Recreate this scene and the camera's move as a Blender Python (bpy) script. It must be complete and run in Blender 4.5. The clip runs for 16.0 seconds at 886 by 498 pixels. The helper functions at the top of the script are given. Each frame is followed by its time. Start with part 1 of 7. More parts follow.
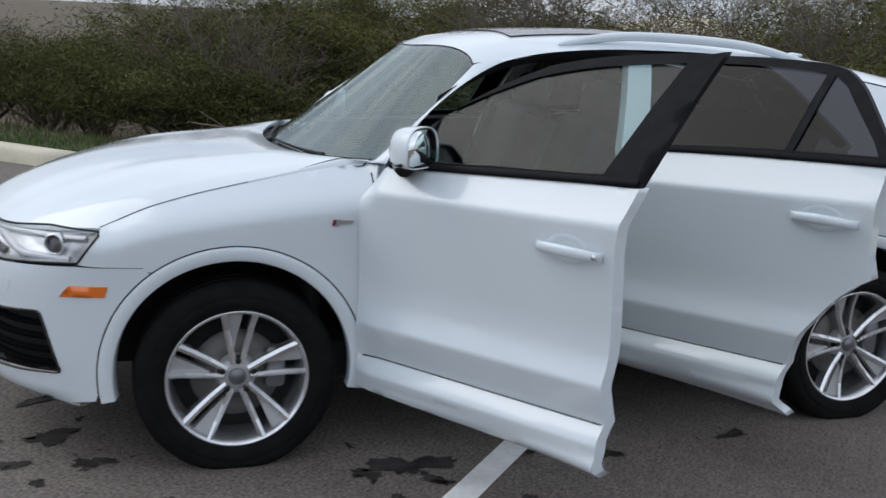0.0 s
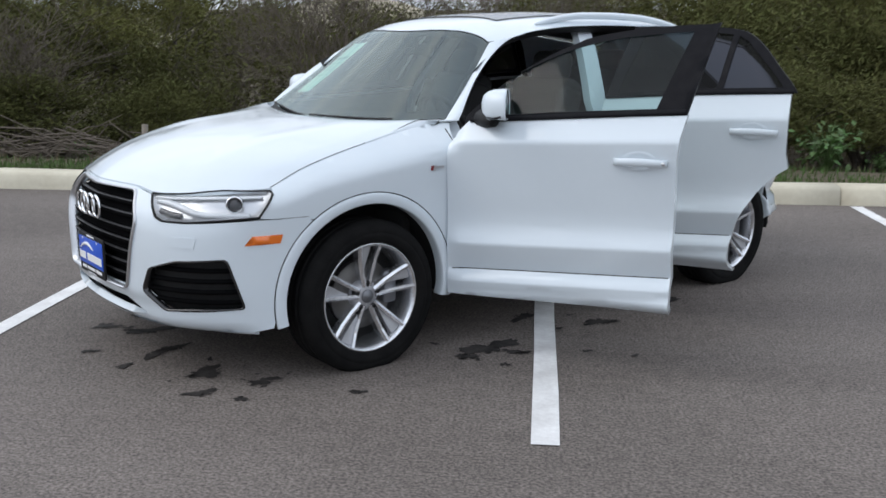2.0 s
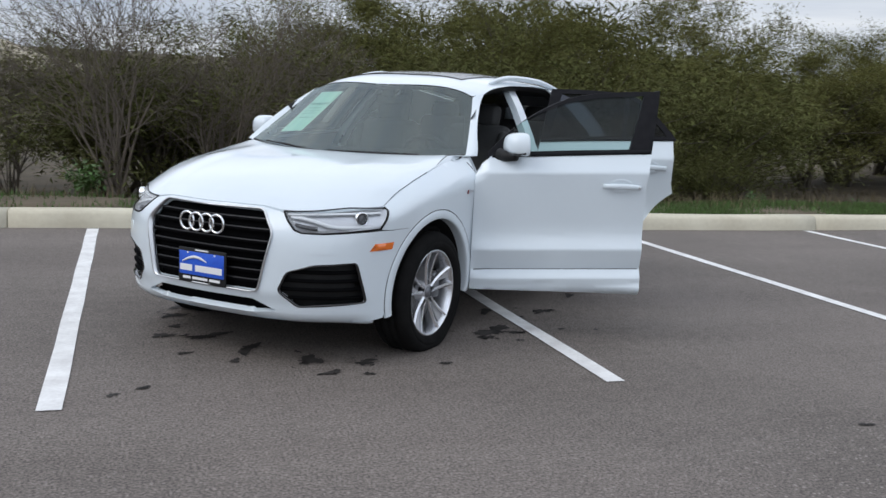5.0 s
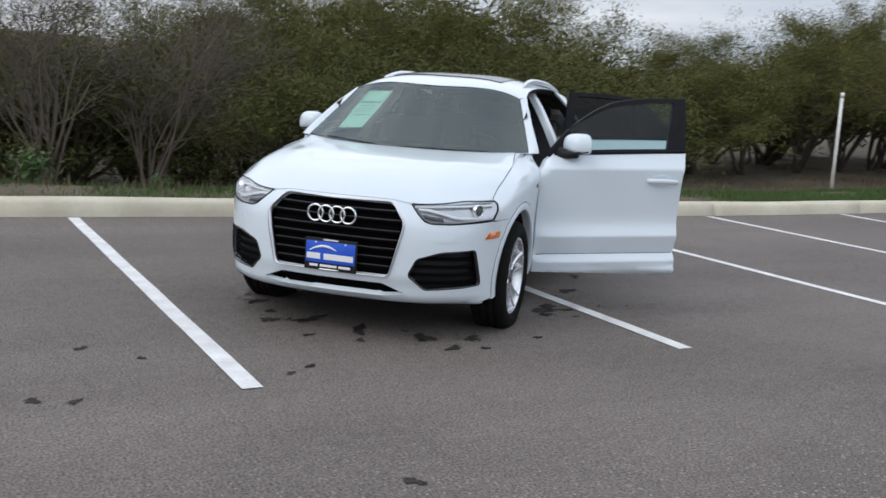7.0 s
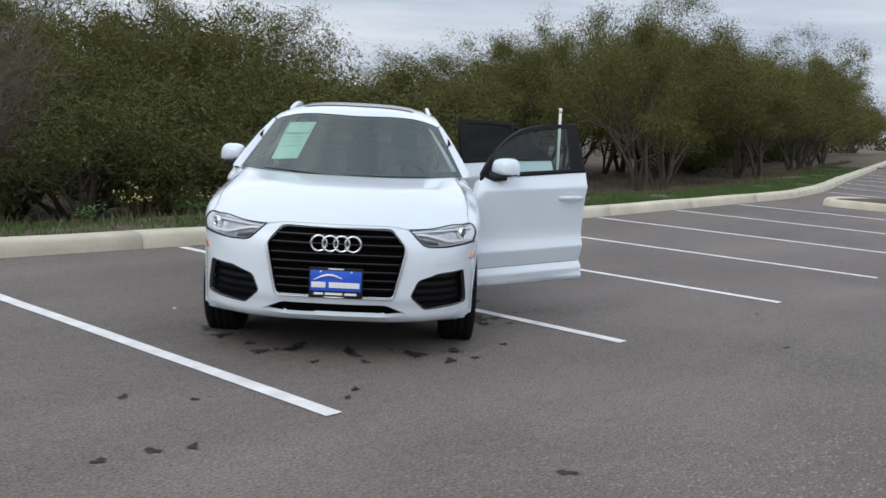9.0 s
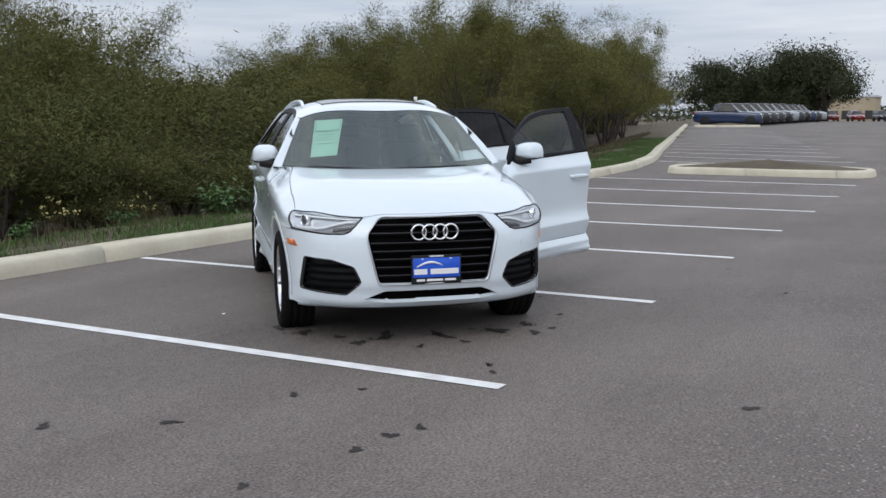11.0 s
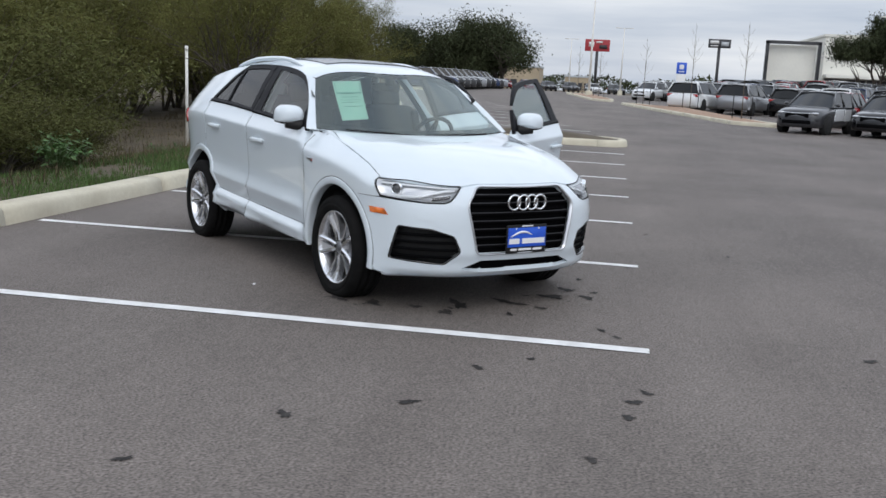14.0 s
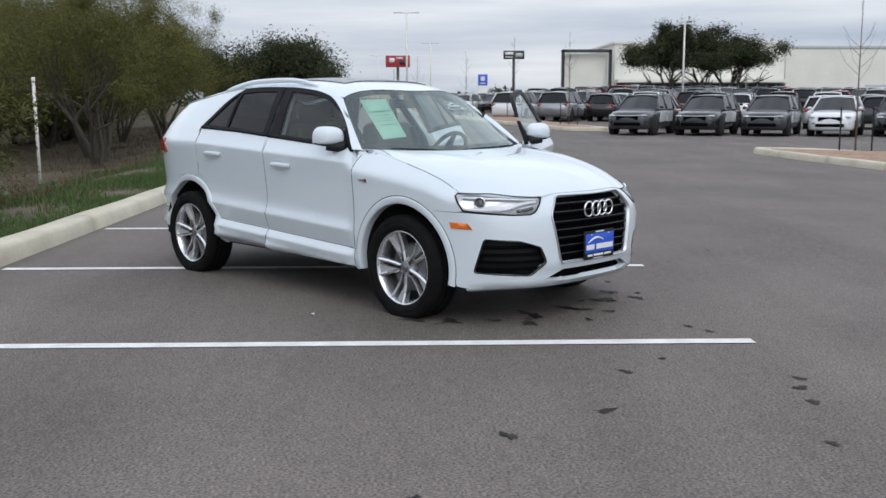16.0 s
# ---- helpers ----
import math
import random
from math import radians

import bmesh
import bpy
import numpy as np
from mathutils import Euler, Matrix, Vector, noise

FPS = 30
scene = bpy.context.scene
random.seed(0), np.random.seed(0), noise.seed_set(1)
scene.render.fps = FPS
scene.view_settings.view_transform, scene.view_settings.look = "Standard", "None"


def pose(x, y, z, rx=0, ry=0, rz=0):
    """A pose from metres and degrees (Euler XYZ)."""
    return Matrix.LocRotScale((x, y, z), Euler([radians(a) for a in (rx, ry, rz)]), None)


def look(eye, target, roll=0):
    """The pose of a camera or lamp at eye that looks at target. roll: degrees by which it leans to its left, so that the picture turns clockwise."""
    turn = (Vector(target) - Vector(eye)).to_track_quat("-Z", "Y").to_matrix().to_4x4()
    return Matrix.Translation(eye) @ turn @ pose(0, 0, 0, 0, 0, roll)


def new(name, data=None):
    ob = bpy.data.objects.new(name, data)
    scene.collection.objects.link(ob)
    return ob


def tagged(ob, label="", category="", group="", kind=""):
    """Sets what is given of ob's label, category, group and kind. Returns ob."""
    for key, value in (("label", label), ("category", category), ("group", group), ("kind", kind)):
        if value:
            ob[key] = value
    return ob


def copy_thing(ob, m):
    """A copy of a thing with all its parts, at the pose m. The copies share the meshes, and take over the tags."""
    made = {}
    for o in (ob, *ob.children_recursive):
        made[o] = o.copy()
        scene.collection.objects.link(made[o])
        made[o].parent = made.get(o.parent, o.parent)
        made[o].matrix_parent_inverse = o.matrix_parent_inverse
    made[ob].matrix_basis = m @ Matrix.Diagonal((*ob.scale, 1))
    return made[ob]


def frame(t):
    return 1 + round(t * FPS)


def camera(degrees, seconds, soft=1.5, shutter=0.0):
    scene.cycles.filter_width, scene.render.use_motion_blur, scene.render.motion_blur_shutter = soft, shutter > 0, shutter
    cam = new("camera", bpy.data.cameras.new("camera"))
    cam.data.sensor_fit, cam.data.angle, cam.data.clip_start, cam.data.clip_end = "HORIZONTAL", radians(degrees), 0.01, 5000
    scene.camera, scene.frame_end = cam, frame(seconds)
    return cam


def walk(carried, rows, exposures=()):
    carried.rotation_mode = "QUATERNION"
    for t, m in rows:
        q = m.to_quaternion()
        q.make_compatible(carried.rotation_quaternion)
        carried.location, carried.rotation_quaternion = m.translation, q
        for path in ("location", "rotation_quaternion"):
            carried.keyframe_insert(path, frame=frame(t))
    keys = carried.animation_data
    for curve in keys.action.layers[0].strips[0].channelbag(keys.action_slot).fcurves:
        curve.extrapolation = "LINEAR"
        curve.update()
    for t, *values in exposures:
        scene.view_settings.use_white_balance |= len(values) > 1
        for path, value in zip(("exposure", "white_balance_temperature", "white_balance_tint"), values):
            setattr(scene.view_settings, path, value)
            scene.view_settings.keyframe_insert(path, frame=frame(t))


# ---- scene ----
cam = camera(49.2, 16.0, shutter=0.3)
PATH = [
    (0, (0.088, 0.523, 1.48), (-0.722, 2.305, 1.067), 3.4),
    (0.5, (-0.157, 0.05, 1.46), (-0.821, 1.886, 1.028), 2.7),
    (1, (-0.48, -0.36, 1.436), (-0.938, 1.532, 0.977), 1.9),
    (1.5, (-0.779, -0.698, 1.462), (-1.111, 1.205, 0.942), 0.5),
    (2, (-1.131, -0.957, 1.433), (-1.312, 0.989, 1.008), 0.3),
    (2.5, (-1.511, -1.235, 1.432), (-1.538, 0.729, 1.055), 1.6),
    (3, (-1.909, -1.457, 1.444), (-1.864, 0.514, 1.106), 2.7),
    (3.5, (-2.317, -1.571, 1.422), (-2.212, 0.404, 1.13), 4.0),
    (4, (-2.675, -1.8, 1.422), (-2.446, 0.16, 1.099), 3.8),
    (4.2, (-2.821, -1.88, 1.419), (-2.506, 0.069, 1.098), 3.4),
    (6.3, (-4.621, -1.986, 1.395), (-3.762, -0.208, 1.078), 3.5),
    (6.5, (-4.793, -1.96, 1.393), (-3.938, -0.181, 1.068), 3.7),
    (7, (-5.219, -1.873, 1.434), (-4.234, -0.162, 1.113), 4.1),
    (7.5, (-5.66, -1.669, 1.428), (-4.496, -0.065, 1.161), 3.2),
    (8, (-6.13, -1.551, 1.423), (-4.869, -0.03, 1.112), 3.2),
    (8.5, (-6.519, -1.334, 1.441), (-5.11, 0.056, 1.157), 3.7),
    (9, (-6.924, -1.066, 1.429), (-5.427, 0.237, 1.178), 3.1),
    (9.2, (-7.127, -0.947, 1.419), (-5.616, 0.337, 1.158), 2.8),
    (11.3, (-8.355, 0.445, 1.378), (-6.602, 1.376, 1.128), 0.0),
    (11.5, (-8.429, 0.618, 1.384), (-6.676, 1.55, 1.141), 0.7),
    (12, (-8.613, 0.996, 1.385), (-6.844, 1.888, 1.112), 1.8),
    (12.5, (-8.809, 1.405, 1.425), (-6.959, 2.122, 1.177), 2.4),
    (13, (-8.94, 1.789, 1.425), (-7.053, 2.406, 1.182), 3.0),
    (13.5, (-9.096, 2.157, 1.418), (-7.174, 2.63, 1.13), 3.0),
    (14, (-9.139, 2.619, 1.416), (-7.194, 2.944, 1.081), 2.8),
    (14.5, (-9.156, 3.046, 1.398), (-7.214, 3.37, 1.042), 2.5),
    (15, (-9.186, 3.467, 1.395), (-7.231, 3.72, 1.052), 1.6),
    (15.5, (-9.148, 3.903, 1.349), (-7.172, 3.97, 1.051), -0.0),
    (16, (-9.207, 4.289, 1.35), (-7.229, 4.229, 1.06), -0.1),
]
walk(cam, [(t, look(eye, target, roll)) for t, eye, target, roll in PATH],
     [(0, -0.16), (0.5, 0.06), (1, 0.12), (2.5, 0.08), (4, 0.02), (7, 0.02), (16, 0.0)])

# ---- light: overcast winter sky, weak wide sun ----
SUN_EL, SUN_AZ = 44, 256
world = bpy.data.worlds.new("overcast_sky")
scene.world = world
world.use_nodes = True


def build_sky():
    nt = world.node_tree
    nt.nodes.clear()
    N, L = nt.nodes.new, nt.links.new
    out, bg = N("ShaderNodeOutputWorld"), N("ShaderNodeBackground")
    sky = N("ShaderNodeTexSky")
    sky.sky_type, sky.sun_disc = "NISHITA", False
    sky.sun_elevation, sky.sun_rotation = radians(SUN_EL), radians(SUN_AZ)
    sky.dust_density, sky.air_density = 2.0, 1.2
    tc, mp = N("ShaderNodeTexCoord"), N("ShaderNodeMapping")
    mp.inputs["Scale"].default_value = (1.3, 1.3, 15.0)
    mp.inputs["Rotation"].default_value = (0.05, 0.03, 0.4)
    n1, ramp = N("ShaderNodeTexNoise"), N("ShaderNodeValToRGB")
    n1.inputs["Scale"].default_value, n1.inputs["Detail"].default_value = 1.6, 7
    n1.inputs["Roughness"].default_value = 0.55
    ramp.color_ramp.elements[0].position, ramp.color_ramp.elements[1].position = 0.32, 0.68
    ramp.color_ramp.elements[0].color = (4.1, 4.75, 5.9, 1)
    ramp.color_ramp.elements[1].color = (7.7, 8.0, 8.5, 1)
    mix = N("ShaderNodeMix")
    mix.data_type = "RGBA"
    mix.inputs["Factor"].default_value = 0.93
    L(tc.outputs["Generated"], mp.inputs["Vector"])
    L(mp.outputs["Vector"], n1.inputs["Vector"])
    L(n1.outputs["Fac"], ramp.inputs["Fac"])
    L(sky.outputs["Color"], mix.inputs[6])
    L(ramp.outputs["Color"], mix.inputs[7])
    # brightest half way up: an added band, out of view, to light upright faces
    sep, grad, mul = N("ShaderNodeSeparateXYZ"), N("ShaderNodeValToRGB"), N("ShaderNodeMix")
    stops = grad.color_ramp.elements
    stops[0].position, stops[0].color = 0.04, (0.74, 0.74, 0.74, 1)
    stops[1].position, stops[1].color = 1.0, (0.98, 0.98, 0.98, 1)
    for at, v in ((0.20, 0.84), (0.36, 1.30), (0.60, 1.24)):
        stops.new(at).color = (v, v, v, 1)
    mul.data_type, mul.blend_type = "RGBA", "MULTIPLY"
    mul.inputs["Factor"].default_value = 1
    L(tc.outputs["Generated"], sep.inputs["Vector"])
    L(sep.outputs["Z"], grad.inputs["Fac"])
    L(mix.outputs[2], mul.inputs[6])
    L(grad.outputs["Color"], mul.inputs[7])
    L(mul.outputs[2], bg.inputs["Color"])
    bg.inputs["Strength"].default_value = 0.145
    L(bg.outputs["Background"], out.inputs["Surface"])


build_sky()
sun = new("sun", bpy.data.lights.new("sun", "SUN"))
sun.data.energy, sun.data.angle, sun.data.color = 0.75, radians(40), (1.0, 0.97, 0.93)
sun.rotation_euler = (radians(90 - SUN_EL), 0, radians(180 - SUN_AZ))

# ---- materials ----
def mat(name, color, rough=0.5, metal=0.0, coat=0.0, var=0.0, scale=8.0, color2=None, bump=0.0, bscale=60.0, spec=0.5, per="", emit=0.0):
    """A procedural surface: a base colour, a second colour mixed in by noise at two scales, fine relief, and variation piece by piece."""
    m = bpy.data.materials.new(name)
    m.use_nodes = True
    nt = m.node_tree
    N, L = nt.nodes.new, nt.links.new
    b = nt.nodes["Principled BSDF"]
    b.inputs["Base Color"].default_value = (*color, 1)
    b.inputs["Roughness"].default_value, b.inputs["Metallic"].default_value = rough, metal
    b.inputs["Coat Weight"].default_value, b.inputs["Coat Roughness"].default_value = coat, 0.04
    b.inputs["Specular IOR Level"].default_value = spec
    if emit:
        b.inputs["Emission Color"].default_value, b.inputs["Emission Strength"].default_value = (*color, 1), emit
    if color2 or var or bump or per:
        tc = N("ShaderNodeTexCoord")
        col = None
        if color2:
            n1, n2, add = N("ShaderNodeTexNoise"), N("ShaderNodeTexNoise"), N("ShaderNodeMath")
            n1.inputs["Scale"].default_value, n1.inputs["Detail"].default_value = scale, 5
            n2.inputs["Scale"].default_value, n2.inputs["Detail"].default_value = scale * 9, 4
            add.operation = "MULTIPLY_ADD"
            add.inputs[1].default_value = 0.4
            L(tc.outputs["Object"], n1.inputs["Vector"])
            L(tc.outputs["Object"], n2.inputs["Vector"])
            L(n2.outputs["Fac"], add.inputs[0])
            L(n1.outputs["Fac"], add.inputs[2])
            ramp = N("ShaderNodeValToRGB")
            ramp.color_ramp.elements[0].position, ramp.color_ramp.elements[1].position = 0.5, 0.9
            ramp.color_ramp.elements[0].color, ramp.color_ramp.elements[1].color = (*color, 1), (*color2, 1)
            L(add.outputs[0], ramp.inputs["Fac"])
            col = ramp.outputs["Color"]
        if per:
            hsv, mr = N("ShaderNodeHueSaturation"), N("ShaderNodeMapRange")
            if per == "object":
                src = N("ShaderNodeObjectInfo").outputs["Random"]
            else:
                src = N("ShaderNodeNewGeometry").outputs["Random Per Island"]
            mr.inputs["To Min"].default_value, mr.inputs["To Max"].default_value = 1 - var, 1 + var
            L(src, mr.inputs["Value"])
            L(mr.outputs["Result"], hsv.inputs["Value"])
            mh = N("ShaderNodeMapRange")
            mh.inputs["To Min"].default_value, mh.inputs["To Max"].default_value = 0.5 - var * 0.06, 0.5 + var * 0.04
            L(src, mh.inputs["Value"])
            L(mh.outputs["Result"], hsv.inputs["Hue"])
            if col:
                L(col, hsv.inputs["Color"])
            else:
                hsv.inputs["Color"].default_value = (*color, 1)
            col = hsv.outputs["Color"]
        if col:
            L(col, b.inputs["Base Color"])
        if bump:
            nb, bp = N("ShaderNodeTexNoise"), N("ShaderNodeBump")
            nb.inputs["Scale"].default_value, nb.inputs["Detail"].default_value = bscale, 4
            bp.inputs["Strength"].default_value, bp.inputs["Distance"].default_value = bump, 0.01
            L(tc.outputs["Object"], nb.inputs["Vector"])
            L(nb.outputs["Fac"], bp.inputs["Height"])
            L(bp.outputs["Normal"], b.inputs["Normal"])
    return m


def glass_mat(name, tint, rough=0.0, gloss=1.45, shine=(1.0, 1.0, 1.0)):
    """A thin pane: see-through with a tint, mirror-like by Fresnel."""
    m = bpy.data.materials.new(name)
    m.use_nodes = True
    nt = m.node_tree
    nt.nodes.clear()
    N, L = nt.nodes.new, nt.links.new
    out, mix, tr, gl, fr = (N("ShaderNodeOutputMaterial"), N("ShaderNodeMixShader"), N("ShaderNodeBsdfTransparent"),
                            N("ShaderNodeBsdfGlossy"), N("ShaderNodeFresnel"))
    tr.inputs["Color"].default_value = (*tint, 1)
    gl.inputs["Roughness"].default_value = rough
    gl.inputs["Color"].default_value = (*shine, 1)
    fr.inputs["IOR"].default_value = gloss
    L(fr.outputs["Fac"], mix.inputs["Fac"])
    L(tr.outputs["BSDF"], mix.inputs[1])
    L(gl.outputs["BSDF"], mix.inputs[2])
    L(mix.outputs["Shader"], out.inputs["Surface"])
    return m


def asphalt_mat():
    """Grey asphalt: smooth and pale in the bays, coarser with pale grit in the driving lane, with tyre marks."""
    m = bpy.data.materials.new("asphalt")
    m.use_nodes = True
    nt = m.node_tree
    N, L = nt.nodes.new, nt.links.new
    b = nt.nodes["Principled BSDF"]
    tc = N("ShaderNodeTexCoord")
    pos = tc.outputs["Object"]

    def noise_tex(scale, detail=4, rough=0.5):
        n = N("ShaderNodeTexNoise")
        n.inputs["Scale"].default_value, n.inputs["Detail"].default_value, n.inputs["Roughness"].default_value = scale, detail, rough
        L(pos, n.inputs["Vector"])
        return n.outputs["Fac"]

    def ramp(src, p0, c0, p1, c1):
        r = N("ShaderNodeValToRGB")
        r.color_ramp.elements[0].position, r.color_ramp.elements[1].position = p0, p1
        r.color_ramp.elements[0].color, r.color_ramp.elements[1].color = (*c0, 1), (*c1, 1)
        L(src, r.inputs["Fac"])
        return r.outputs["Color"]

    def mixc(fac, a, c, kind="MIX"):
        x = N("ShaderNodeMix")
        x.data_type, x.blend_type = "RGBA", kind
        for s, v in ((x.inputs["Factor"], fac), (x.inputs[6], a), (x.inputs[7], c)):
            if isinstance(v, (int, float)):
                s.default_value = v
            elif isinstance(v, tuple):
                s.default_value = (*v, 1)
            else:
                L(v, s)
        return x.outputs[2]

    big = noise_tex(0.35, 5, 0.6)
    fine = noise_tex(75, 5, 0.75)
    mid = noise_tex(14, 4, 0.6)
    base = ramp(big, 0.36, (0.124, 0.109, 0.098), 0.63, (0.216, 0.189, 0.172))
    base = mixc(0.45, base, ramp(mid, 0.3, (0.108, 0.094, 0.086), 0.75, (0.222, 0.195, 0.178)))
    base = mixc(1.0, base, ramp(fine, 0.38, (0.40, 0.395, 0.39), 0.64, (1.62, 1.61, 1.59)), "MULTIPLY")
    # pale grit, thicker in the lane
    vor = N("ShaderNodeTexVoronoi")
    vor.inputs["Scale"].default_value = 48
    L(pos, vor.inputs["Vector"])
    sep, yy = N("ShaderNodeSeparateXYZ"), N("ShaderNodeMath")
    L(pos, sep.inputs["Vector"])
    wob = N("ShaderNodeMath")
    wob.operation = "MULTIPLY_ADD"
    wob.inputs[1].default_value = 2.4
    L(big, wob.inputs[0])
    L(sep.outputs["Y"], wob.inputs[2])
    lane = N("ShaderNodeMapRange")
    lane.inputs["From Min"].default_value, lane.inputs["From Max"].default_value = 3.1, 1.7
    L(wob.outputs[0], lane.inputs["Value"])
    cellr = N("ShaderNodeSeparateColor")
    L(vor.outputs["Color"], cellr.inputs["Color"])
    pick = N("ShaderNodeMath")
    pick.operation = "GREATER_THAN"
    pick.inputs[1].default_value = 0.82
    L(cellr.outputs["Red"], pick.inputs[0])
    near = N("ShaderNodeMath")
    near.operation = "LESS_THAN"
    near.inputs[1].default_value = 0.32
    L(vor.outputs["Distance"], near.inputs[0])
    grit = N("ShaderNodeMath")
    grit.operation = "MULTIPLY"
    L(pick.outputs[0], grit.inputs[0])
    L(near.outputs[0], grit.inputs[1])
    amount = N("ShaderNodeMapRange")
    amount.inputs["To Min"].default_value, amount.inputs["To Max"].default_value = 0.14, 0.75
    L(lane.outputs["Result"], amount.inputs["Value"])
    gr = N("ShaderNodeMath")
    gr.operation = "MULTIPLY"
    L(grit.outputs[0], gr.inputs[0])
    L(amount.outputs["Result"], gr.inputs[1])
    dark = mixc(lane.outputs["Result"], (1.0, 1.0, 1.0), (0.90, 0.90, 0.91))
    base = mixc(1.0, base, dark, "MULTIPLY")
    base = mixc(gr.outputs[0], base, (0.42, 0.385, 0.355))
    # worn streaks along the driving direction
    mp = N("ShaderNodeMapping")
    mp.inputs["Scale"].default_value = (0.12, 1.1, 1)
    L(pos, mp.inputs["Vector"])
    st = N("ShaderNodeTexNoise")
    st.inputs["Scale"].default_value, st.inputs["Detail"].default_value = 1.2, 4
    L(mp.outputs["Vector"], st.inputs["Vector"])
    base = mixc(1.0, base, ramp(st.outputs["Fac"], 0.35, (0.88, 0.87, 0.87), 0.62, (1.0, 1.0, 1.0)), "MULTIPLY")
    L(base, b.inputs["Base Color"])
    b.inputs["Roughness"].default_value = 0.74
    b.inputs["Specular IOR Level"].default_value = 0.26
    bp = N("ShaderNodeBump")
    bp.inputs["Strength"].default_value, bp.inputs["Distance"].default_value = 0.55, 0.006
    L(fine, bp.inputs["Height"])
    L(bp.outputs["Normal"], b.inputs["Normal"])
    return m


M = dict(
    asphalt=asphalt_mat(),
    paint=mat("white_car_paint", (0.68, 0.748, 0.797), 0.32, coat=1.0, color2=(0.665, 0.733, 0.782), scale=3),
    line=mat("road_paint", (0.86, 0.86, 0.85), 0.7, color2=(0.64, 0.63, 0.62), scale=5, bump=0.3, bscale=120),
    kerb=mat("kerb_concrete", (0.64, 0.60, 0.48), 0.85, color2=(0.52, 0.475, 0.37), scale=2.2, bump=0.35, bscale=90),
    dirt=mat("earth", (0.072, 0.057, 0.037), 0.95, color2=(0.125, 0.098, 0.064), scale=1.5, bump=0.6, bscale=14),
    gravel=mat("red_gravel", (0.27, 0.17, 0.115), 0.95, color2=(0.4, 0.28, 0.2), scale=4, bump=0.8, bscale=30),
    pale=mat("limestone_earth", (0.46, 0.41, 0.31), 0.95, color2=(0.34, 0.3, 0.22), scale=0.08),
    grass=mat("grass", (0.060, 0.108, 0.024), 0.8, var=0.45, per="island"),
    drygrass=mat("dry_grass", (0.115, 0.092, 0.05), 0.85, var=0.4, per="island"),
    weed=mat("weed_leaf", (0.055, 0.115, 0.025), 0.6, var=0.4, per="island"),
    leaf=mat("mesquite_leaf", (0.118, 0.118, 0.038), 0.85, spec=0.1, var=0.42, per="island"),
    leaf2=mat("thicket_leaf", (0.084, 0.088, 0.031), 0.85, spec=0.1, var=0.45, per="island"),
    leaf3=mat("oak_leaf", (0.045, 0.054, 0.026), 0.8, spec=0.15, var=0.4, per="island"),
    bark=mat("dark_bark", (0.055, 0.045, 0.036), 0.9, color2=(0.09, 0.076, 0.06), scale=6, bump=0.6, bscale=40),
    twig=mat("grey_twig", (0.145, 0.12, 0.095), 0.9, color2=(0.10, 0.082, 0.066), scale=5),
    postwhite=mat("white_post_paint", (0.84, 0.83, 0.80), 0.5, color2=(0.72, 0.70, 0.65), scale=6),
    wood=mat("weathered_wood", (0.26, 0.23, 0.19), 0.9, color2=(0.17, 0.15, 0.12), scale=8),
    stain=mat("wet_stain", (0.014, 0.013, 0.0125), 0.7, spec=0.15, color2=(0.055, 0.050, 0.047), scale=11),
)


# ---- mesh helpers ----
def part(name, bm, material, parent=None, label="", smooth=True):
    """Links a bmesh as one mesh object, under a thing or a part."""
    me = bpy.data.meshes.new(name)
    bm.to_mesh(me)
    bm.free()
    me.polygons.foreach_set("use_smooth", [smooth] * len(me.polygons))
    me.materials.append(M[material] if isinstance(material, str) else material)
    ob = new(name, me)
    ob.parent = parent
    return tagged(ob, label)


def mesh(name, verts, faces, material, parent=None, label="", smooth=True):
    me = bpy.data.meshes.new(name)
    me.from_pydata([tuple(v) for v in verts], [], faces)
    me.polygons.foreach_set("use_smooth", [smooth] * len(me.polygons))
    me.materials.append(M[material] if isinstance(material, str) else material)
    ob = new(name, me)
    ob.parent = parent
    return tagged(ob, label)


def empty(name, m=None, label="", category="", group=""):
    ob = new(name)
    ob.empty_display_size = 0.2
    if m is not None:
        ob.matrix_basis = m
    return tagged(ob, label, category, group)


def curve(*pts):
    """A smooth monotone curve through (x, y) points, as a function for arrays and numbers."""
    p = sorted(pts)
    xs, ys = np.array([a for a, _ in p], float), np.array([b for _, b in p], float)
    h = np.diff(xs)
    d = np.diff(ys) / h
    m = np.zeros(len(xs))
    m[0], m[-1] = d[0], d[-1]
    for i in range(1, len(xs) - 1):
        if d[i - 1] * d[i] > 0:
            w1, w2 = 2 * h[i] + h[i - 1], h[i] + 2 * h[i - 1]
            m[i] = (w1 + w2) / (w1 / d[i - 1] + w2 / d[i])

    def f(x):
        x = np.clip(np.asarray(x, float), xs[0], xs[-1])
        i = np.clip(np.searchsorted(xs, x) - 1, 0, len(h) - 1)
        t = (x - xs[i]) / h[i]
        return ((1 + 2 * t) * (1 - t) ** 2 * ys[i] + t * (1 - t) ** 2 * h[i] * m[i]
                + t * t * (3 - 2 * t) * ys[i + 1] + t * t * (t - 1) * h[i] * m[i + 1])
    return f


def sstep(a, b, x):
    t = np.clip((np.asarray(x, float) - a) / (b - a), 0, 1)
    return t * t * (3 - 2 * t)


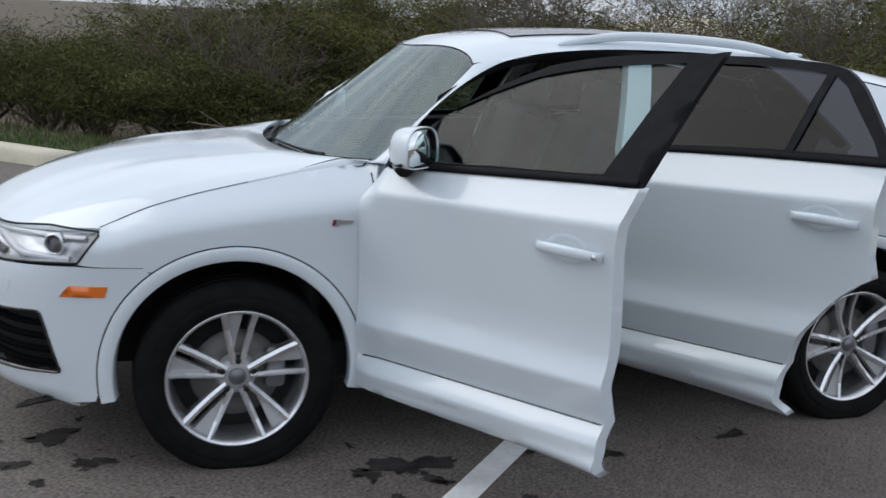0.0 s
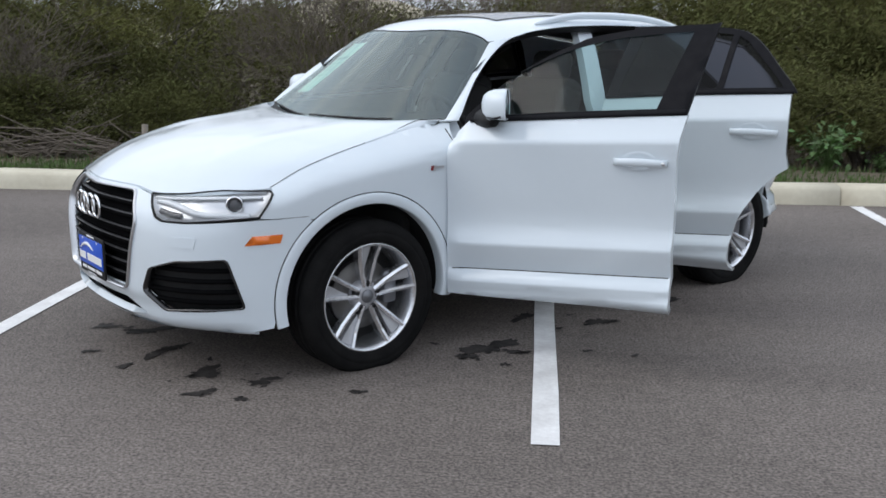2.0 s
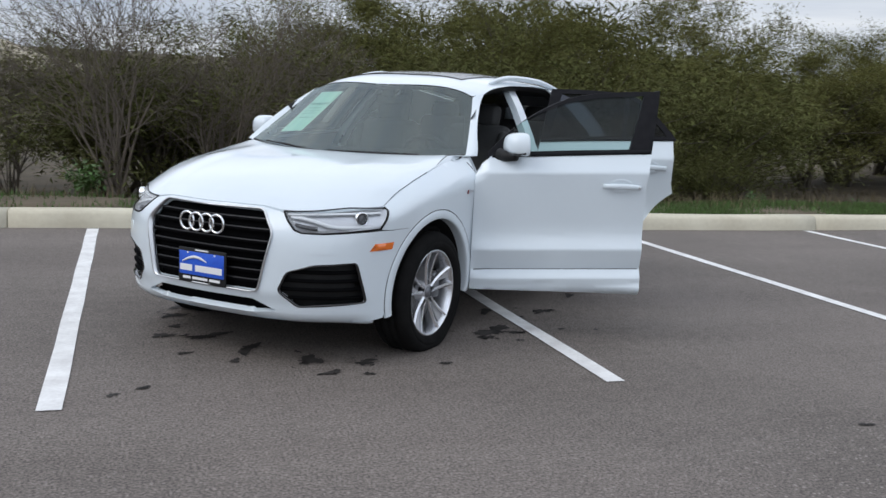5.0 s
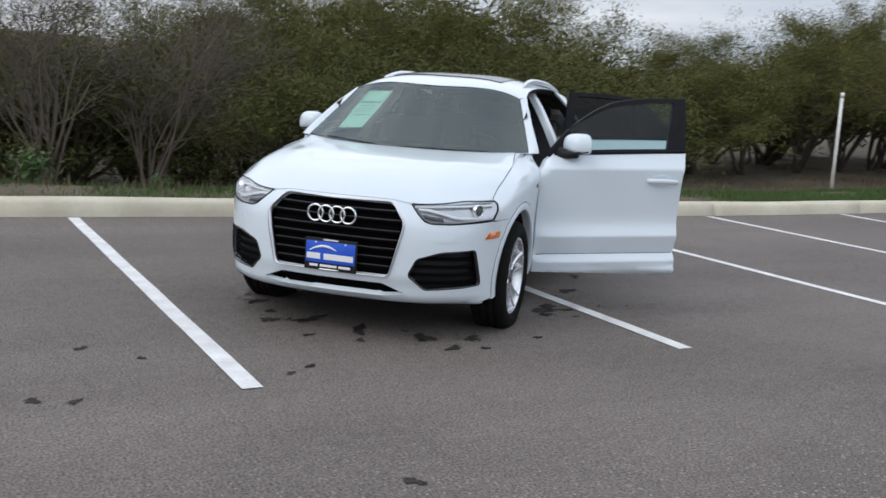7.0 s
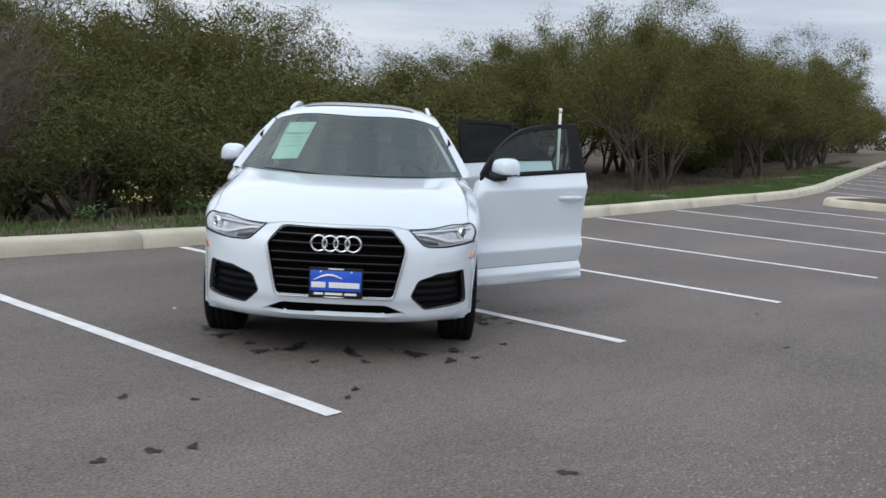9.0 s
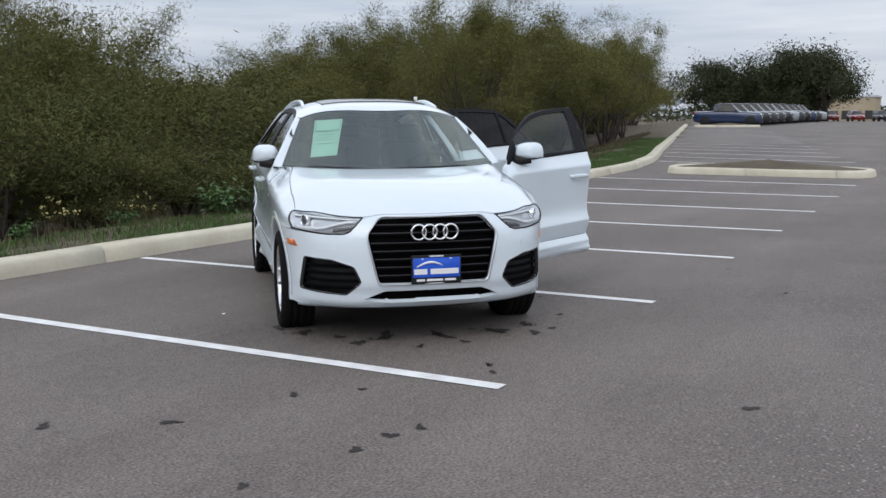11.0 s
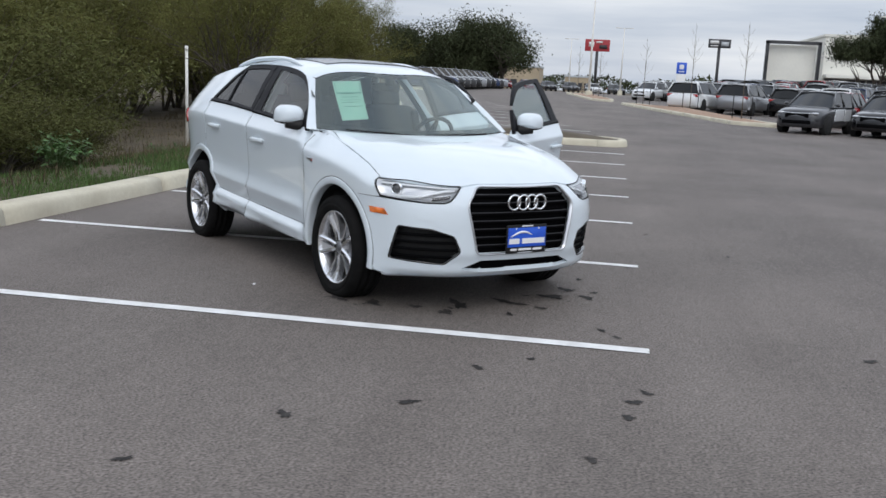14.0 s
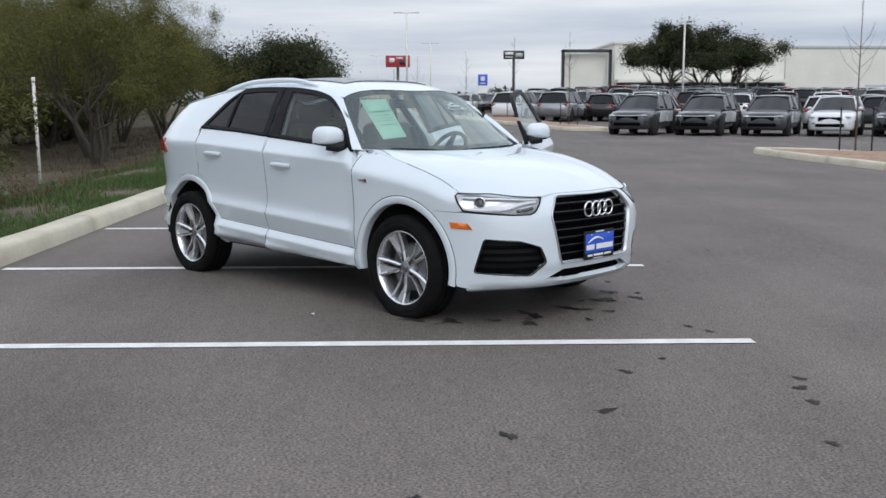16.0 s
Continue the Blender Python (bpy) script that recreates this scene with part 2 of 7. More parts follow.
def box(bm, size, at, rot=None, bevel=0.0, segs=2):
    """A bevelled box added to a bmesh."""
    m = Matrix.Translation(at) @ (rot or Matrix.Identity(4)) @ Matrix.Diagonal((*size, 1))
    made = bmesh.ops.create_cube(bm, size=1, matrix=m)["verts"]
    if bevel:
        edges = {e for v in made for e in v.link_edges}
        bmesh.ops.bevel(bm, geom=list(edges), offset=bevel, segments=segs, affect="EDGES", profile=0.5)


def tube(bm, pts, radii, sides=8, caps=True):
    """A tapered round tube through the points."""
    pts = [Vector(p) for p in pts]
    rings, side = [], None
    for i, p in enumerate(pts):
        d = (pts[min(i + 1, len(pts) - 1)] - pts[max(i - 1, 0)]).normalized()
        if side is None:
            side = d.cross(Vector((0, 0, 1)) if abs(d.z) < 0.9 else Vector((1, 0, 0))).normalized()
        side = (side - d * side.dot(d)).normalized()
        up = d.cross(side)
        r = radii[i] if hasattr(radii, "__len__") else radii
        rings.append([bm.verts.new(p + r * (math.cos(a) * side + math.sin(a) * up)) for a in (2 * math.pi * k / sides for k in range(sides))])
    for a, b in zip(rings, rings[1:]):
        for k in range(sides):
            bm.faces.new((a[k], a[(k + 1) % sides], b[(k + 1) % sides], b[k]))
    if caps and sides > 2:
        bm.faces.new(rings[0][::-1])
        bm.faces.new(rings[-1])


def lathe(bm, prof, n=48, m=None, caps=False):
    """Turns a profile of (radius, height) round z."""
    m = m or Matrix.Identity(4)
    rings = [[bm.verts.new(m @ Vector((r * math.cos(2 * math.pi * k / n), r * math.sin(2 * math.pi * k / n), z))) for k in range(n)] for r, z in prof]
    for a, b in zip(rings, rings[1:]):
        for k in range(n):
            bm.faces.new((a[k], a[(k + 1) % n], b[(k + 1) % n], b[k]))
    if caps:
        bm.faces.new(rings[0][::-1])
        bm.faces.new(rings[-1])


def prism(bm, poly, h0, h1, place):
    """A polygon of 2D points pulled from h0 to h1; place(a, b, h) gives the 3D point."""
    lo, hi = [[bm.verts.new(place(a, b, h)) for a, b in poly] for h in (h0, h1)]
    n = len(poly)
    bm.faces.new(hi)
    bm.faces.new(lo[::-1])
    for k in range(n):
        bm.faces.new((lo[k], lo[(k + 1) % n], hi[(k + 1) % n], hi[k]))


# ---- the lie of the land ----
def gz(x, y):
    """Height of the car park: level round the bays, rising gently to the far side."""
    x, y = np.asarray(x, float), np.asarray(y, float)
    up = np.where(x > 4, np.minimum(x, 95) - 4, 0)
    up = np.where(up < 4, up * up / 8, up - 2)
    far_rise = 0.020 * np.clip(x - 45, 0, 60) * np.clip((-y - 3) / 12, 0, 1)
    return 0.0125 * up + 0.008 * (np.clip(y, -40, 40) - 2.3) * np.clip((x - 4) / 10, 0, 1) + far_rise


KERB_Y = 7.82
BAY = 2.743

# ---- ground, car park, kerbs and lines ----
kerb_y = curve((-400, KERB_Y), (15, KERB_Y), (18, 8.2), (26.4, 10.2), (67, 20.2), (140, 38), (400, 100))


def verge_z(x, y):
    """Earth behind the kerb: flush with its top, then falling into the thicket."""
    ky = kerb_y(x)
    d = np.asarray(y, float) - ky
    bumps = 0.05 * np.sin(1.3 * np.asarray(x) + 0.7 * d) * np.sin(0.9 * d) * np.clip(d / 3, 0, 1)
    return gz(x, ky) + 0.15 - 0.62 * sstep(1.0, 5.0, d) + 0.03 * np.maximum(d - 25, 0) * sstep(25, 60, d) + bumps


def sheet(name, xs, ts, place, material):
    verts = [place(x, t) for x in xs for t in ts]
    n = len(ts)
    faces = [(i * n + j, (i + 1) * n + j, (i + 1) * n + j + 1, i * n + j + 1) for i in range(len(xs) - 1) for j in range(n - 1)]
    return mesh(name, verts, faces, material)


def spread(*stops):
    """Numbers from stop to stop at the given steps: (start, step), ..., (end, None)."""
    out = []
    for (a, s), (b, _) in zip(stops, stops[1:]):
        out += list(np.arange(a, b - 1e-6, s))
    return out + [stops[-1][0]]


def ground_place(x, y):
    ky = float(kerb_y(x))
    z = float(verge_z(x, y)) if y > ky + 0.2 else float(gz(x, y)) - 0.05
    return (x, y, z)


sheet("ground", spread((-1500, 200), (-100, 10), (-30, 1), (40, 4), (140, 60), (1500, None)),
      spread((-1500, 200), (-100, 20), (0, 2), (6, 0.25), (14, 0.6), (26, 3), (60, 12), (120, 120), (1500, None)), ground_place, "dirt")
tagged(bpy.data.objects["ground"], "brown earth with leaf litter under a thicket", "ground", kind="structure")
road = sheet("road", spread((-70, 5), (-20, 1), (40, 3), (150, None)), [k / 40 for k in range(41)],
             lambda x, t: (x, -110 + (float(kerb_y(x)) + 0.05 + 110) * (1 - (1 - t) ** 2.2), float(gz(x, -110 + (float(kerb_y(x)) + 110) * (1 - (1 - t) ** 2.2)))), "asphalt")
tagged(road, "worn grey asphalt car park with pale grit", "car park", kind="structure")


def stripe(x0, y0, x1, y1, w=0.105):
    """One painted bay line, lying 4 mm on the asphalt."""
    n = max(2, int(math.hypot(x1 - x0, y1 - y0) / 0.5))
    d = Vector((x1 - x0, y1 - y0)).normalized()
    s = Vector((-d.y, d.x)) * w / 2
    verts, faces = [], []
    for k in range(n + 1):
        c = Vector((x0, y0)).lerp(Vector((x1, y1)), k / n)
        for e in (-1, 1):
            p = c + s * e * (1 + 0.05 * math.sin(k * 2.1 + e))
            verts.append((p.x, p.y, float(gz(p.x, p.y)) + 0.005))
        if k:
            faces.append((2 * k - 2, 2 * k - 1, 2 * k + 1, 2 * k))
    ob = mesh("bay_line", verts, faces, "line", smooth=False)
    return tagged(ob, "white painted parking bay line on asphalt", "road marking", "bay lines", "structure")


LINE_X = [-1.06 + BAY * k for k in range(-8, 6)]
for x in LINE_X:
    x += 0.03 if -4 < x < -3.5 else 0
    stripe(x, 2.32, x + 0.03, KERB_Y - 0.06)
for k in range(15):
    x = 18.4 + 2.8 * k
    stripe(x, float(kerb_y(x)) - 5.6, x + 1.35, float(kerb_y(x + 1.35)) - 0.1)


def kerb_run(name, pts, label, joint=3.05, width=0.32, height=0.165, flip=1):
    """Cast concrete kerb along a line: segments with open joints between them, each a part."""
    top = tagged(empty(name), label, "kerb", kind="structure")
    # profile across the kerb: (outward from the road face, height)
    prof = [(0, -0.05), (0.012, 0.05), (0.028, 0.125), (0.05, height - 0.01), (0.085, height), (width - 0.03, height - 0.004), (width, height - 0.03), (width + 0.01, -0.08)]
    ps = [Vector(p) for p in pts]
    seg = [0.0]
    for a, b in zip(ps, ps[1:]):
        seg.append(seg[-1] + (b - a).length)

    def at(s):
        i = min(max(np.searchsorted(seg, s) - 1, 0), len(ps) - 2)
        d = (ps[i + 1] - ps[i]).normalized()
        return ps[i] + d * (s - seg[i]), d

    s = 0.0
    while s < seg[-1] - 0.05:
        e = min(s + joint, seg[-1])
        bm = bmesh.new()
        rings, n = [], max(2, int((e - s) / 0.4))
        for k in range(n + 1):
            q = s + 0.006 + (e - s - 0.012) * k / n
            c, d = at(q)
            nrm = Vector((-d.y, d.x)) * flip
            rings.append([bm.verts.new((c.x + nrm.x * o, c.y + nrm.y * o, float(gz(c.x, c.y)) + h + 0.004 * math.sin(q * 2.3) * (h > 0))) for o, h in prof])
        m = len(prof)
        for a, b in zip(rings, rings[1:]):
            for j in range(m - 1):
                bm.faces.new((a[j], b[j], b[j + 1], a[j + 1]) if flip > 0 else (a[j + 1], b[j + 1], b[j], a[j]))
        bm.faces.new(rings[0] if flip > 0 else rings[0][::-1])
        bm.faces.new(rings[-1][::-1] if flip > 0 else rings[-1])
        part("kerb_segment", bm, "kerb", top)
        s = e
    return top


KX = list(np.arange(-28.9, 15, 3.05)) + list(np.arange(16, 74, 1.5))
kerb_run("kerb", [(x, float(kerb_y(x))) for x in KX], "cream concrete kerb along the verge, stained and jointed")


def island(pts, label, top="dirt"):
    """A raised bed: kerb round a closed outline (anticlockwise) and earth or gravel inside."""
    kerb_run("island_kerb", pts + [pts[0]], label, joint=2.4, width=0.22)
    c = sum((Vector(p) for p in pts), Vector((0, 0))) / len(pts)
    verts = [(c.x, c.y, float(gz(c.x, c.y)) + 0.34)]
    for p in pts:
        q = Vector(p).lerp(c, 0.07)
        verts.append((q.x, q.y, float(gz(*p)) + 0.13))
    n = len(pts)
    bed = mesh("bed", verts, [(0, 1 + k, 1 + (k + 1) % n) for k in range(n)], top, smooth=False)
    return tagged(bed, "planted bed of gravel and earth inside a kerb", "planting bed", kind="structure")


def rounded(pts, r=0.5, n=5):
    """Rounds the corners of an outline."""
    out, m = [], len(pts)
    for i in range(m):
        p, a, b = Vector(pts[i]), Vector(pts[i - 1]), Vector(pts[(i + 1) % m])
        u, v = (a - p).normalized(), (b - p).normalized()
        for k in range(n + 1):
            t = k / n
            q = (p + u * r) * (1 - t) ** 2 + p * 2 * t * (1 - t) + (p + v * r) * t * t
            out.append((q.x, q.y))
    return out


island(rounded([(14.7, 2.2), (16.4, 2.2), (16.2, 6.9), (14.6, 6.9)], 0.75), "cream kerb round a narrow parking island", "dirt")
island(rounded([(69.5, 15.4), (71, 15.2), (69.5, 20.1), (68, 20)], 0.7), "cream kerb round a far parking island", "dirt")
island(rounded([(17.7, -4.9), (6.5, -6.0), (6.5, -9.0), (16.6, -7.3)], 0.8), "cream kerb round a gravel bed with a young tree", "gravel")
island(rounded([(58, 2.3), (34, -2.4), (33.4, -4.6), (46, -2.0), (57.5, 0.6)], 0.6), "cream kerb round a long red gravel bed", "gravel")
island(rounded([(90, 7.5), (66, 4.4), (64, 2.9), (67, 2.6), (90, 5.2)], 0.6), "cream kerb round a far gravel bed", "gravel")

# ---- trees ----
def grow(rng, stems, height, spread_xy, depth=3, r0=0.07, wiggle=0.22, kids=(2, 4)):
    """A branching skeleton: runs of (points, radii), and the tips where leaves sit."""
    runs, tips = [], []

    def limb(p, d, length, r, level):
        n = 4
        pts, rad = [p], [r]
        for k in range(n):
            d = (d + Vector((rng.gauss(0, wiggle), rng.gauss(0, wiggle), rng.gauss(0.04, wiggle * 0.7)))).normalized()
            p = p + d * length / n
            pts.append(p)
            rad.append(r * (1 - 0.62 * (k + 1) / n))
            if level >= 1:
                tips.append((p, level))
            if level < depth and k >= 1:
                for _ in range(rng.randint(*kids) - 1):
                    a = (d + Vector((rng.gauss(0, 0.65), rng.gauss(0, 0.65), rng.gauss(0.12, 0.35)))).normalized()
                    limb(p, a, length * rng.uniform(0.45, 0.72), rad[-1] * 0.62, level + 1)
        runs.append((pts, rad))

    for _ in range(stems):
        a = rng.uniform(0, 2 * math.pi)
        lean = rng.uniform(0.15, 0.6)
        d = Vector((math.cos(a) * lean * spread_xy, math.sin(a) * lean * spread_xy, 1)).normalized()
        limb(Vector((rng.uniform(-0.15, 0.15), rng.uniform(-0.15, 0.15), -0.1)), d, height * rng.uniform(0.5, 0.7), r0 * rng.uniform(0.7, 1.1), 0)
    return runs, tips


def leaf_mesh(name, rng, tips, count, size, scatter, material, parent, aspect=0.35, clump=1):
    """A crown of small separate leaves scattered round the twigs."""
    g = np.random.default_rng(rng.randint(0, 10 ** 6))
    tp = np.array([t[0] for t in tips])
    lv = np.array([t[1] for t in tips], float)
    # leaves gather in clumps with gaps between
    q = tp * 3.1 / max(1.0, scatter * 4)
    w = lv * np.exp(1.5 * (np.sin(q[:, 0] + 1.7 * np.sin(q[:, 1])) * np.sin(q[:, 1] * 1.3 + q[:, 2]) + np.sin(q[:, 2] * 1.6 + q[:, 0])))
    pick = g.choice(len(tp), count, p=w / w.sum())
    c = tp[pick] + g.normal(0, scatter, (count, 3)) * np.array([1, 1, 0.8])
    a = g.normal(0, 1, (count, 3))
    a[:, 2] -= 0.3
    a /= np.linalg.norm(a, axis=1)[:, None]
    b = np.cross(a, g.normal(0, 1, (count, 3)))
    b /= np.linalg.norm(b, axis=1)[:, None]
    ln = size * g.uniform(0.6, 1.5, (count, 1))
    v = np.stack([c - a * ln / 2, c + b * ln * aspect * 0.7, c + a * ln * 0.6], 1).reshape(-1, 3)
    return mesh(name, v.tolist(), [(3 * k, 3 * k + 1, 3 * k + 2) for k in range(count)], material, parent, smooth=False)


def tree(seed, label, category, stems, height, wide, leaves, size, scatter, leaf, bark="bark", depth=3, r0=0.07, wiggle=0.22, kids=(2, 4), aspect=0.35, lower=0.15, thin=0.0):
    rng = random.Random(seed)
    top = tagged(empty("tree"), label, category)
    runs, tips = grow(rng, stems, height, wide, depth, r0, wiggle, kids)
    hi = max(t[0].z for t in tips)
    k = height / hi
    bm = bmesh.new()
    for pts, rad in runs:
        if rad[0] < thin:
            continue
        pick = (0, 2, 4) if rad[0] < 0.012 else range(5)
        tube(bm, [pts[i] * k for i in pick], [max(rad[i], 0.004) for i in pick], 3 if rad[0] < 0.012 else 4 if rad[0] < 0.03 else 6, caps=False)
    part("trunk", bm, bark, top)
    if leaves:
        leaf_mesh("crown", rng, [(p * k, l) for p, l in tips if p.z * k > lower * height], leaves, size, scatter, leaf, top, aspect)
    return top


MESQ = [tree(10 + k, "mesquite tree with several dark stems and feathery olive leaves", "tree", 5, 5.2, 1.0, 54000, 0.072, 0.14, "leaf", aspect=0.22, thin=0.0055) for k in range(4)]
FAR_MESQ = [tree(20 + k, "mesquite tree with several dark stems and feathery olive leaves", "tree", 5, 5.2, 1.0, 18000, 0.13, 0.18, "leaf", aspect=0.24, thin=0.010) for k in range(2)]
THICK = [tree(30 + k, "dense dark green thicket bush with tangled stems", "bush", 9, 3.9, 1.3, 22000, 0.10, 0.2, "leaf2", depth=3, aspect=0.25, thin=0.010) for k in range(3)]
FAR_THICK = [tree(40 + k, "dense dark green thicket bush with tangled stems", "bush", 9, 3.9, 1.3, 9000, 0.18, 0.25, "leaf2", depth=3, aspect=0.3, thin=0.014) for k in range(2)]
BARE = [tree(50 + k, "leafless grey shrub with long upright twigs", "shrub", 12, 4.2, 0.8, 900, 0.05, 0.12, "leaf", "twig", depth=3, r0=0.035, wiggle=0.13, kids=(2, 3)) for k in range(2)]
OAK = [tree(60 + k, "broad dark live oak with a rounded crown", "tree", 4, 9.5, 1.5, 30000, 0.30, 0.5, "leaf3", depth=3, r0=0.28, aspect=0.42, lower=0.50, thin=0.03) for k in range(2)]
LOW_OAK = [tree(70 + k, "broad dark live oak with branches down to the ground", "tree", 5, 9.5, 1.5, 30000, 0.34, 0.7, "leaf3", depth=3, r0=0.28, aspect=0.42, lower=0.08, thin=0.03) for k in range(2)]
used = set()


def plant(kinds, i, x, y, s=1.0, turn=0.0, z=None, sz=None, group=""):
    ob = kinds[i % len(kinds)]
    z = float(verge_z(x, y)) if z is None else z
    m = Matrix.Translation((x, y, z)) @ Matrix.Rotation(turn, 4, "Z")
    if ob.name in used:
        ob = copy_thing(ob, m)
    else:
        used.add(ob.name)
        ob.matrix_basis = m
    ob.scale = (s, s, sz or s)
    return tagged(ob, group=group)


rng = random.Random(5)
G1, G2 = "trees of the thicket", "bushes of the thicket"
CANOPY = curve((-26, 1.7), (-15, 1.6), (-12.5, 2.5), (-8.5, 3.6), (-6.4, 3.4), (-5.2, 1.9), (-4.3, 2.3), (-3.4, 3.0), (-2, 3.15), (0, 3.2), (1.2, 3.9), (4, 4.6), (5.3, 4.2), (7.5, 3.2),
               (9.5, 2.9), (11, 3.2), (12.5, 3.7), (14.5, 4.1), (17.5, 4.6), (20, 5.1), (24, 5.6), (30, 5.9), (34, 5.5), (40, 5.0), (70, 5.0))


def low(x, y):
    """How tall the growth stands, as a share of a full mesquite: lowest in the gap, tall beyond the white post. Growth further back stands in line with that in front."""
    near = -6 + (x + 6) * 15.5 / max(y, 15.5) if x > 2 else x
    return (1.85 + (float(CANOPY(near)) - 1.4) * y / 15.5) / 5.2


# low front growth along the verge, open behind the white post
for k in range(22):
    x = -19 + 1.15 * k
    if -13.5 < x < 5.2 and not -5.4 < x < -1.7:
        plant(THICK, k + 2, x + rng.uniform(-0.3, 0.3), 10.9 + rng.uniform(-0.4, 0.5), rng.uniform(0.5, 0.72), rng.uniform(0, 6), sz=rng.uniform(0.32, 0.55), group=G2)
# taller bushes behind
for k in range(18):
    x = -19 + 1.75 * k
    if -13.5 < x < 8.5 and not -5.6 < x < -4.2:
        y = 13.0 + rng.uniform(-0.5, 0.8)
        plant(THICK, k, x + rng.uniform(-0.4, 0.4), y, rng.uniform(0.8, 1.15), rng.uniform(0, 6), sz=low(x, y) * rng.uniform(0.85, 1.15), group=G2)
# closing the low stretch between the bare shrubs
for k in range(5):
    plant(THICK, k, -3.6 + 0.95 * k, 14.4 + 0.3 * (k % 2), 0.95, 1.3 * k, sz=low(-3.6 + 0.95 * k, 14.4) * 1.2, group=G2)
# mesquites standing over the bushes
for k in range(22):
    x = -20 + 2.4 * k
    y = 15.9 + rng.uniform(-1.2, 1.6) + max(0, x - 10) * 0.24
    if x < -13.5 or -6.2 < x < -4.2:
        continue
    x += rng.uniform(-0.9, 0.9)
    plant(MESQ, k, x, y, rng.uniform(0.75, 1.1) * (1 + 0.012 * max(0, x - 12)), rng.uniform(0, 6), sz=low(x, y) * rng.uniform(0.84, 1.08), group=G1)
# clear many-stemmed mesquites near the kerb
for k, (x, y, s, h) in enumerate(((17.6, 12.9, 1.0, 1.12), (19.6, 13.4, 1.05, 1.2), (26.6, 13.4, 1.15, 1.06), (22.6, 14.9, 1.1, 1.15), (31, 16.2, 1.15, 1.1), (35.5, 15.7, 1.15, 1.2), (39.5, 16.9, 1.2, 1.25), (44, 18.1, 1.2, 1.25), (49, 19.3, 1.2, 1.2))):
    plant(MESQ, k + 1, x, y, s, 1.1 + 2.3 * k, sz=h, group=G1)
# behind, closing the view
for k in range(20):
    x = -26 + 2.9 * k
    y = 19.5 + rng.uniform(-1, 2.0) + max(0, x - 12) * 0.24
    if x > 9 or -13 < x < -7.5 or 0.5 < x < 9:
        plant(FAR_THICK, k + 1, x + rng.uniform(-0.8, 0.8), y, rng.uniform(1.15, 1.45), rng.uniform(0, 6), sz=low(x, y) * 1.02, group=G2)
# the thicket runs on along the angled kerb
for k in range(22):
    x = 27 + 2.3 * k
    y = float(kerb_y(x)) + 8.5 + rng.uniform(-1.5, 2.0)
    plant(FAR_MESQ, k, x, y, rng.uniform(1.0, 1.3), rng.uniform(0, 6), sz=rng.uniform(1.1, 1.5), group=G1)
for k in range(12):
    x = 30 + 3.4 * k
    y = float(kerb_y(x)) + 8.0 + rng.uniform(-0.8, 1.2)
    plant(FAR_THICK, k, x, y, rng.uniform(0.9, 1.2), rng.uniform(0, 6), sz=rng.uniform(0.42, 0.62), group=G2)
for k in range(9):
    x = -34 + 10 * k
    if x > 3:
        y = 26 + rng.uniform(-2, 3) + max(0, x - 14) * 0.25
        plant(FAR_MESQ, k, x + rng.uniform(-1, 1), y, rng.uniform(1.1, 1.35), rng.uniform(0, 6), sz=low(x, y) * 1.0, group=G1)
# leafless shrubs where the thicket opens
for k, (x, y, s, h) in enumerate(((-3.5, 10.9, 0.75, 0.80), (-2.3, 11.1, 0.7, 0.78), (-0.9, 12.6, 0.55, 0.80), (-7.6, 11.2, 0.9, 0.68), (-14.6, 12.4, 0.8, 0.5), (-17.5, 15.5, 0.9, 0.55), (-5.0, 12.9, 0.5, 0.66))):
    plant(BARE, k, x, y, s, 0.5 + 1.4 * k, sz=h, group="bare shrubs")
# dark oaks at the end of the lot
for k, (x, y, s) in enumerate(((134, 28, 1.15), (138, 19.5, 1.22), (142, 24, 1.1), (128, 33, 1.0))):
    plant(LOW_OAK, k, x, y, s, 0.3 + k, z=1.1, group="far oaks")
for k in range(9):
    x = 78 + 5.0 * k
    plant(FAR_MESQ, k, x, float(kerb_y(x)) + 8, 1.5, k * 1.7, z=1.0, sz=1.15, group=G1)

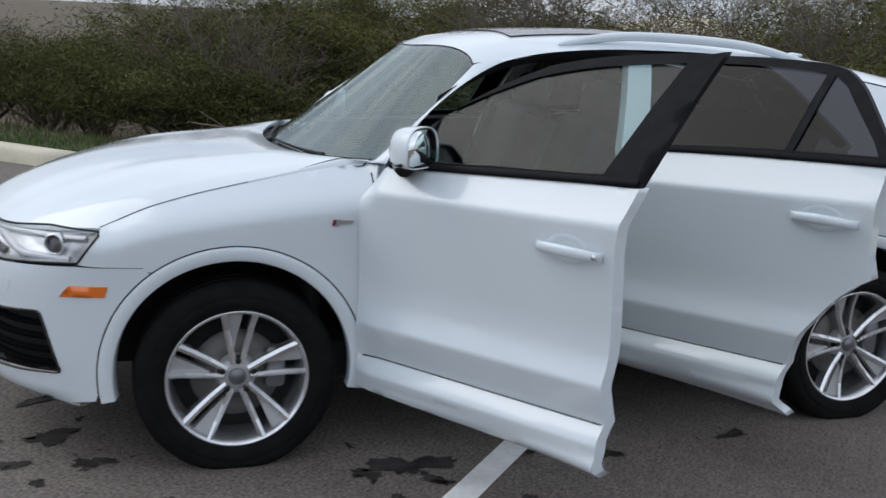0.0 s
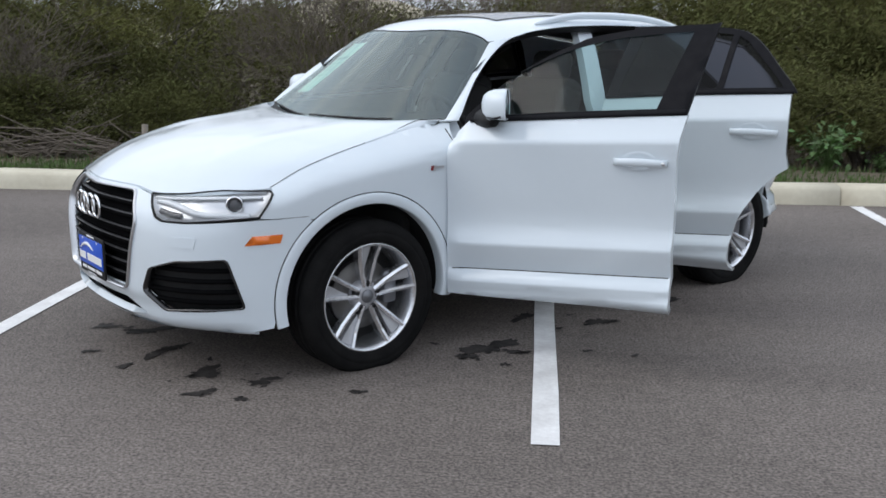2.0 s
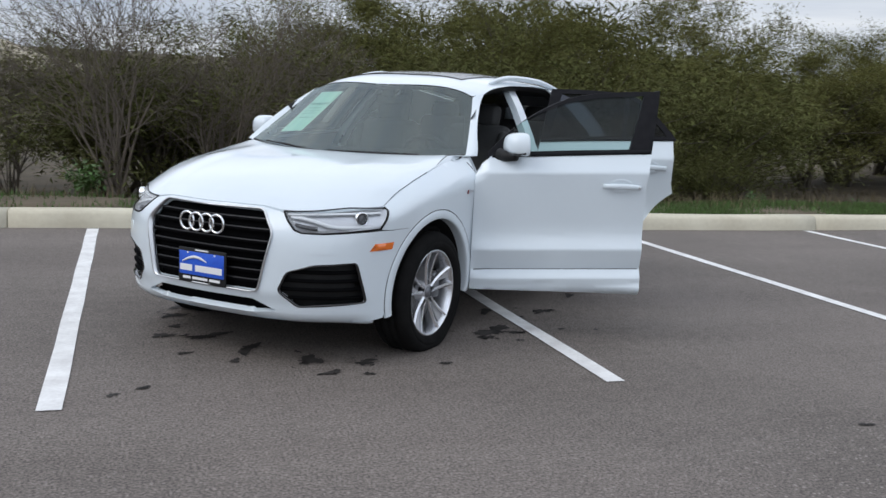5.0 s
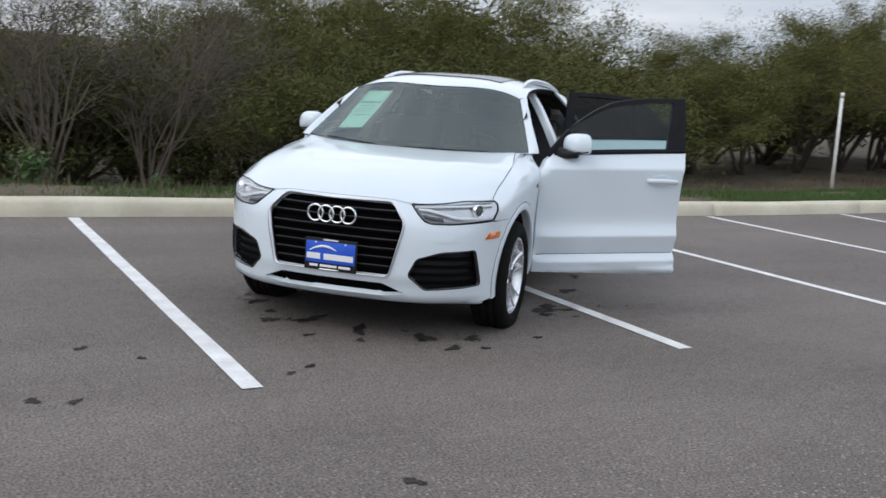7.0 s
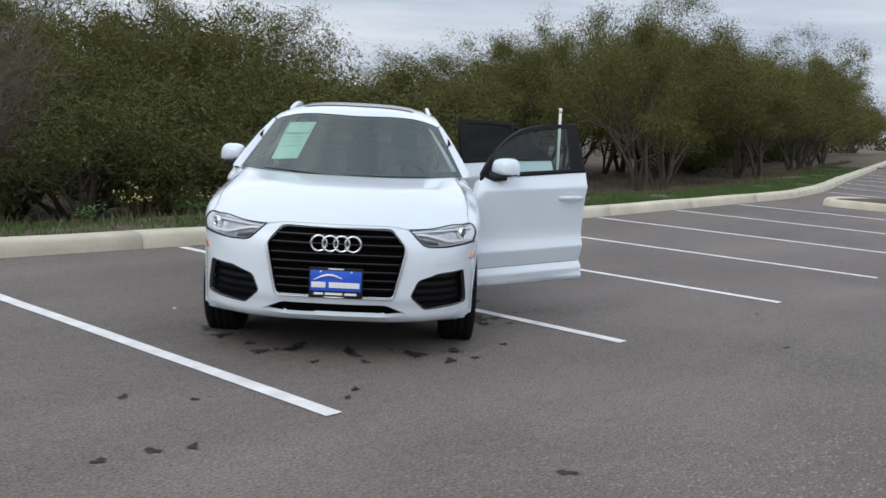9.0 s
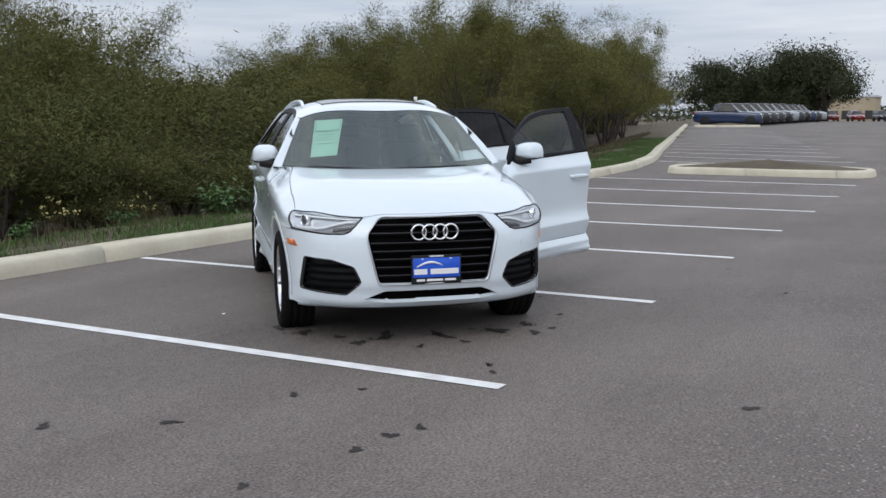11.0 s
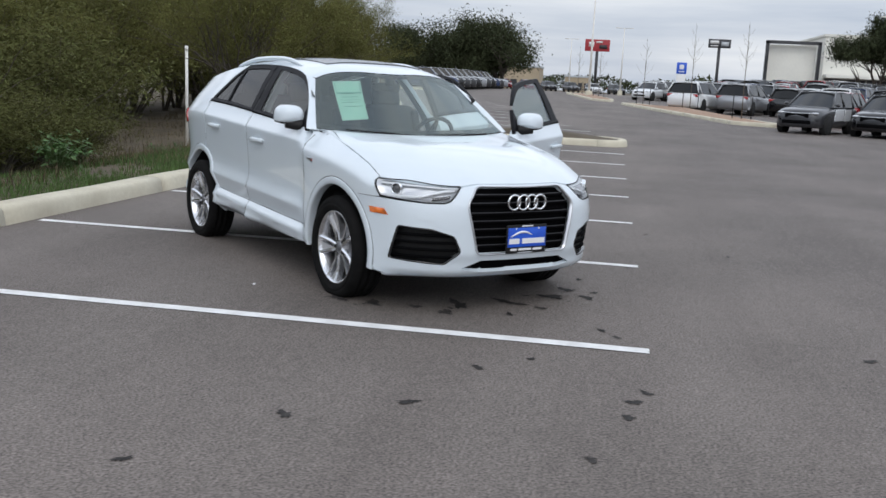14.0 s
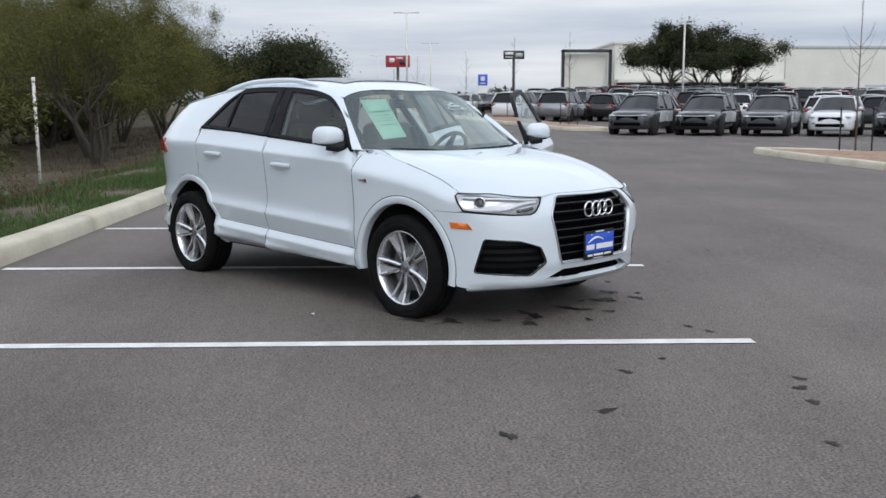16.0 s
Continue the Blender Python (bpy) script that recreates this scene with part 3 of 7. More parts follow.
# ---- the white car ----
# Car frame: x ahead from the front axle, y to the car's left, z up.
M.update(
    black=mat("gloss_black_trim", (0.012, 0.012, 0.013), 0.22, coat=0.5),
    matte=mat("black_plastic", (0.008, 0.008, 0.0085), 0.6, spec=0.3, color2=(0.013, 0.013, 0.013), scale=30),
    under=mat("underbody", (0.012, 0.012, 0.012), 0.85),
    chrome=mat("chrome", (0.86, 0.87, 0.88), 0.09, 1.0),
    satin=mat("satin_aluminium", (0.62, 0.63, 0.65), 0.3, 1.0),
    alloy=mat("machined_alloy", (0.84, 0.85, 0.87), 0.26, 0.92, color2=(0.70, 0.71, 0.74), scale=20),
    alloygrey=mat("painted_alloy", (0.20, 0.205, 0.22), 0.4, 0.7),
    alloyweb=mat("silver_painted_alloy", (0.46, 0.465, 0.48), 0.4, 0.35, color2=(0.40, 0.405, 0.42), scale=14),
    frame=mat("window_frame_black", (0.009, 0.009, 0.011), 0.5, spec=0.07, color2=(0.014, 0.014, 0.016), scale=20),
    rubber=mat("tyre_rubber", (0.007, 0.007, 0.0072), 0.9, spec=0.1, color2=(0.012, 0.0118, 0.0115), scale=12, bump=0.15, bscale=80),
    disc=mat("brake_disc", (0.13, 0.125, 0.12), 0.5, 0.8),
    amber=mat("amber_lens", (0.80, 0.17, 0.012), 0.2, coat=1.0),
    redlens=mat("red_lens", (0.35, 0.01, 0.012), 0.15, coat=1.0),
    leather=mat("grey_leather", (0.052, 0.053, 0.054), 0.55, spec=0.3, color2=(0.042, 0.043, 0.044), scale=6, bump=0.2, bscale=50),
    dash=mat("dark_dash", (0.018, 0.018, 0.019), 0.8, spec=0.25, color2=(0.028, 0.028, 0.029), scale=12, bump=0.2, bscale=90),
    lining=mat("grey_headlining", (0.07, 0.072, 0.074), 0.9),
    blue=mat("blue_plate", (0.012, 0.075, 0.52), 0.35, color2=(0.02, 0.11, 0.62), scale=7),
    white=mat("white_print", (0.80, 0.80, 0.80), 0.5),
    paper=mat("mint_paper", (0.56, 0.82, 0.74), 0.7, color2=(0.64, 0.86, 0.79), scale=5),
    ink=mat("faint_print", (0.36, 0.60, 0.54), 0.8),
    bowl=mat("lamp_reflector", (0.60, 0.61, 0.63), 0.3, 0.75),
    lamp_in=mat("lamp_bezel", (0.10, 0.10, 0.105), 0.35, 0.3),
    drl=mat("drl_lens", (0.82, 0.84, 0.86), 0.25, coat=0.6),
    red=mat("red_enamel", (0.22, 0.02, 0.025), 0.35),
    glass=glass_mat("clear_glass", (0.50, 0.65, 0.63), gloss=1.34),
    screen=glass_mat("windscreen_glass", (0.70, 0.80, 0.77), rough=0.0, gloss=2.15, shine=(0.90, 1.0, 0.97)),
    dark_glass=glass_mat("privacy_glass", (0.07, 0.07, 0.082), gloss=1.25),
    lens=glass_mat("lamp_lens", (0.95, 0.96, 0.97), gloss=1.25),
    mirror=mat("mirror_glass", (0.85, 0.87, 0.87), 0.02, 1.0),
)
from mathutils.geometry import delaunay_2d_cdt

# plan outline of the body at door height, nose to tail
PLAN = [(0.885, 0), (0.882, 0.12), (0.872, 0.26), (0.85, 0.40), (0.795, 0.56), (0.70, 0.70), (0.57, 0.80), (0.42, 0.86), (0.2, 0.893), (-0.1, 0.906),
        (-0.45, 0.908), (-1.3, 0.91), (-2.2, 0.908), (-2.6, 0.90), (-2.95, 0.865), (-3.22, 0.775), (-3.40, 0.6), (-3.48, 0.35), (-3.50, 0)]


def dense_plan(n=12):
    p = [np.array(q) for q in [(PLAN[1][0], -PLAN[1][1])] + PLAN + [(PLAN[-2][0], -PLAN[-2][1])]]
    out = []
    for i in range(1, len(p) - 2):
        a, b, c, d = p[i - 1:i + 3]
        for k in range(n):
            t = k / n
            out.append(0.5 * ((2 * b) + (c - a) * t + (2 * a - 5 * b + 4 * c - d) * t * t + (-a + 3 * b - 3 * c + d) * t ** 3))
    return np.array(out + [p[-2]])


CP = dense_plan()
CU = np.r_[0, np.cumsum(np.hypot(*np.diff(CP, axis=0).T))]
TAN = np.gradient(CP, axis=0)
TAN /= np.hypot(*TAN.T)[:, None]
NRM = np.stack([TAN[:, 1], -TAN[:, 0]], 1)
side_from = int(np.argmax(CP[:, 1] > 0.5))
side_to = len(CP) - int(np.argmax(CP[::-1, 1] > 0.3))


def u_of_x(x):
    """Distance along the outline to the point of the flank at x."""
    return np.interp(-np.asarray(x, float), -CP[side_from:side_to, 0], CU[side_from:side_to])


def u_of_y(y):
    """Distance along the outline to the point of the nose at y."""
    k = int(np.argmax(CP[:, 1]))
    return np.interp(y, CP[:k, 1], CU[:k])


def folded(*pts):
    """A profile of straight runs with tight folds, as pressed steel has."""
    p = sorted(pts)
    xs, ys = [a for a, _ in p], [b for _, b in p]
    return lambda z: sum(np.interp(np.asarray(z, float) + d, xs, ys) for d in (-0.006, -0.003, 0.0, 0.003, 0.006)) / 5


DOOR = folded((0.16, -0.17), (0.24, -0.085), (0.268, -0.034), (0.284, -0.020), (0.300, -0.019), (0.318, -0.017), (0.340, -0.004), (0.348, -0.001), (0.388, -0.026), (0.396, -0.044),
              (0.404, -0.050), (0.410, -0.040), (0.522, -0.002), (0.560, -0.018), (0.60, -0.030), (0.66, -0.032), (0.80, -0.018), (0.93, -0.004), (0.975, 0.001), (0.985, -0.002),
              (1.02, -0.024), (1.06, -0.046), (1.10, -0.064), (1.30, -0.192), (1.42, -0.283), (1.472, -0.328), (1.53, -0.40))
WING = curve((0.16, -0.17), (0.24, -0.075), (0.28, -0.035), (0.34, -0.024), (0.55, -0.018), (0.75, -0.012), (0.88, -0.002), (0.925, 0.0), (0.955, -0.014),
             (0.985, -0.048), (1.02, -0.095), (1.06, -0.150), (1.12, -0.21), (1.5, -0.4))
NOSE = curve((0.16, -0.30), (0.225, -0.12), (0.25, -0.055), (0.28, -0.030), (0.33, -0.022), (0.40, 0.0), (0.55, 0.0), (0.65, -0.006), (0.70, -0.016), (0.75, -0.040),
             (0.80, -0.080), (0.86, -0.15), (1.0, -0.32))
DROP = curve((-0.5, 0.0), (-0.2, 0.03), (0.2, 0.09), (0.45, 0.155), (0.9, 0.17))


def offset(cx, cy, z):
    """How far the skin lies out from the plan outline at a height."""
    tilt = 0.045 * np.clip(-0.45 - cx, 0, 2.0)
    door = DOOR(z - tilt)
    # the skirt's lower edge kicks out towards the rear end of each door
    ends = np.clip((-1.05 - cx) / 0.44, 0, 1) ** 2 * (cx > -1.494) + np.clip((-1.75 - cx) / 0.46, 0, 1) ** 2 * (cx <= -1.494)
    door = door + 0.034 * ends * np.clip((0.335 - z + tilt) / 0.06, 0, 1)
    wing = WING(z + DROP(cx))
    nose = NOSE(z)
    nose = np.where(z > 0.66, nose * (0.55 + 0.45 * np.clip(cy / 0.42, 0, 1)), nose)
    ahead = 0.16 * sstep(1.055, 1.088, z)
    a, b = sstep(-0.43 + ahead, -0.57 + ahead, cx), sstep(0.42, 0.74, cx)
    return (wing * (1 - a) + door * a) * (1 - b) + nose * b


def skin(u, z, out=0.0, side=1):
    """A point of the body's skin at a distance along the outline and a height."""
    u, z = np.asarray(u, float), np.asarray(z, float)
    cx, cy = np.interp(u, CU, CP[:, 0]), np.interp(u, CU, CP[:, 1])
    nx, ny = np.interp(u, CU, NRM[:, 0]), np.interp(u, CU, NRM[:, 1])
    o = offset(cx, cy, z) + out
    return np.stack([cx + nx * o, side * (cy + ny * o), z + 0 * u], -1)


def flank(x, z, out=0.0, side=1):
    return skin(u_of_x(x), z, out, side)


def densify(loop, step):
    out = []
    for a, b in zip(loop, loop[1:] + loop[:1]):
        n = max(1, int(math.ceil(math.hypot(b[0] - a[0], b[1] - a[1]) / step)))
        out += [(a[0] + (b[0] - a[0]) * k / n, a[1] + (b[1] - a[1]) * k / n) for k in range(n)]
    return out


def inside(pts, loop):
    x, y = pts[:, 0], pts[:, 1]
    r = np.zeros(len(pts), bool)
    for (ax, ay), (bx, by) in zip(loop, loop[1:] + loop[:1]):
        if ay != by:
            r ^= ((ay > y) != (by > y)) & (x < (bx - ax) * (y - ay) / (by - ay) + ax)
    return r


def panel(name, loop, place, material, parent, holes=(), step=0.03, lip=0.014, label="", inward=None, move=None, flip=False, creases=()):
    """A sheet over a 2D outline with holes, laid on a surface by place(a, b) -> points, its edges turned in by lip along inward."""
    loops = [densify(list(loop), step)] + [densify(list(h), step) for h in holes]
    verts, edges = [], []
    for lp in loops:
        n0 = len(verts)
        verts += lp
        edges += [(n0 + k, n0 + (k + 1) % len(lp)) for k in range(len(lp))]
    rim = len(verts)
    lo, hi = np.min(loops[0], axis=0), np.max(loops[0], axis=0)
    gx, gy = np.meshgrid(np.arange(lo[0] + step / 2, hi[0], step), np.arange(lo[1] + step / 2, hi[1], step))
    pts = np.stack([gx.ravel(), gy.ravel()], 1)
    keep = inside(pts, loops[0])
    for h in loops[1:]:
        keep &= ~inside(pts, h)
    pts = pts[keep]
    edge_pts = np.array(verts)
    if creases:
        cs = np.array([(x, c + 0.045 * min(max(-0.45 - x, 0), 2.0)) for c in creases for x in np.arange(lo[0] + 0.012, hi[0], step)])
        cs = cs[inside(cs, loops[0])]
        d = np.array([np.min(np.abs(p[1] - cs[np.abs(cs[:, 0] - p[0]) < step][:, 1]), initial=1) for p in pts])
        pts = np.concatenate([pts[d > step * 0.4], cs])
    if len(pts):
        d = np.min(np.hypot(pts[:, None, 0] - edge_pts[None, :, 0], pts[:, None, 1] - edge_pts[None, :, 1]), axis=1)
        pts = pts[d > (0.004 if creases else step * 0.45)]
    allv = [Vector(v) for v in verts] + [Vector(p) for p in pts.tolist()]
    ov, _, of, _, _, _ = delaunay_2d_cdt(allv, edges, [], 0, 1e-6, False)
    c2 = np.array([tuple(v) for v in ov])
    cen = np.array([c2[list(f)].mean(0) for f in of])
    ok = inside(cen, loops[0])
    for h in loops[1:]:
        ok &= ~inside(cen, h)
    tri = [tuple(f) for f, k in zip(of, ok) if k]
    p3 = place(c2[:, 0], c2[:, 1])
    a = p3[tri[0][1]] - p3[tri[0][0]]
    bm = bmesh.new()
    vs = [bm.verts.new(tuple(p)) for p in p3]
    for f in tri:
        try:
            bm.faces.new([vs[i] for i in f])
        except ValueError:
            pass
    bmesh.ops.delete(bm, geom=[v for v in bm.verts if not v.link_faces], context="VERTS")
    if flip:
        bmesh.ops.reverse_faces(bm, faces=bm.faces[:])
    if lip:
        bm.normal_update()
        border = [e for e in bm.edges if len(e.link_faces) == 1]
        made = bmesh.ops.extrude_edge_only(bm, edges=border)["geom"]
        new_v = {v for v in made if isinstance(v, bmesh.types.BMVert)}
        for v in new_v:
            if inward is not None:
                v.co += Vector(inward) * lip
            else:
                nb = [e.other_vert(v) for e in v.link_edges if e.other_vert(v) not in new_v]
                nn = nb[0].normal if nb else v.normal
                v.co -= nn * lip
        for e in border:
            e.smooth = False
        bmesh.ops.recalc_face_normals(bm, faces=[f for f in bm.faces])
    if move is not None:
        bmesh.ops.transform(bm, matrix=move, verts=bm.verts)
    ob = part(name, bm, material, parent, label)
    return ob


def arc(cx, cz, r, a0, a1, n=16):
    return [(cx + r * math.cos(radians(a0 + (a1 - a0) * k / n)), cz + r * math.sin(radians(a0 + (a1 - a0) * k / n))) for k in range(n + 1)]


def line3(f, ts):
    return np.array([f(t) for t in ts], float)


def grid(name, rows, material, parent, label="", move=None, lip=0.0):
    """A sheet through rows of 3D points."""
    rows = np.array(rows, float)
    n, m = rows.shape[:2]
    bm = bmesh.new()
    vs = [bm.verts.new(tuple(p)) for p in rows.reshape(-1, 3)]
    for i in range(n - 1):
        for j in range(m - 1):
            q = [vs[i * m + j], vs[(i + 1) * m + j], vs[(i + 1) * m + j + 1], vs[i * m + j + 1]]
            bm.faces.new(q)
    if lip:
        bm.normal_update()
        ring = [e for e in bm.edges if len(e.link_faces) == 1]
        for e in ring:
            e.smooth = False
        made = bmesh.ops.extrude_edge_only(bm, edges=ring)["geom"]
        for v in made:
            if isinstance(v, bmesh.types.BMVert):
                v.co.z -= lip
    if move is not None:
        bmesh.ops.transform(bm, matrix=move, verts=bm.verts)
    return part(name, bm, material, parent, label)


CAR = empty("car", pose(-2.441, 3.718, 0, 0, 0, 223.4), "white compact crossover with open driver side doors, parked across bays", "car")
R_F, R_R, AX_F, AX_R, HUB = 0.398, 0.415, -0.014, -2.603, 0.342
FLARE = 0.054
ZH = curve((-0.55, 1.072), (-0.46, 1.060), (-0.31, 1.038), (-0.05, 0.988), (0.24, 0.916), (0.43, 0.838))
BELT = curve((-0.3, 1.057), (-0.38, 1.062), (-1.28, 1.124), (-2.0, 1.172), (-2.6, 1.196))
TOP = curve((-0.36, 1.045), (-0.40, 1.07), (-0.55, 1.178), (-0.70, 1.281), (-0.86, 1.365), (-1.034, 1.435), (-1.25, 1.476), (-1.535, 1.498), (-1.85, 1.502), (-2.05, 1.496), (-2.16, 1.482), (-2.23, 1.445), (-2.40, 1.262), (-2.47, 1.19))
ROOFC = curve((-0.8, 1.488), (-0.95, 1.517), (-1.2, 1.556), (-1.6, 1.578), (-2.1, 1.565), (-2.6, 1.522), (-3.0, 1.468))
EDGEZ = curve((-0.70, 1.283), (-0.86, 1.367), (-1.034, 1.437), (-1.25, 1.479), (-1.535, 1.502), (-1.85, 1.508), (-2.1, 1.500), (-2.5, 1.452), (-3.0, 1.388))


def edge_y(x):
    y = flank(x, EDGEZ(x))[..., 1]
    return np.where(np.asarray(x) < -2.3, y - 0.05 * sstep(-2.3, -3.0, x), y)


def roof_z(x, y):
    e = edge_y(x)
    return ROOFC(x) - (ROOFC(x) - EDGEZ(x)) * np.clip(np.abs(y) / e, 0, 1) ** 3.4


def screen_x(y, z):
    return -0.434 - (z - 1.161) * 1.275 + 0.10 * (z - 1.05) * (z - 1.5) - (0.26 + 0.12 * np.clip((z - 1.06) / 0.38, 0, 1)) * y * y


def screen_top(y):
    z = 1.47
    for _ in range(12):
        z = float(roof_z(screen_x(y, z), y))
    return z


def glass_top(y):
    """Upper edge of the windscreen: straight across, below the roof's leading edge."""
    return screen_top(y) - 0.030 * (1 - (y / 0.62) ** 2)


def screen_side(t):
    """The edge of the windscreen from the cowl (0) to the roof (1)."""
    y = 0.80 + (0.618 - 0.80) * t
    z0 = 1.072
    return y, z0 + (screen_top(0.618) - z0) * t


def hatch_wing(side):
    """Front wing: round the arch, up to the bonnet line, back to the door."""
    lp = arc(AX_F, HUB, R_F + FLARE, 53, 173, 24)
    lp += [(-0.462, 0.33), (-0.452, 0.262), (-0.474, 0.262), (-0.474, 0.90), (-0.484, 1.0), (-0.50, 1.058)]
    lp += [(x, float(ZH(x)) - 0.003) for x in np.linspace(-0.46, 0.425, 18)]
    lp += [(0.425, 0.82), (0.485, 0.722)]
    panel("wing", lp, lambda a, b: flank(a, b, 0, side), "paint", CAR, step=0.028, flip=side > 0)


def arch_trim(side, cx, r, name="arch_trim", a0=-22, a1=190):
    """Raised lip round a wheel arch."""
    lo, hi = arc(cx, HUB, r, a0, a1, 40), arc(cx, HUB, r + FLARE - 0.004, a0, a1, 40)
    rows = []
    for k, o in ((0.0, -0.05), (0.0, -0.012), (0.03, 0.003), (0.10, 0.006), (0.5, 0.007), (0.88, 0.006), (0.97, 0.003), (1.0, -0.010)):
        pts = [(a[0] + (b[0] - a[0]) * k, a[1] + (b[1] - a[1]) * k) for a, b in zip(lo, hi)]
        rows.append(flank(np.array([p[0] for p in pts]), np.array([max(p[1], 0.245) for p in pts]), o, side))
    grid(name, rows if side < 0 else rows[::-1], "paint", CAR)


def wheel_well(side, cx, r):
    bm = bmesh.new()
    pts = arc(cx, HUB, r + 0.012, -8, 188, 30)
    rows = [[(x, side * y, z) for x, z in pts] for y in (0.845, 0.80, 0.52)]
    vs = [[bm.verts.new(p) for p in row] for row in rows]
    for a, b in zip(vs, vs[1:]):
        for k in range(len(a) - 1):
            bm.faces.new((a[k], a[k + 1], b[k + 1], b[k]))
    c = [bm.verts.new((x, side * 0.52, z)) for x, z in pts]
    bm.faces.new(c)
    part("wheel_well", bm, "under", CAR)


def wing_set(side):
    hatch_wing(side)
    arch_trim(side, AX_F, R_F, a0=-12, a1=190)
    arch_trim(side, AX_R, R_R, a0=76 if side > 0 else -8, a1=188)
    wheel_well(side, AX_F, R_F)
    wheel_well(side, AX_R, R_R)


# door outlines, as (x, z) with the doors shut
FD_LOW = [(-0.480, 0.285), (-1.490, 0.288), (-1.490, 0.50), (-1.490, 0.95), (-1.500, 1.04), (-1.518, 1.131), (-1.0, 1.104), (-0.572, 1.078), (-0.520, 1.030), (-0.484, 0.965), (-0.480, 0.9)]
RD_ARC = [(AX_R + r * math.cos(radians(a)), HUB + r * math.sin(radians(a))) for a, r in zip(np.linspace(-3, 72, 18), np.interp(np.linspace(-3, 72, 18), [-3, 20, 45, 72], [0.412, 0.425, 0.455, 0.515]))]
RD_LOW = [(-1.497, 0.288), (-2.215, 0.292)] + RD_ARC + [(-2.428, 0.90), (-2.430, 1.186), (-2.0, 1.172), (-1.526, 1.138), (-1.508, 1.045), (-1.497, 0.955), (-1.497, 0.5)]
CREASES = (0.300, 0.316, 0.343, 0.354, 0.390, 0.397, 0.404, 0.410, 0.513, 0.522, 0.531, 0.56, 0.60, 0.965, 0.975, 0.985, 0.995)


def top_pts(x0, x1, n, drop=0.0):
    return [(x, float(TOP(x)) - drop) for x in np.linspace(x0, x1, n)]


def door(side, rear, swing):
    """A door with skin, inner trim, window frame, pane, seal, handle; the front ones carry a mirror. swing: degrees open."""
    hinge = flank(-1.497 if rear else -0.478, 0.7, -0.02, side)
    # the hinges carry an open door a little out of its opening
    go = (0, 0) if not swing else (0.020, -0.030 * side) if rear else (0.036, 0.019 * side)
    mv = Matrix.Translation((hinge[0] + go[0], hinge[1] + go[1], 0)) @ Matrix.Rotation(radians(-swing * side), 4, "Z") @ Matrix.Translation((-hinge[0], -hinge[1], 0))
    lp = RD_LOW if rear else FD_LOW
    name = "rear_door" if rear else "front_door"
    state = "open" if swing else "closed"
    fl = side > 0
    d = panel(name, lp, lambda a, b: flank(a, b, 0, side), "paint", CAR, step=0.026, lip=0.055, move=mv, inward=(0, -side, 0), flip=fl, creases=CREASES,
              label=f"white {'rear' if rear else 'front'} door standing {state}")
    # inner trim
    inner = [((a - (-1.9 if rear else -1.0)) * 0.955 + (-1.9 if rear else -1.0), (b - 0.7) * 0.94 + 0.71) for a, b in lp]
    panel("door_trim", inner, lambda a, b: flank(a, b, -0.075, side), "dash", d, step=0.06, lip=0.0, move=mv, flip=not fl)
    panel("door_inner", lp, lambda a, b: flank(a, b, -0.055, side), "paint", d, step=0.06, lip=0.0, move=mv, flip=not fl)
    # window frame: outer outline, and the pane's outline as its hole
    if rear:
        outer = [(-1.522, 1.128)] + [(-1.560, 1.3), (-1.608, 1.500)] + top_pts(-1.66, -2.42, 26) + [(-2.458, 1.188), (-2.0, 1.166)]
        pane = [(-1.586, 1.165), (-1.624, 1.3), (-1.678, 1.470)] + top_pts(-1.7, -2.15, 12, 0.030) + [(-2.20, 1.424), (-2.36, 1.252), (-2.388, 1.212), (-2.0, 1.196)]
    else:
        outer = [(-0.545, 1.052)] + [(x, float(TOP(x)) - 0.006 - 0.085 * ((x + 1.02) / 0.505) ** 2) for x in np.linspace(-0.555, -1.0, 14)] + top_pts(-1.03, -1.56, 14) + [(-1.598, 1.506), (-1.553, 1.3), (-1.514, 1.128), (-1.0, 1.10)]
        pane = [(-0.66, 1.102)] + [(-0.70, 1.245)] + top_pts(-0.76, -1.44, 18, 0.03) + [(-1.495, 1.470), (-1.438, 1.3), (-1.388, 1.152), (-1.0, 1.128)]
    panel("window_frame", outer, lambda a, b: flank(a, b, -0.004, side), "frame", d, holes=[pane], step=0.03, lip=0.03, move=mv, inward=(0, -side, 0), flip=fl)
    g = panel("window_pane", pane, lambda a, b: flank(a, b, -0.012, side), "dark_glass" if rear else "glass", d, step=0.05, lip=0.0, move=mv, flip=fl,
              label="dark privacy glass" if rear else "clear tinted glass")
    g.visible_shadow = rear
    belt = [(x, float(BELT(x)) - 0.002) for x in np.linspace(*((-2.44, -1.53) if rear else (-1.51, -0.575)), 14)]
    rows = [[tuple(flank(x, z + dz, o, side)) for x, z in belt] for dz, o in ((-0.004, -0.004), (-0.003, 0.006), (0.016, 0.006), (0.019, -0.012))]
    grid("belt_seal", rows if side < 0 else rows[::-1], "frame", d, move=mv)
    if rear:
        # upright bar between the main and the small pane
        bar = [(-2.075, 1.185), (-2.105, 1.185), (-2.150, 1.465), (-2.120, 1.470)]
        panel("window_bar", bar, lambda a, b: flank(a, b, -0.002, side), "frame", d, step=0.04, lip=0.01, move=mv, flip=fl)
    # shut line above the skirt
    bm = bmesh.new()
    tilt = lambda x: 0.045 * max(-0.45 - x, 0)
    tube(bm, [tuple(flank(x, 0.4005 + tilt(x), 0.0005, side)) for x in np.linspace(*((-1.51, -2.19) if rear else (-0.50, -1.48)), 16)], 0.0028, 6)
    bmesh.ops.transform(bm, matrix=mv, verts=bm.verts)
    part("skirt_seam", bm, "under", d)
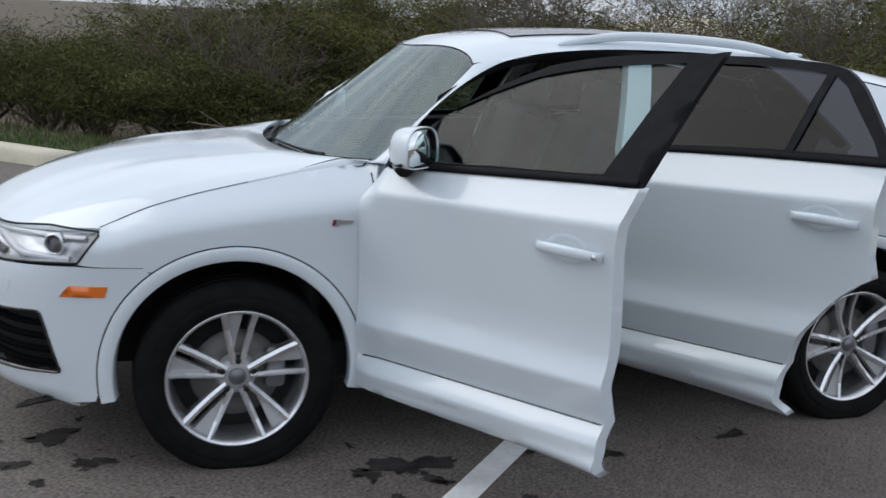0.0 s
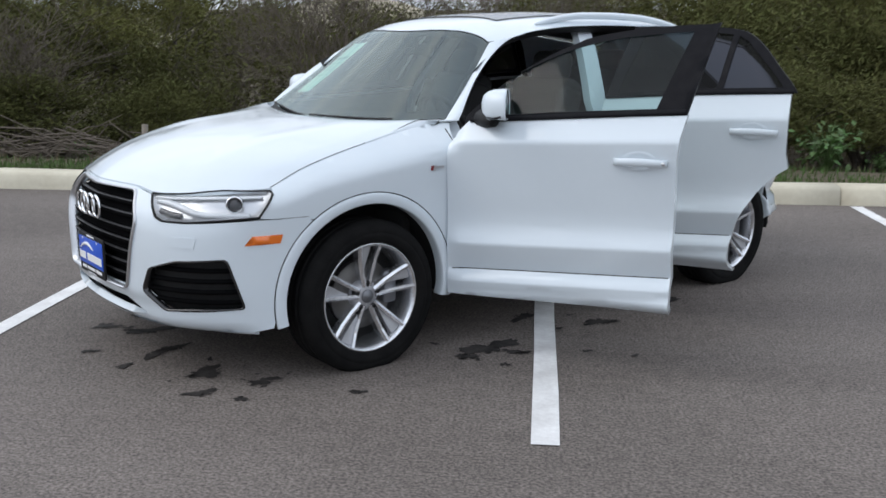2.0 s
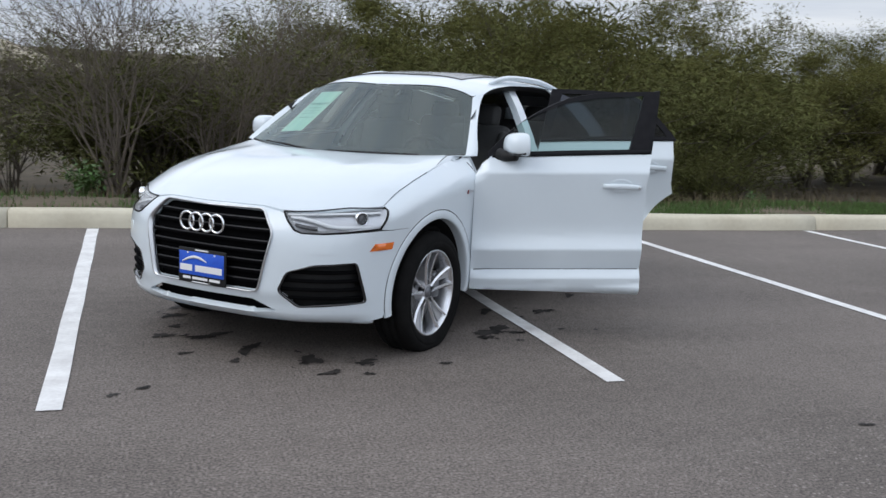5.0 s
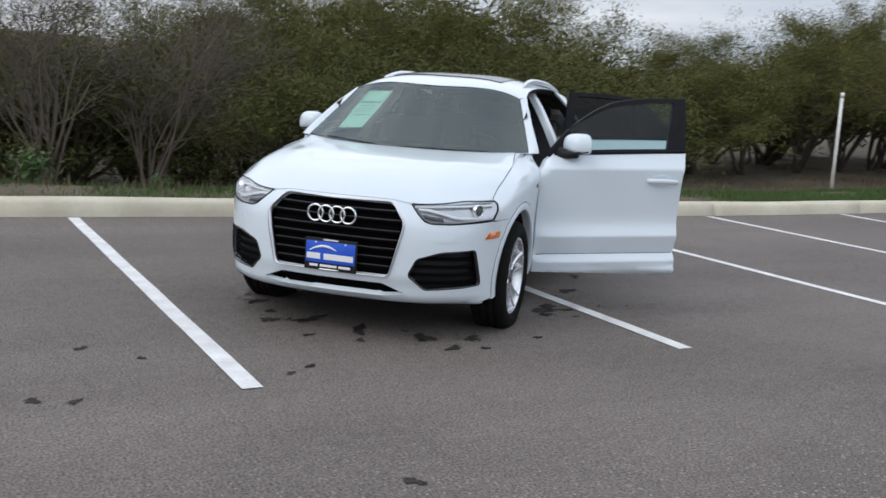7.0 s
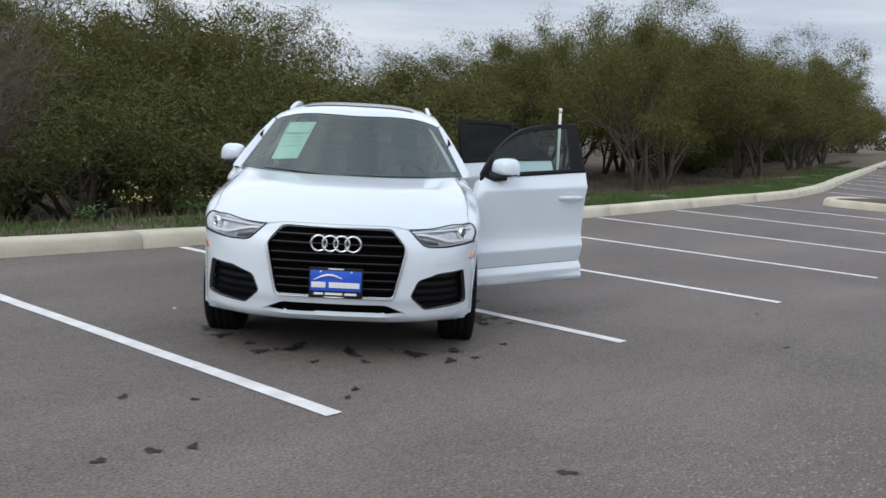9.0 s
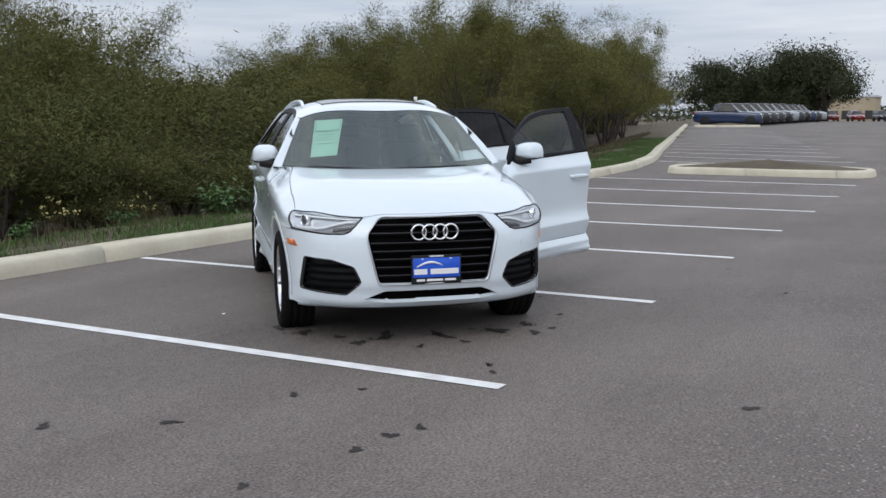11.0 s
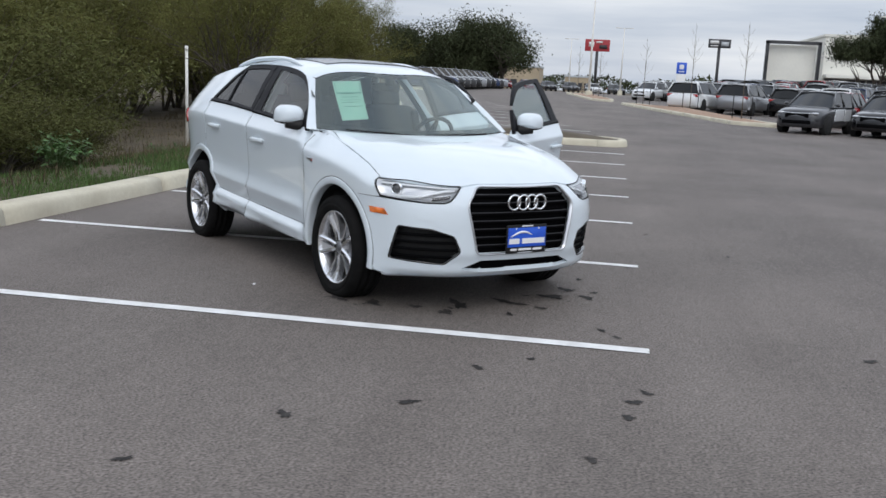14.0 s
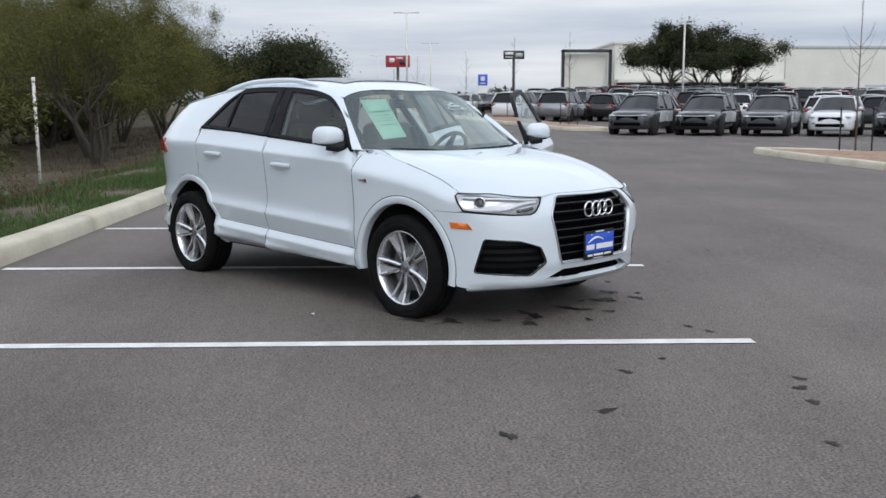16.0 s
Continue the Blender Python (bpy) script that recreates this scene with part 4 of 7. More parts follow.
    # handle: a bar over a scooped recess
    hx, hz = ((-2.275, 1.0) if rear else (-1.345, 0.936)) if side > 0 else ((-2.19, 0.99) if rear else (-1.285, 0.936))
    bm = bmesh.new()
    n = 14
    ring = []
    for k in range(n + 1):
        t = k / n
        x = hx + 0.112 - 0.224 * t
        lift = 0.032 * math.sin(math.pi * t) ** 0.45 + 0.003
        c = flank(x, hz + 0.004 * math.sin(math.pi * t), lift, side)
        w, th = 0.0135 + 0.003 * math.sin(math.pi * t), 0.0085
        ring.append([bm.verts.new((c[0], c[1] + side * th * math.sin(a), c[2] + w * math.cos(a))) for a in (2 * math.pi * j / 10 for j in range(10))])
    for a, b in zip(ring, ring[1:]):
        for j in range(10):
            bm.faces.new((a[j], a[(j + 1) % 10], b[(j + 1) % 10], b[j]))
    bm.faces.new(ring[0][::-1])
    bm.faces.new(ring[-1])
    bmesh.ops.recalc_face_normals(bm, faces=bm.faces[:])
    bmesh.ops.transform(bm, matrix=mv, verts=bm.verts)
    part("handle", bm, "paint", d)
    # recess behind the handle
    rows = []
    for k in range(7):
        r = k / 6
        rows.append([tuple(flank(hx + 0.005 + 0.075 * r * math.cos(a), hz + 0.004 + 0.043 * r * math.sin(a), 0.0015 - 0.0 * r + (0.0025 if k == 5 else 0), side)) for a in np.linspace(0, 2 * math.pi, 25)])
    grid("handle_recess", rows if side > 0 else [r[::-1] for r in rows], "paint", d, move=mv)
    if not rear and side > 0:
        bm = bmesh.new()
        c = flank(hx - 0.098, hz, 0.026, side)
        lathe(bm, [(0.0, 0.004), (0.007, 0.004), (0.0085, 0.0)], 16, Matrix.Translation(c) @ Matrix.Rotation(radians(-90 * side), 4, "X"))
        bmesh.ops.transform(bm, matrix=mv, verts=bm.verts)
        part("lock", bm, "satin", d)
    if not rear:
        mirror_set(side, d, mv)
    return d


def mirror_set(side, parent, mv):
    """Door mirror: foot, painted domed shell, black lower edge, and the glass facing back."""
    by = float(flank(-0.62, 1.10)[1])
    rx, cy, cz = -0.76, by + 0.050, 1.148
    n = 40
    rim = []
    for k in range(n):
        a = 2 * math.pi * k / n
        c, sn = math.cos(a), math.sin(a)
        y = 0.096 * abs(c) ** 0.62 * (1 if c > 0 else -1)
        z = 0.088 * abs(sn) ** 0.85 - 0.012 if sn > 0 else -0.012 - 0.046 * abs(sn) ** 0.4
        rim.append((y, z))

    def rings(bm, steps):
        out = []
        for k, x in steps:
            out.append([bm.verts.new((rx + x - 0.10 * (y / 0.096) * 0.22 * k, side * (cy + y * k), cz + z * k + 0.004 * (1 - k))) for y, z in rim])
        for a, b in zip(out, out[1:]):
            for q in range(n):
                bm.faces.new((a[q], a[(q + 1) % n], b[(q + 1) % n], b[q]))
        return out

    def close(bm, name, material, label=""):
        bmesh.ops.recalc_face_normals(bm, faces=bm.faces[:])
        bmesh.ops.transform(bm, matrix=mv, verts=bm.verts)
        return part(name, bm, material, parent, label)

    bm = bmesh.new()
    out = rings(bm, ((0.93, 0.004), (0.985, -0.002), (1.0, 0.006), (0.99, 0.03), (0.94, 0.062), (0.83, 0.088), (0.62, 0.106), (0.3, 0.116)))
    bm.faces.new(out[-1])
    close(bm, "mirror_shell", "paint")
    bm = bmesh.new()
    out = rings(bm, ((0.94, 0.003), (0.90, 0.010)))
    bm.faces.new(out[-1])
    close(bm, "mirror_bezel", "matte")
    bm = bmesh.new()
    out = rings(bm, ((0.88, 0.0085), (0.87, 0.0045)))
    bm.faces.new(out[-1])
    close(bm, "mirror_glass", "mirror", "mirror glass")
    bm = bmesh.new()
    tube(bm, [(rx + 0.085, side * (cy - 0.08), cz - 0.052), (rx + 0.10, side * (cy - 0.01), cz - 0.050), (rx + 0.055, side * (cy + 0.066), cz - 0.046), (rx - 0.002, side * (cy + 0.092), cz - 0.040)], [0.012, 0.0125, 0.012, 0.006], 8)
    close(bm, "mirror_edge", "black", "black strip under the mirror")
    bm = bmesh.new()
    tube(bm, [(rx + 0.14, side * (by - 0.012), cz - 0.062), (rx + 0.095, side * (by + 0.03), cz - 0.066), (rx + 0.05, side * (by + 0.085), cz - 0.062)], [0.042, 0.032, 0.026], 10)
    close(bm, "mirror_foot", "matte")


def quarter(side):
    """Rear quarter with the C pillar, from the rear door to the tail."""
    lp = [(-2.44, 0.90)] + arc(AX_R, HUB, R_R + FLARE, 74, 172, 16)
    lp += [(-3.068, 0.42), (-3.36, 0.42), (-3.36, 0.9), (-3.34, 1.05), (-3.21, 1.23), (-3.02, 1.384)]
    lp += [(x, float(EDGEZ(x)) - 0.004) for x in np.linspace(-2.95, -2.12, 10)]
    lp += [(-2.19, 1.458), (-2.26, 1.408), (-2.36, 1.30), (-2.44, 1.215), (-2.476, 1.170), (-2.45, 1.155)]
    panel("quarter_panel", lp, lambda a, b: taper(flank(a, b, 0, side), side), "paint", CAR, step=0.035, flip=side > 0)
    # lower corner behind the wheel
    lp = [(-3.04, 0.25), (-3.36, 0.27), (-3.36, 0.418), (-3.064, 0.418)]
    panel("bumper_corner", lp, lambda a, b: flank(a, b, 0, side), "paint", CAR, step=0.05, flip=side > 0)
    if side < 0:
        # body edge between the shut rear door and the arch
        lp = arc(AX_R, HUB, R_R + 0.02, 18, 84, 12) + arc(AX_R, HUB, R_R + 0.13, 84, 18, 12)
        panel("arch_edge", lp, lambda a, b: flank(a, b, -0.006, side), "paint", CAR, step=0.03, lip=0.01)
    # tail lamp
    lp = [(-2.98, 0.98), (-3.33, 0.95), (-3.30, 1.08), (-3.02, 1.10)]
    panel("tail_lamp", lp, lambda a, b: taper(flank(a, b, 0.012, side), side), "redlens", CAR, step=0.05, lip=0.02, flip=side > 0, label="red tail lamp lens")


def taper(p, side):
    """Draws the upper body in towards the tail."""
    p = np.array(p)
    k = sstep(-2.3, -3.0, p[..., 0]) * np.clip((p[..., 2] - 1.1) / 0.3, 0, 1.2)
    p[..., 1] -= side * 0.05 * k
    return p


def sill(side):
    lp = [(-0.47, 0.268), (-2.10, 0.275), (-2.10, 0.45), (-0.47, 0.40)]
    panel("sill", lp, lambda a, b: flank(a, b, -0.075, side), "paint", CAR, step=0.08, lip=0.02, flip=side > 0)


def a_pillar(side):
    """Painted strip between the windscreen and the door frame, with the roof rail run above the doors."""
    rows = []
    for k in range(15):
        t = k / 14
        y, z = screen_side(t)
        a = np.array([float(screen_x(y, z)), side * y, z])
        x = -0.515 + (-1.02 + 0.515) * t
        b = flank(x, float(TOP(x)) + 0.002 - 0.085 * (1 - t) ** 2, 0.005, side)
        if k == 14:
            b = np.array([x, side * float(edge_y(x)), float(EDGEZ(x))])
        if k == 0:
            h = shoulder(-0.46) * np.array([1, side, 1])
            w = flank(-0.46, ZH(-0.46), 0, side)
            rows.append([h * (1 - j / 6) + w * (j / 6) for j in range(7)])
        row = []
        for j in range(7):
            s = j / 6
            p = a * (1 - s) + b * s
            n = np.array([0.35, side * 0.75, 0.55])
            row.append(p + n * 0.010 * math.sin(math.pi * s) ** 0.8)
        rows.append(row)
    grid("a_pillar", rows if side > 0 else [r[::-1] for r in rows], "paint", CAR)
    # top of the wing between the bonnet's curved rear corner and the door
    rows = []
    for x in np.linspace(-0.055, -0.46, 22):
        h, w = shoulder(x) * np.array([1, side, 1]), flank(x, ZH(x) - 0.003, 0, side)
        rows.append([h + np.array([0, side * 0.004, -0.002])] + [h * (1 - q) + w * q + np.array([0, 0, 0.006 * math.sin(math.pi * q)]) for q in (0.3, 0.6, 0.85)] + [w])
    grid("wing_top", rows if side > 0 else [r[::-1] for r in rows], "paint", CAR)


BONNET_REAR = -0.395


def bonnet_edge(x):
    """Left edge of the bonnet: along the wing's top, curving in to the windscreen's corner."""
    x = max(x, BONNET_REAR)
    p = np.array(flank(x, ZH(x)), float)
    k = float(sstep(-0.06, BONNET_REAR, x)) ** 2
    p[1] -= k * (p[1] - 0.735)
    p[2] += 0.020 * k
    return p


def shoulder(x):
    """Inner edge of the wing's top: along the bonnet, then on to the windscreen's lower corner."""
    if x >= BONNET_REAR:
        return bonnet_edge(x)
    t = (BONNET_REAR - x) / (BONNET_REAR + 0.46)
    return bonnet_edge(BONNET_REAR) * (1 - t) + np.array([-0.475, 0.796, 1.070]) * t


def roof_panel():
    rows = []
    for i in range(25):
        s = i / 24
        row = []
        for v in np.linspace(-1, 1, 41):
            ye = 0.642
            y = v * ye
            ay = abs(y)
            if ay <= 0.618:
                xf = float(screen_x(y, screen_top(y)))
            else:
                x0 = float(screen_x(0.618, screen_top(0.618)))
                xf = x0 + (-1.02 - x0) * (ay - 0.618) / (ye - 0.618)
            x = xf + (-3.0 - xf) * s ** 1.1
            y = v * float(edge_y(x)) if ay > 0.618 or s > 0.06 else y
            z = float(roof_z(x, y))
            if i == 0 and ay <= 0.618:
                x, z = float(screen_x(y, glass_top(y))) + 0.002, glass_top(y) + 0.001
            row.append((x, y, z))
        rows.append(row)
    return grid("roof", rows, "paint", CAR)


def roof_parts():
    # glass roof panel
    rows = []
    for x in np.linspace(-1.12, -2.0, 14):
        rows.append([(x, y, float(roof_z(x, y)) + 0.006) for y in np.linspace(-0.42, 0.42, 17)])
    grid("sunroof", rows, "black", CAR, "dark glass sunroof", lip=0.012)
    for side in (1, -1):
        bm = bmesh.new()
        xs = np.linspace(-1.27, -2.42, 30)
        for w, wall in ((0, 0),):
            pts, rad = [], []
            for k, x in enumerate(xs):
                t = k / 29
                y = float(edge_y(x)) - 0.055 - 0.012 * math.sin(math.pi * t)
                lift = 0.028 * min(1, math.sin(math.pi * t) ** 0.8 * 1.2)
                pts.append((x, side * y, float(roof_z(x, y)) + lift))
                rad.append(0.009 + 0.011 * math.sin(math.pi * t) ** 0.4)
            tube(bm, pts, rad, 10)
        part("roof_rail", bm, "paint", CAR, "white painted roof rail")
    bm = bmesh.new()
    tube(bm, [(-2.72, 0, float(roof_z(-2.72, 0)) - 0.01), (-2.78, 0, float(roof_z(-2.78, 0)) + 0.025), (-2.84, 0, float(roof_z(-2.84, 0)) + 0.04)], [0.03, 0.018, 0.006], 8)
    part("antenna", bm, "paint", CAR)


def windscreen():
    lp = []
    for y in np.linspace(0.80, -0.80, 30):
        lp.append((y, 1.072 - 0.036 * (1 - (y / 0.80) ** 2)))
    for k in range(1, 9):
        y, z = screen_side(k / 9)
        lp.append((-y, z))
    for y in np.linspace(-0.618, 0.618, 26):
        lp.append((y, glass_top(y) - 0.004))
    for k in range(8, 0, -1):
        lp.append(screen_side(k / 9))
    g = panel("windscreen", lp, lambda a, b: np.stack([screen_x(a, b), a, b], -1), "screen", CAR, step=0.06, lip=0.0)
    g.visible_shadow = False
    c = (0, 1.27)
    hole = [(c[0] + (y - c[0]) * 0.945, c[1] + (z - c[1]) * (0.87 if z > 1.27 else 0.80)) for y, z in lp]
    panel("windscreen_border", lp, lambda a, b: np.stack([screen_x(a, b) - 0.006, a, b - 0.004], -1), "black", CAR, holes=[hole], step=0.05, lip=0.0)
    # mirror and its mount behind the glass
    bm = bmesh.new()
    box(bm, (0.035, 0.24, 0.065), (-0.93, 0, 1.375), bevel=0.015)
    box(bm, (0.07, 0.06, 0.07), (-0.88, 0, 1.42), bevel=0.015)
    part("rear_view_mirror", bm, "matte", CAR)


def bonnet():
    ns, nt = 30, 37
    ts = np.linspace(0, 1, nt)
    # front edge across, left to right; rear edge across; side edges front to rear
    ys = np.linspace(0.813, -0.813, nt)
    zt = curve((0, 0.824), (0.30, 0.822), (0.44, 0.806), (0.6, 0.812), (0.72, 0.825), (0.82, 0.838))
    front = []
    for y in ys:
        a = abs(y)
        z = float(zt(a))
        lo, hi = 0.0, float(u_of_x(0.3))
        for _ in range(40):
            m = (lo + hi) / 2
            lo, hi = (m, hi) if skin(m, z)[1] < a else (lo, m)
        p = skin(lo, z, 0.0)
        front.append((p[0], y, z))
    front = np.array(front)
    corner = front[0]
    rear = []
    for y in np.linspace(1, -1, nt):
        yy = y * float(bonnet_edge(BONNET_REAR)[1])
        rear.append((-0.235 + (BONNET_REAR + 0.235) * abs(y) ** 2.2, yy, 1.048 + (float(bonnet_edge(BONNET_REAR)[2]) - 1.048) * abs(y) ** 2.5))
    rear = np.array(rear)
    left = []
    for s in np.linspace(0, 1, ns):
        x = corner[0] + (BONNET_REAR - corner[0]) * s
        left.append(bonnet_edge(x))
    left = np.array(left)
    left[0], left[-1] = front[0], rear[0]
    right = left * np.array([1, -1, 1])
    rows = []
    for i, s in enumerate(np.linspace(0, 1, ns)):
        row = []
        for j, t in enumerate(ts):
            p = (1 - s) * front[j] + s * rear[j] + (1 - t) * left[i] + t * right[i]
            p = p - ((1 - s) * (1 - t) * front[0] + (1 - s) * t * front[-1] + s * (1 - t) * rear[0] + s * t * rear[-1])
            w = (4 * t * (1 - t))
            p = p + np.array([0, 0, 0.052 * (4 * s * (1 - s)) ** 0.8 * w ** 0.55 + 0.018 * (1 - abs(2 * s - 1)) * (math.exp(-((abs(2 * t - 1) - 0.62) / 0.16) ** 2))])
            row.append(p)
        rows.append(row)
    ob = grid("bonnet", rows[::-1], "paint", CAR, lip=0.012)
    return front


def nose(front):
    """Bumper skin with the openings for grille, side intakes and lower slot, and all that sits in them."""
    def fu(y):
        return float(u_of_y(abs(y))) * (1 if y >= 0 else -1)

    def place(u, z, out=0.0):
        p = skin(np.abs(u), z, out)
        p[..., 1] *= np.sign(u) + (u == 0)
        return p

    lamp_top = [(fu(y), z - 0.004) for x, y, z in front if 0.44 <= y <= 0.80]
    ux = lambda x: float(u_of_x(x))
    # left half of the outline, from the middle of the top round to the middle of the bottom
    half = [(fu(y), z - 0.006) for x, y, z in front[::-1] if 0.02 < y < 0.44]
    half += [(fu(0.448), 0.795), (fu(0.485), 0.750), (fu(0.522), 0.712), (fu(0.56), 0.699), (fu(0.66), 0.698)]
    half += [(ux(0.482), 0.715), (ux(0.287), 0.712)]
    half += [(ux(x), z) for x, z in arc(AX_F, HUB, R_F + FLARE, 52, -8, 14)]
    half += [(ux(0.44), 0.255), (ux(0.55), 0.238), (fu(0.6), 0.232), (fu(0.35), 0.236)]
    full = half + [(-u, z) for u, z in half[::-1]]
    grille = rounded([(fu(0.345), 0.810), (fu(-0.345), 0.810), (fu(-0.425), 0.70), (fu(-0.352), 0.388), (fu(0.352), 0.388), (fu(0.425), 0.70)], 0.035, 4)
    intake = rounded([(fu(0.448), 0.405), (fu(0.492), 0.505), (fu(0.62), 0.548), (ux(0.605), 0.560), (ux(0.545), 0.345), (fu(0.545), 0.322)], 0.022, 3)
    mirror_l = [(-u, z) for u, z in intake[::-1]]
    slot = rounded([(fu(0.31), 0.350), (fu(-0.31), 0.350), (fu(-0.445), 0.296), (fu(-0.30), 0.276), (fu(0.30), 0.276), (fu(0.445), 0.296)], 0.012, 3)
    panel("front_bumper", full, place, "paint", CAR, holes=[grille, intake, mirror_l, slot], step=0.024, lip=0.03, label="white front bumper with dark intakes")

    M.setdefault("slatedge", mat("dull_metal_edge", (0.045, 0.045, 0.048), 0.4, 0.6))
    M.setdefault("grille", mat("grille_plastic", (0.004, 0.004, 0.0045), 0.9, spec=0.03))

    def ring(name, loop, w, o0, o1, material):
        """A raised frame along a loop."""
        n = len(loop)
        c = np.mean(loop, axis=0)
        rows = []
        for k, o in ((0, o0), (0, o1), (w, o1), (w, o0 - 0.02)):
            pts = []
            for a in range(n + 1):
                p = np.array(loop[a % n])
                d = (c - p) / np.linalg.norm(c - p)
                pts.append(p + d * k)
            pts = np.array(pts)
            rows.append(place(pts[:, 0], pts[:, 1], o))
        return grid(name, rows, material, CAR)

    gl = densify(grille, 0.03)
    ring("grille_frame", gl, 0.009, -0.002, 0.010, "satin")
    tagged(bpy.data.objects["grille_frame"], "satin aluminium frame round the grille")
    inner = [tuple(np.array(p) * 0.985 + np.array([0, 0.009])) for p in grille]
    panel("grille_backing", inner, lambda a, b: place(a, b, -0.05), "grille", CAR, step=0.05, lip=0)

    def half_width(loop, z):
        xs = []
        for (ax, az), (bx, bz) in zip(loop, loop[1:] + loop[:1]):
            if (az > z) != (bz > z):
                xs.append(ax + (bx - ax) * (z - az) / (bz - az))
        return (min(xs), max(xs)) if xs else (0, 0)

    def slat(name, loop, z, depth, h, inset, material, trim):
        a, b = half_width(loop, z)
        us = np.linspace(a + inset, b - inset, 26)
        rows = [place(us, z + dz + 0 * us, o) for dz, o in ((-h, depth - 0.03), (-h, depth), (0, depth + 0.006), (0.002, depth - 0.03))]
        s = grid(name, rows[::-1], material, CAR)
        if trim:
            rows = [place(us, z + dz + 0 * us, o) for dz, o in ((0.0, depth + 0.0065), (0.0025, depth + 0.0072), (0.0045, depth + 0.005), (0.0046, depth - 0.004))]
            grid("slat_edge", rows[::-1], trim, s, "bright slat edge")
        return s

    for z in (0.755, 0.705, 0.645, 0.595, 0.545, 0.495, 0.445):
        slat("grille_slat", gl, z, -0.024, 0.016, 0.018, "grille", "slatedge")
    for s in (1, -1):
        lp = densify(intake if s > 0 else mirror_l, 0.03)
        back = [tuple(p) for p in lp]
        panel("intake_backing", back, lambda a, b: place(a, b, -0.045), "matte", CAR, step=0.05, lip=0)
        for z in (0.375, 0.42, 0.465, 0.51):
            slat("intake_slat", lp, z, -0.024, 0.014, 0.006, "grille", None)
        ring("intake_frame", lp, 0.010, -0.006, 0.002, "black")
    panel("lower_grille", slot, lambda a, b: place(a, b, -0.055), "grille", CAR, step=0.05, lip=0)
    # chin: pale lower lip and dark underside
    us = np.linspace(-ux(0.50), ux(0.50), 60)
    rows = [place(us, 0.243 + 0 * us, 0.002), place(us, 0.232 + 0 * us, 0.004), place(us, 0.218 + 0 * us, -0.03), place(us, 0.20 + 0 * us, -0.12)]
    grid("chin", rows[::-1], "paint", CAR)
    # tow cover and sensor marks
    for s in (1, -1):
        cov = [(s * fu(0.595), 0.600), (s * fu(0.69), 0.600), (s * fu(0.70), 0.645), (s * fu(0.615), 0.645)]
        panel("washer_cover", cov, lambda a, b: place(a, b, 0.0022), "paint", CAR, step=0.03, lip=0.006)
        ind = [(s * ux(0.545), 0.612), (s * ux(0.405), 0.616), (s * ux(0.395), 0.652), (s * ux(0.515), 0.650)]
        panel("side_marker", ind, lambda a, b: place(a, b, 0.004), "amber", CAR, step=0.03, lip=0.01, label="amber side marker lens")
    # emblem: four interlaced rings as plain bright hoops
    for k in range(4):
        bm = bmesh.new()
        y = -0.1005 + 0.067 * k
        cx = float(skin(abs(fu(y)), 0.712)[0])
        hoop = [(cx + 0.016 + 0.003 * (k % 2), y + 0.0455 * math.cos(a), 0.712 + 0.0455 * math.sin(a)) for a in np.linspace(0, 2 * math.pi, 37)]
        tube(bm, hoop, 0.0068, 8, caps=False)
        part("emblem_ring", bm, "chrome", CAR)
    # dealer plate on its black holder
    px = float(skin(0, 0.48)[0]) + 0.004
    bm = bmesh.new()
    box(bm, (0.010, 0.318, 0.182), (px, 0.008, 0.480), bevel=0.004)
    holder = part("plate_holder", bm, "matte", CAR, "black plate holder with white bars of print")
    bm = bmesh.new()
    box(bm, (0.004, 0.300, 0.122), (px + 0.0075, 0.008, 0.492), bevel=0.002)
    part("plate", bm, "blue", holder, "blue dealer plate with bars of white print")
    # two words of bars, a line below on the holder, a short one above, and two bolts
    def bar_of_print(y0, y1, z, h, o):
        bm = bmesh.new()
        box(bm, (0.002, y1 - y0, h), (px + o, (y0 + y1) / 2, z), bevel=0.0009, segs=1)
        part("print_bar", bm, "white", holder, smooth=False)

    for y0, y1 in ((-0.135, -0.052), (-0.032, 0.148)):
        bar_of_print(y0, y1, 0.468, 0.034, 0.0105)
    for y0, y1 in ((-0.118, -0.066), (-0.054, 0.049), (0.061, 0.132)):
        bar_of_print(y0, y1, 0.4145, 0.014, 0.0065)
    bar_of_print(-0.037, 0.053, 0.563, 0.008, 0.0065)
    for sy in (-1, 1):
        bm = bmesh.new()
        box(bm, (0.003, 0.010, 0.010), (px + 0.0105, 0.008 + sy * 0.09, 0.547), bevel=0.002, segs=1)
        part("plate_bolt", bm, "white", holder)
    bm = bmesh.new()
    pts = [(px + 0.0105, -0.120 + 0.165 * t, 0.497 + 0.030 * math.sin(math.pi * t * 0.9)) for t in np.linspace(0, 1, 14)]
    tube(bm, pts, [0.002 + 0.006 * math.sin(math.pi * t) for t in np.linspace(0.05, 0.95, 14)], 6)
    part("arch_mark", bm, "white", holder)

    # head lamps
    for s in (1, -1):
        lt = [(u, z) for u, z in lamp_top]
        lamp = [(fu(0.452), 0.797)] + lt[::-1] + [(ux(0.432), 0.828), (ux(0.425), 0.815), (ux(0.485), 0.727)] + [(fu(0.66), 0.704), (fu(0.56), 0.704), (fu(0.525), 0.718), (fu(0.49), 0.752)]
        lamp = [(s * u, z) for u, z in lamp]
        lp = densify(lamp, 0.03)
        hl = panel("headlamp", lp, lambda a, b: place(a, b, 0.001), "lens", CAR, step=0.03, lip=0.0, label="clear head lamp with projector and light strip")
        hl.visible_shadow = False
        c = np.mean(lamp, axis=0)
        shrink = lambda q, k: [tuple(c + (np.array(p) - c) * k) for p in q]
        rows = []
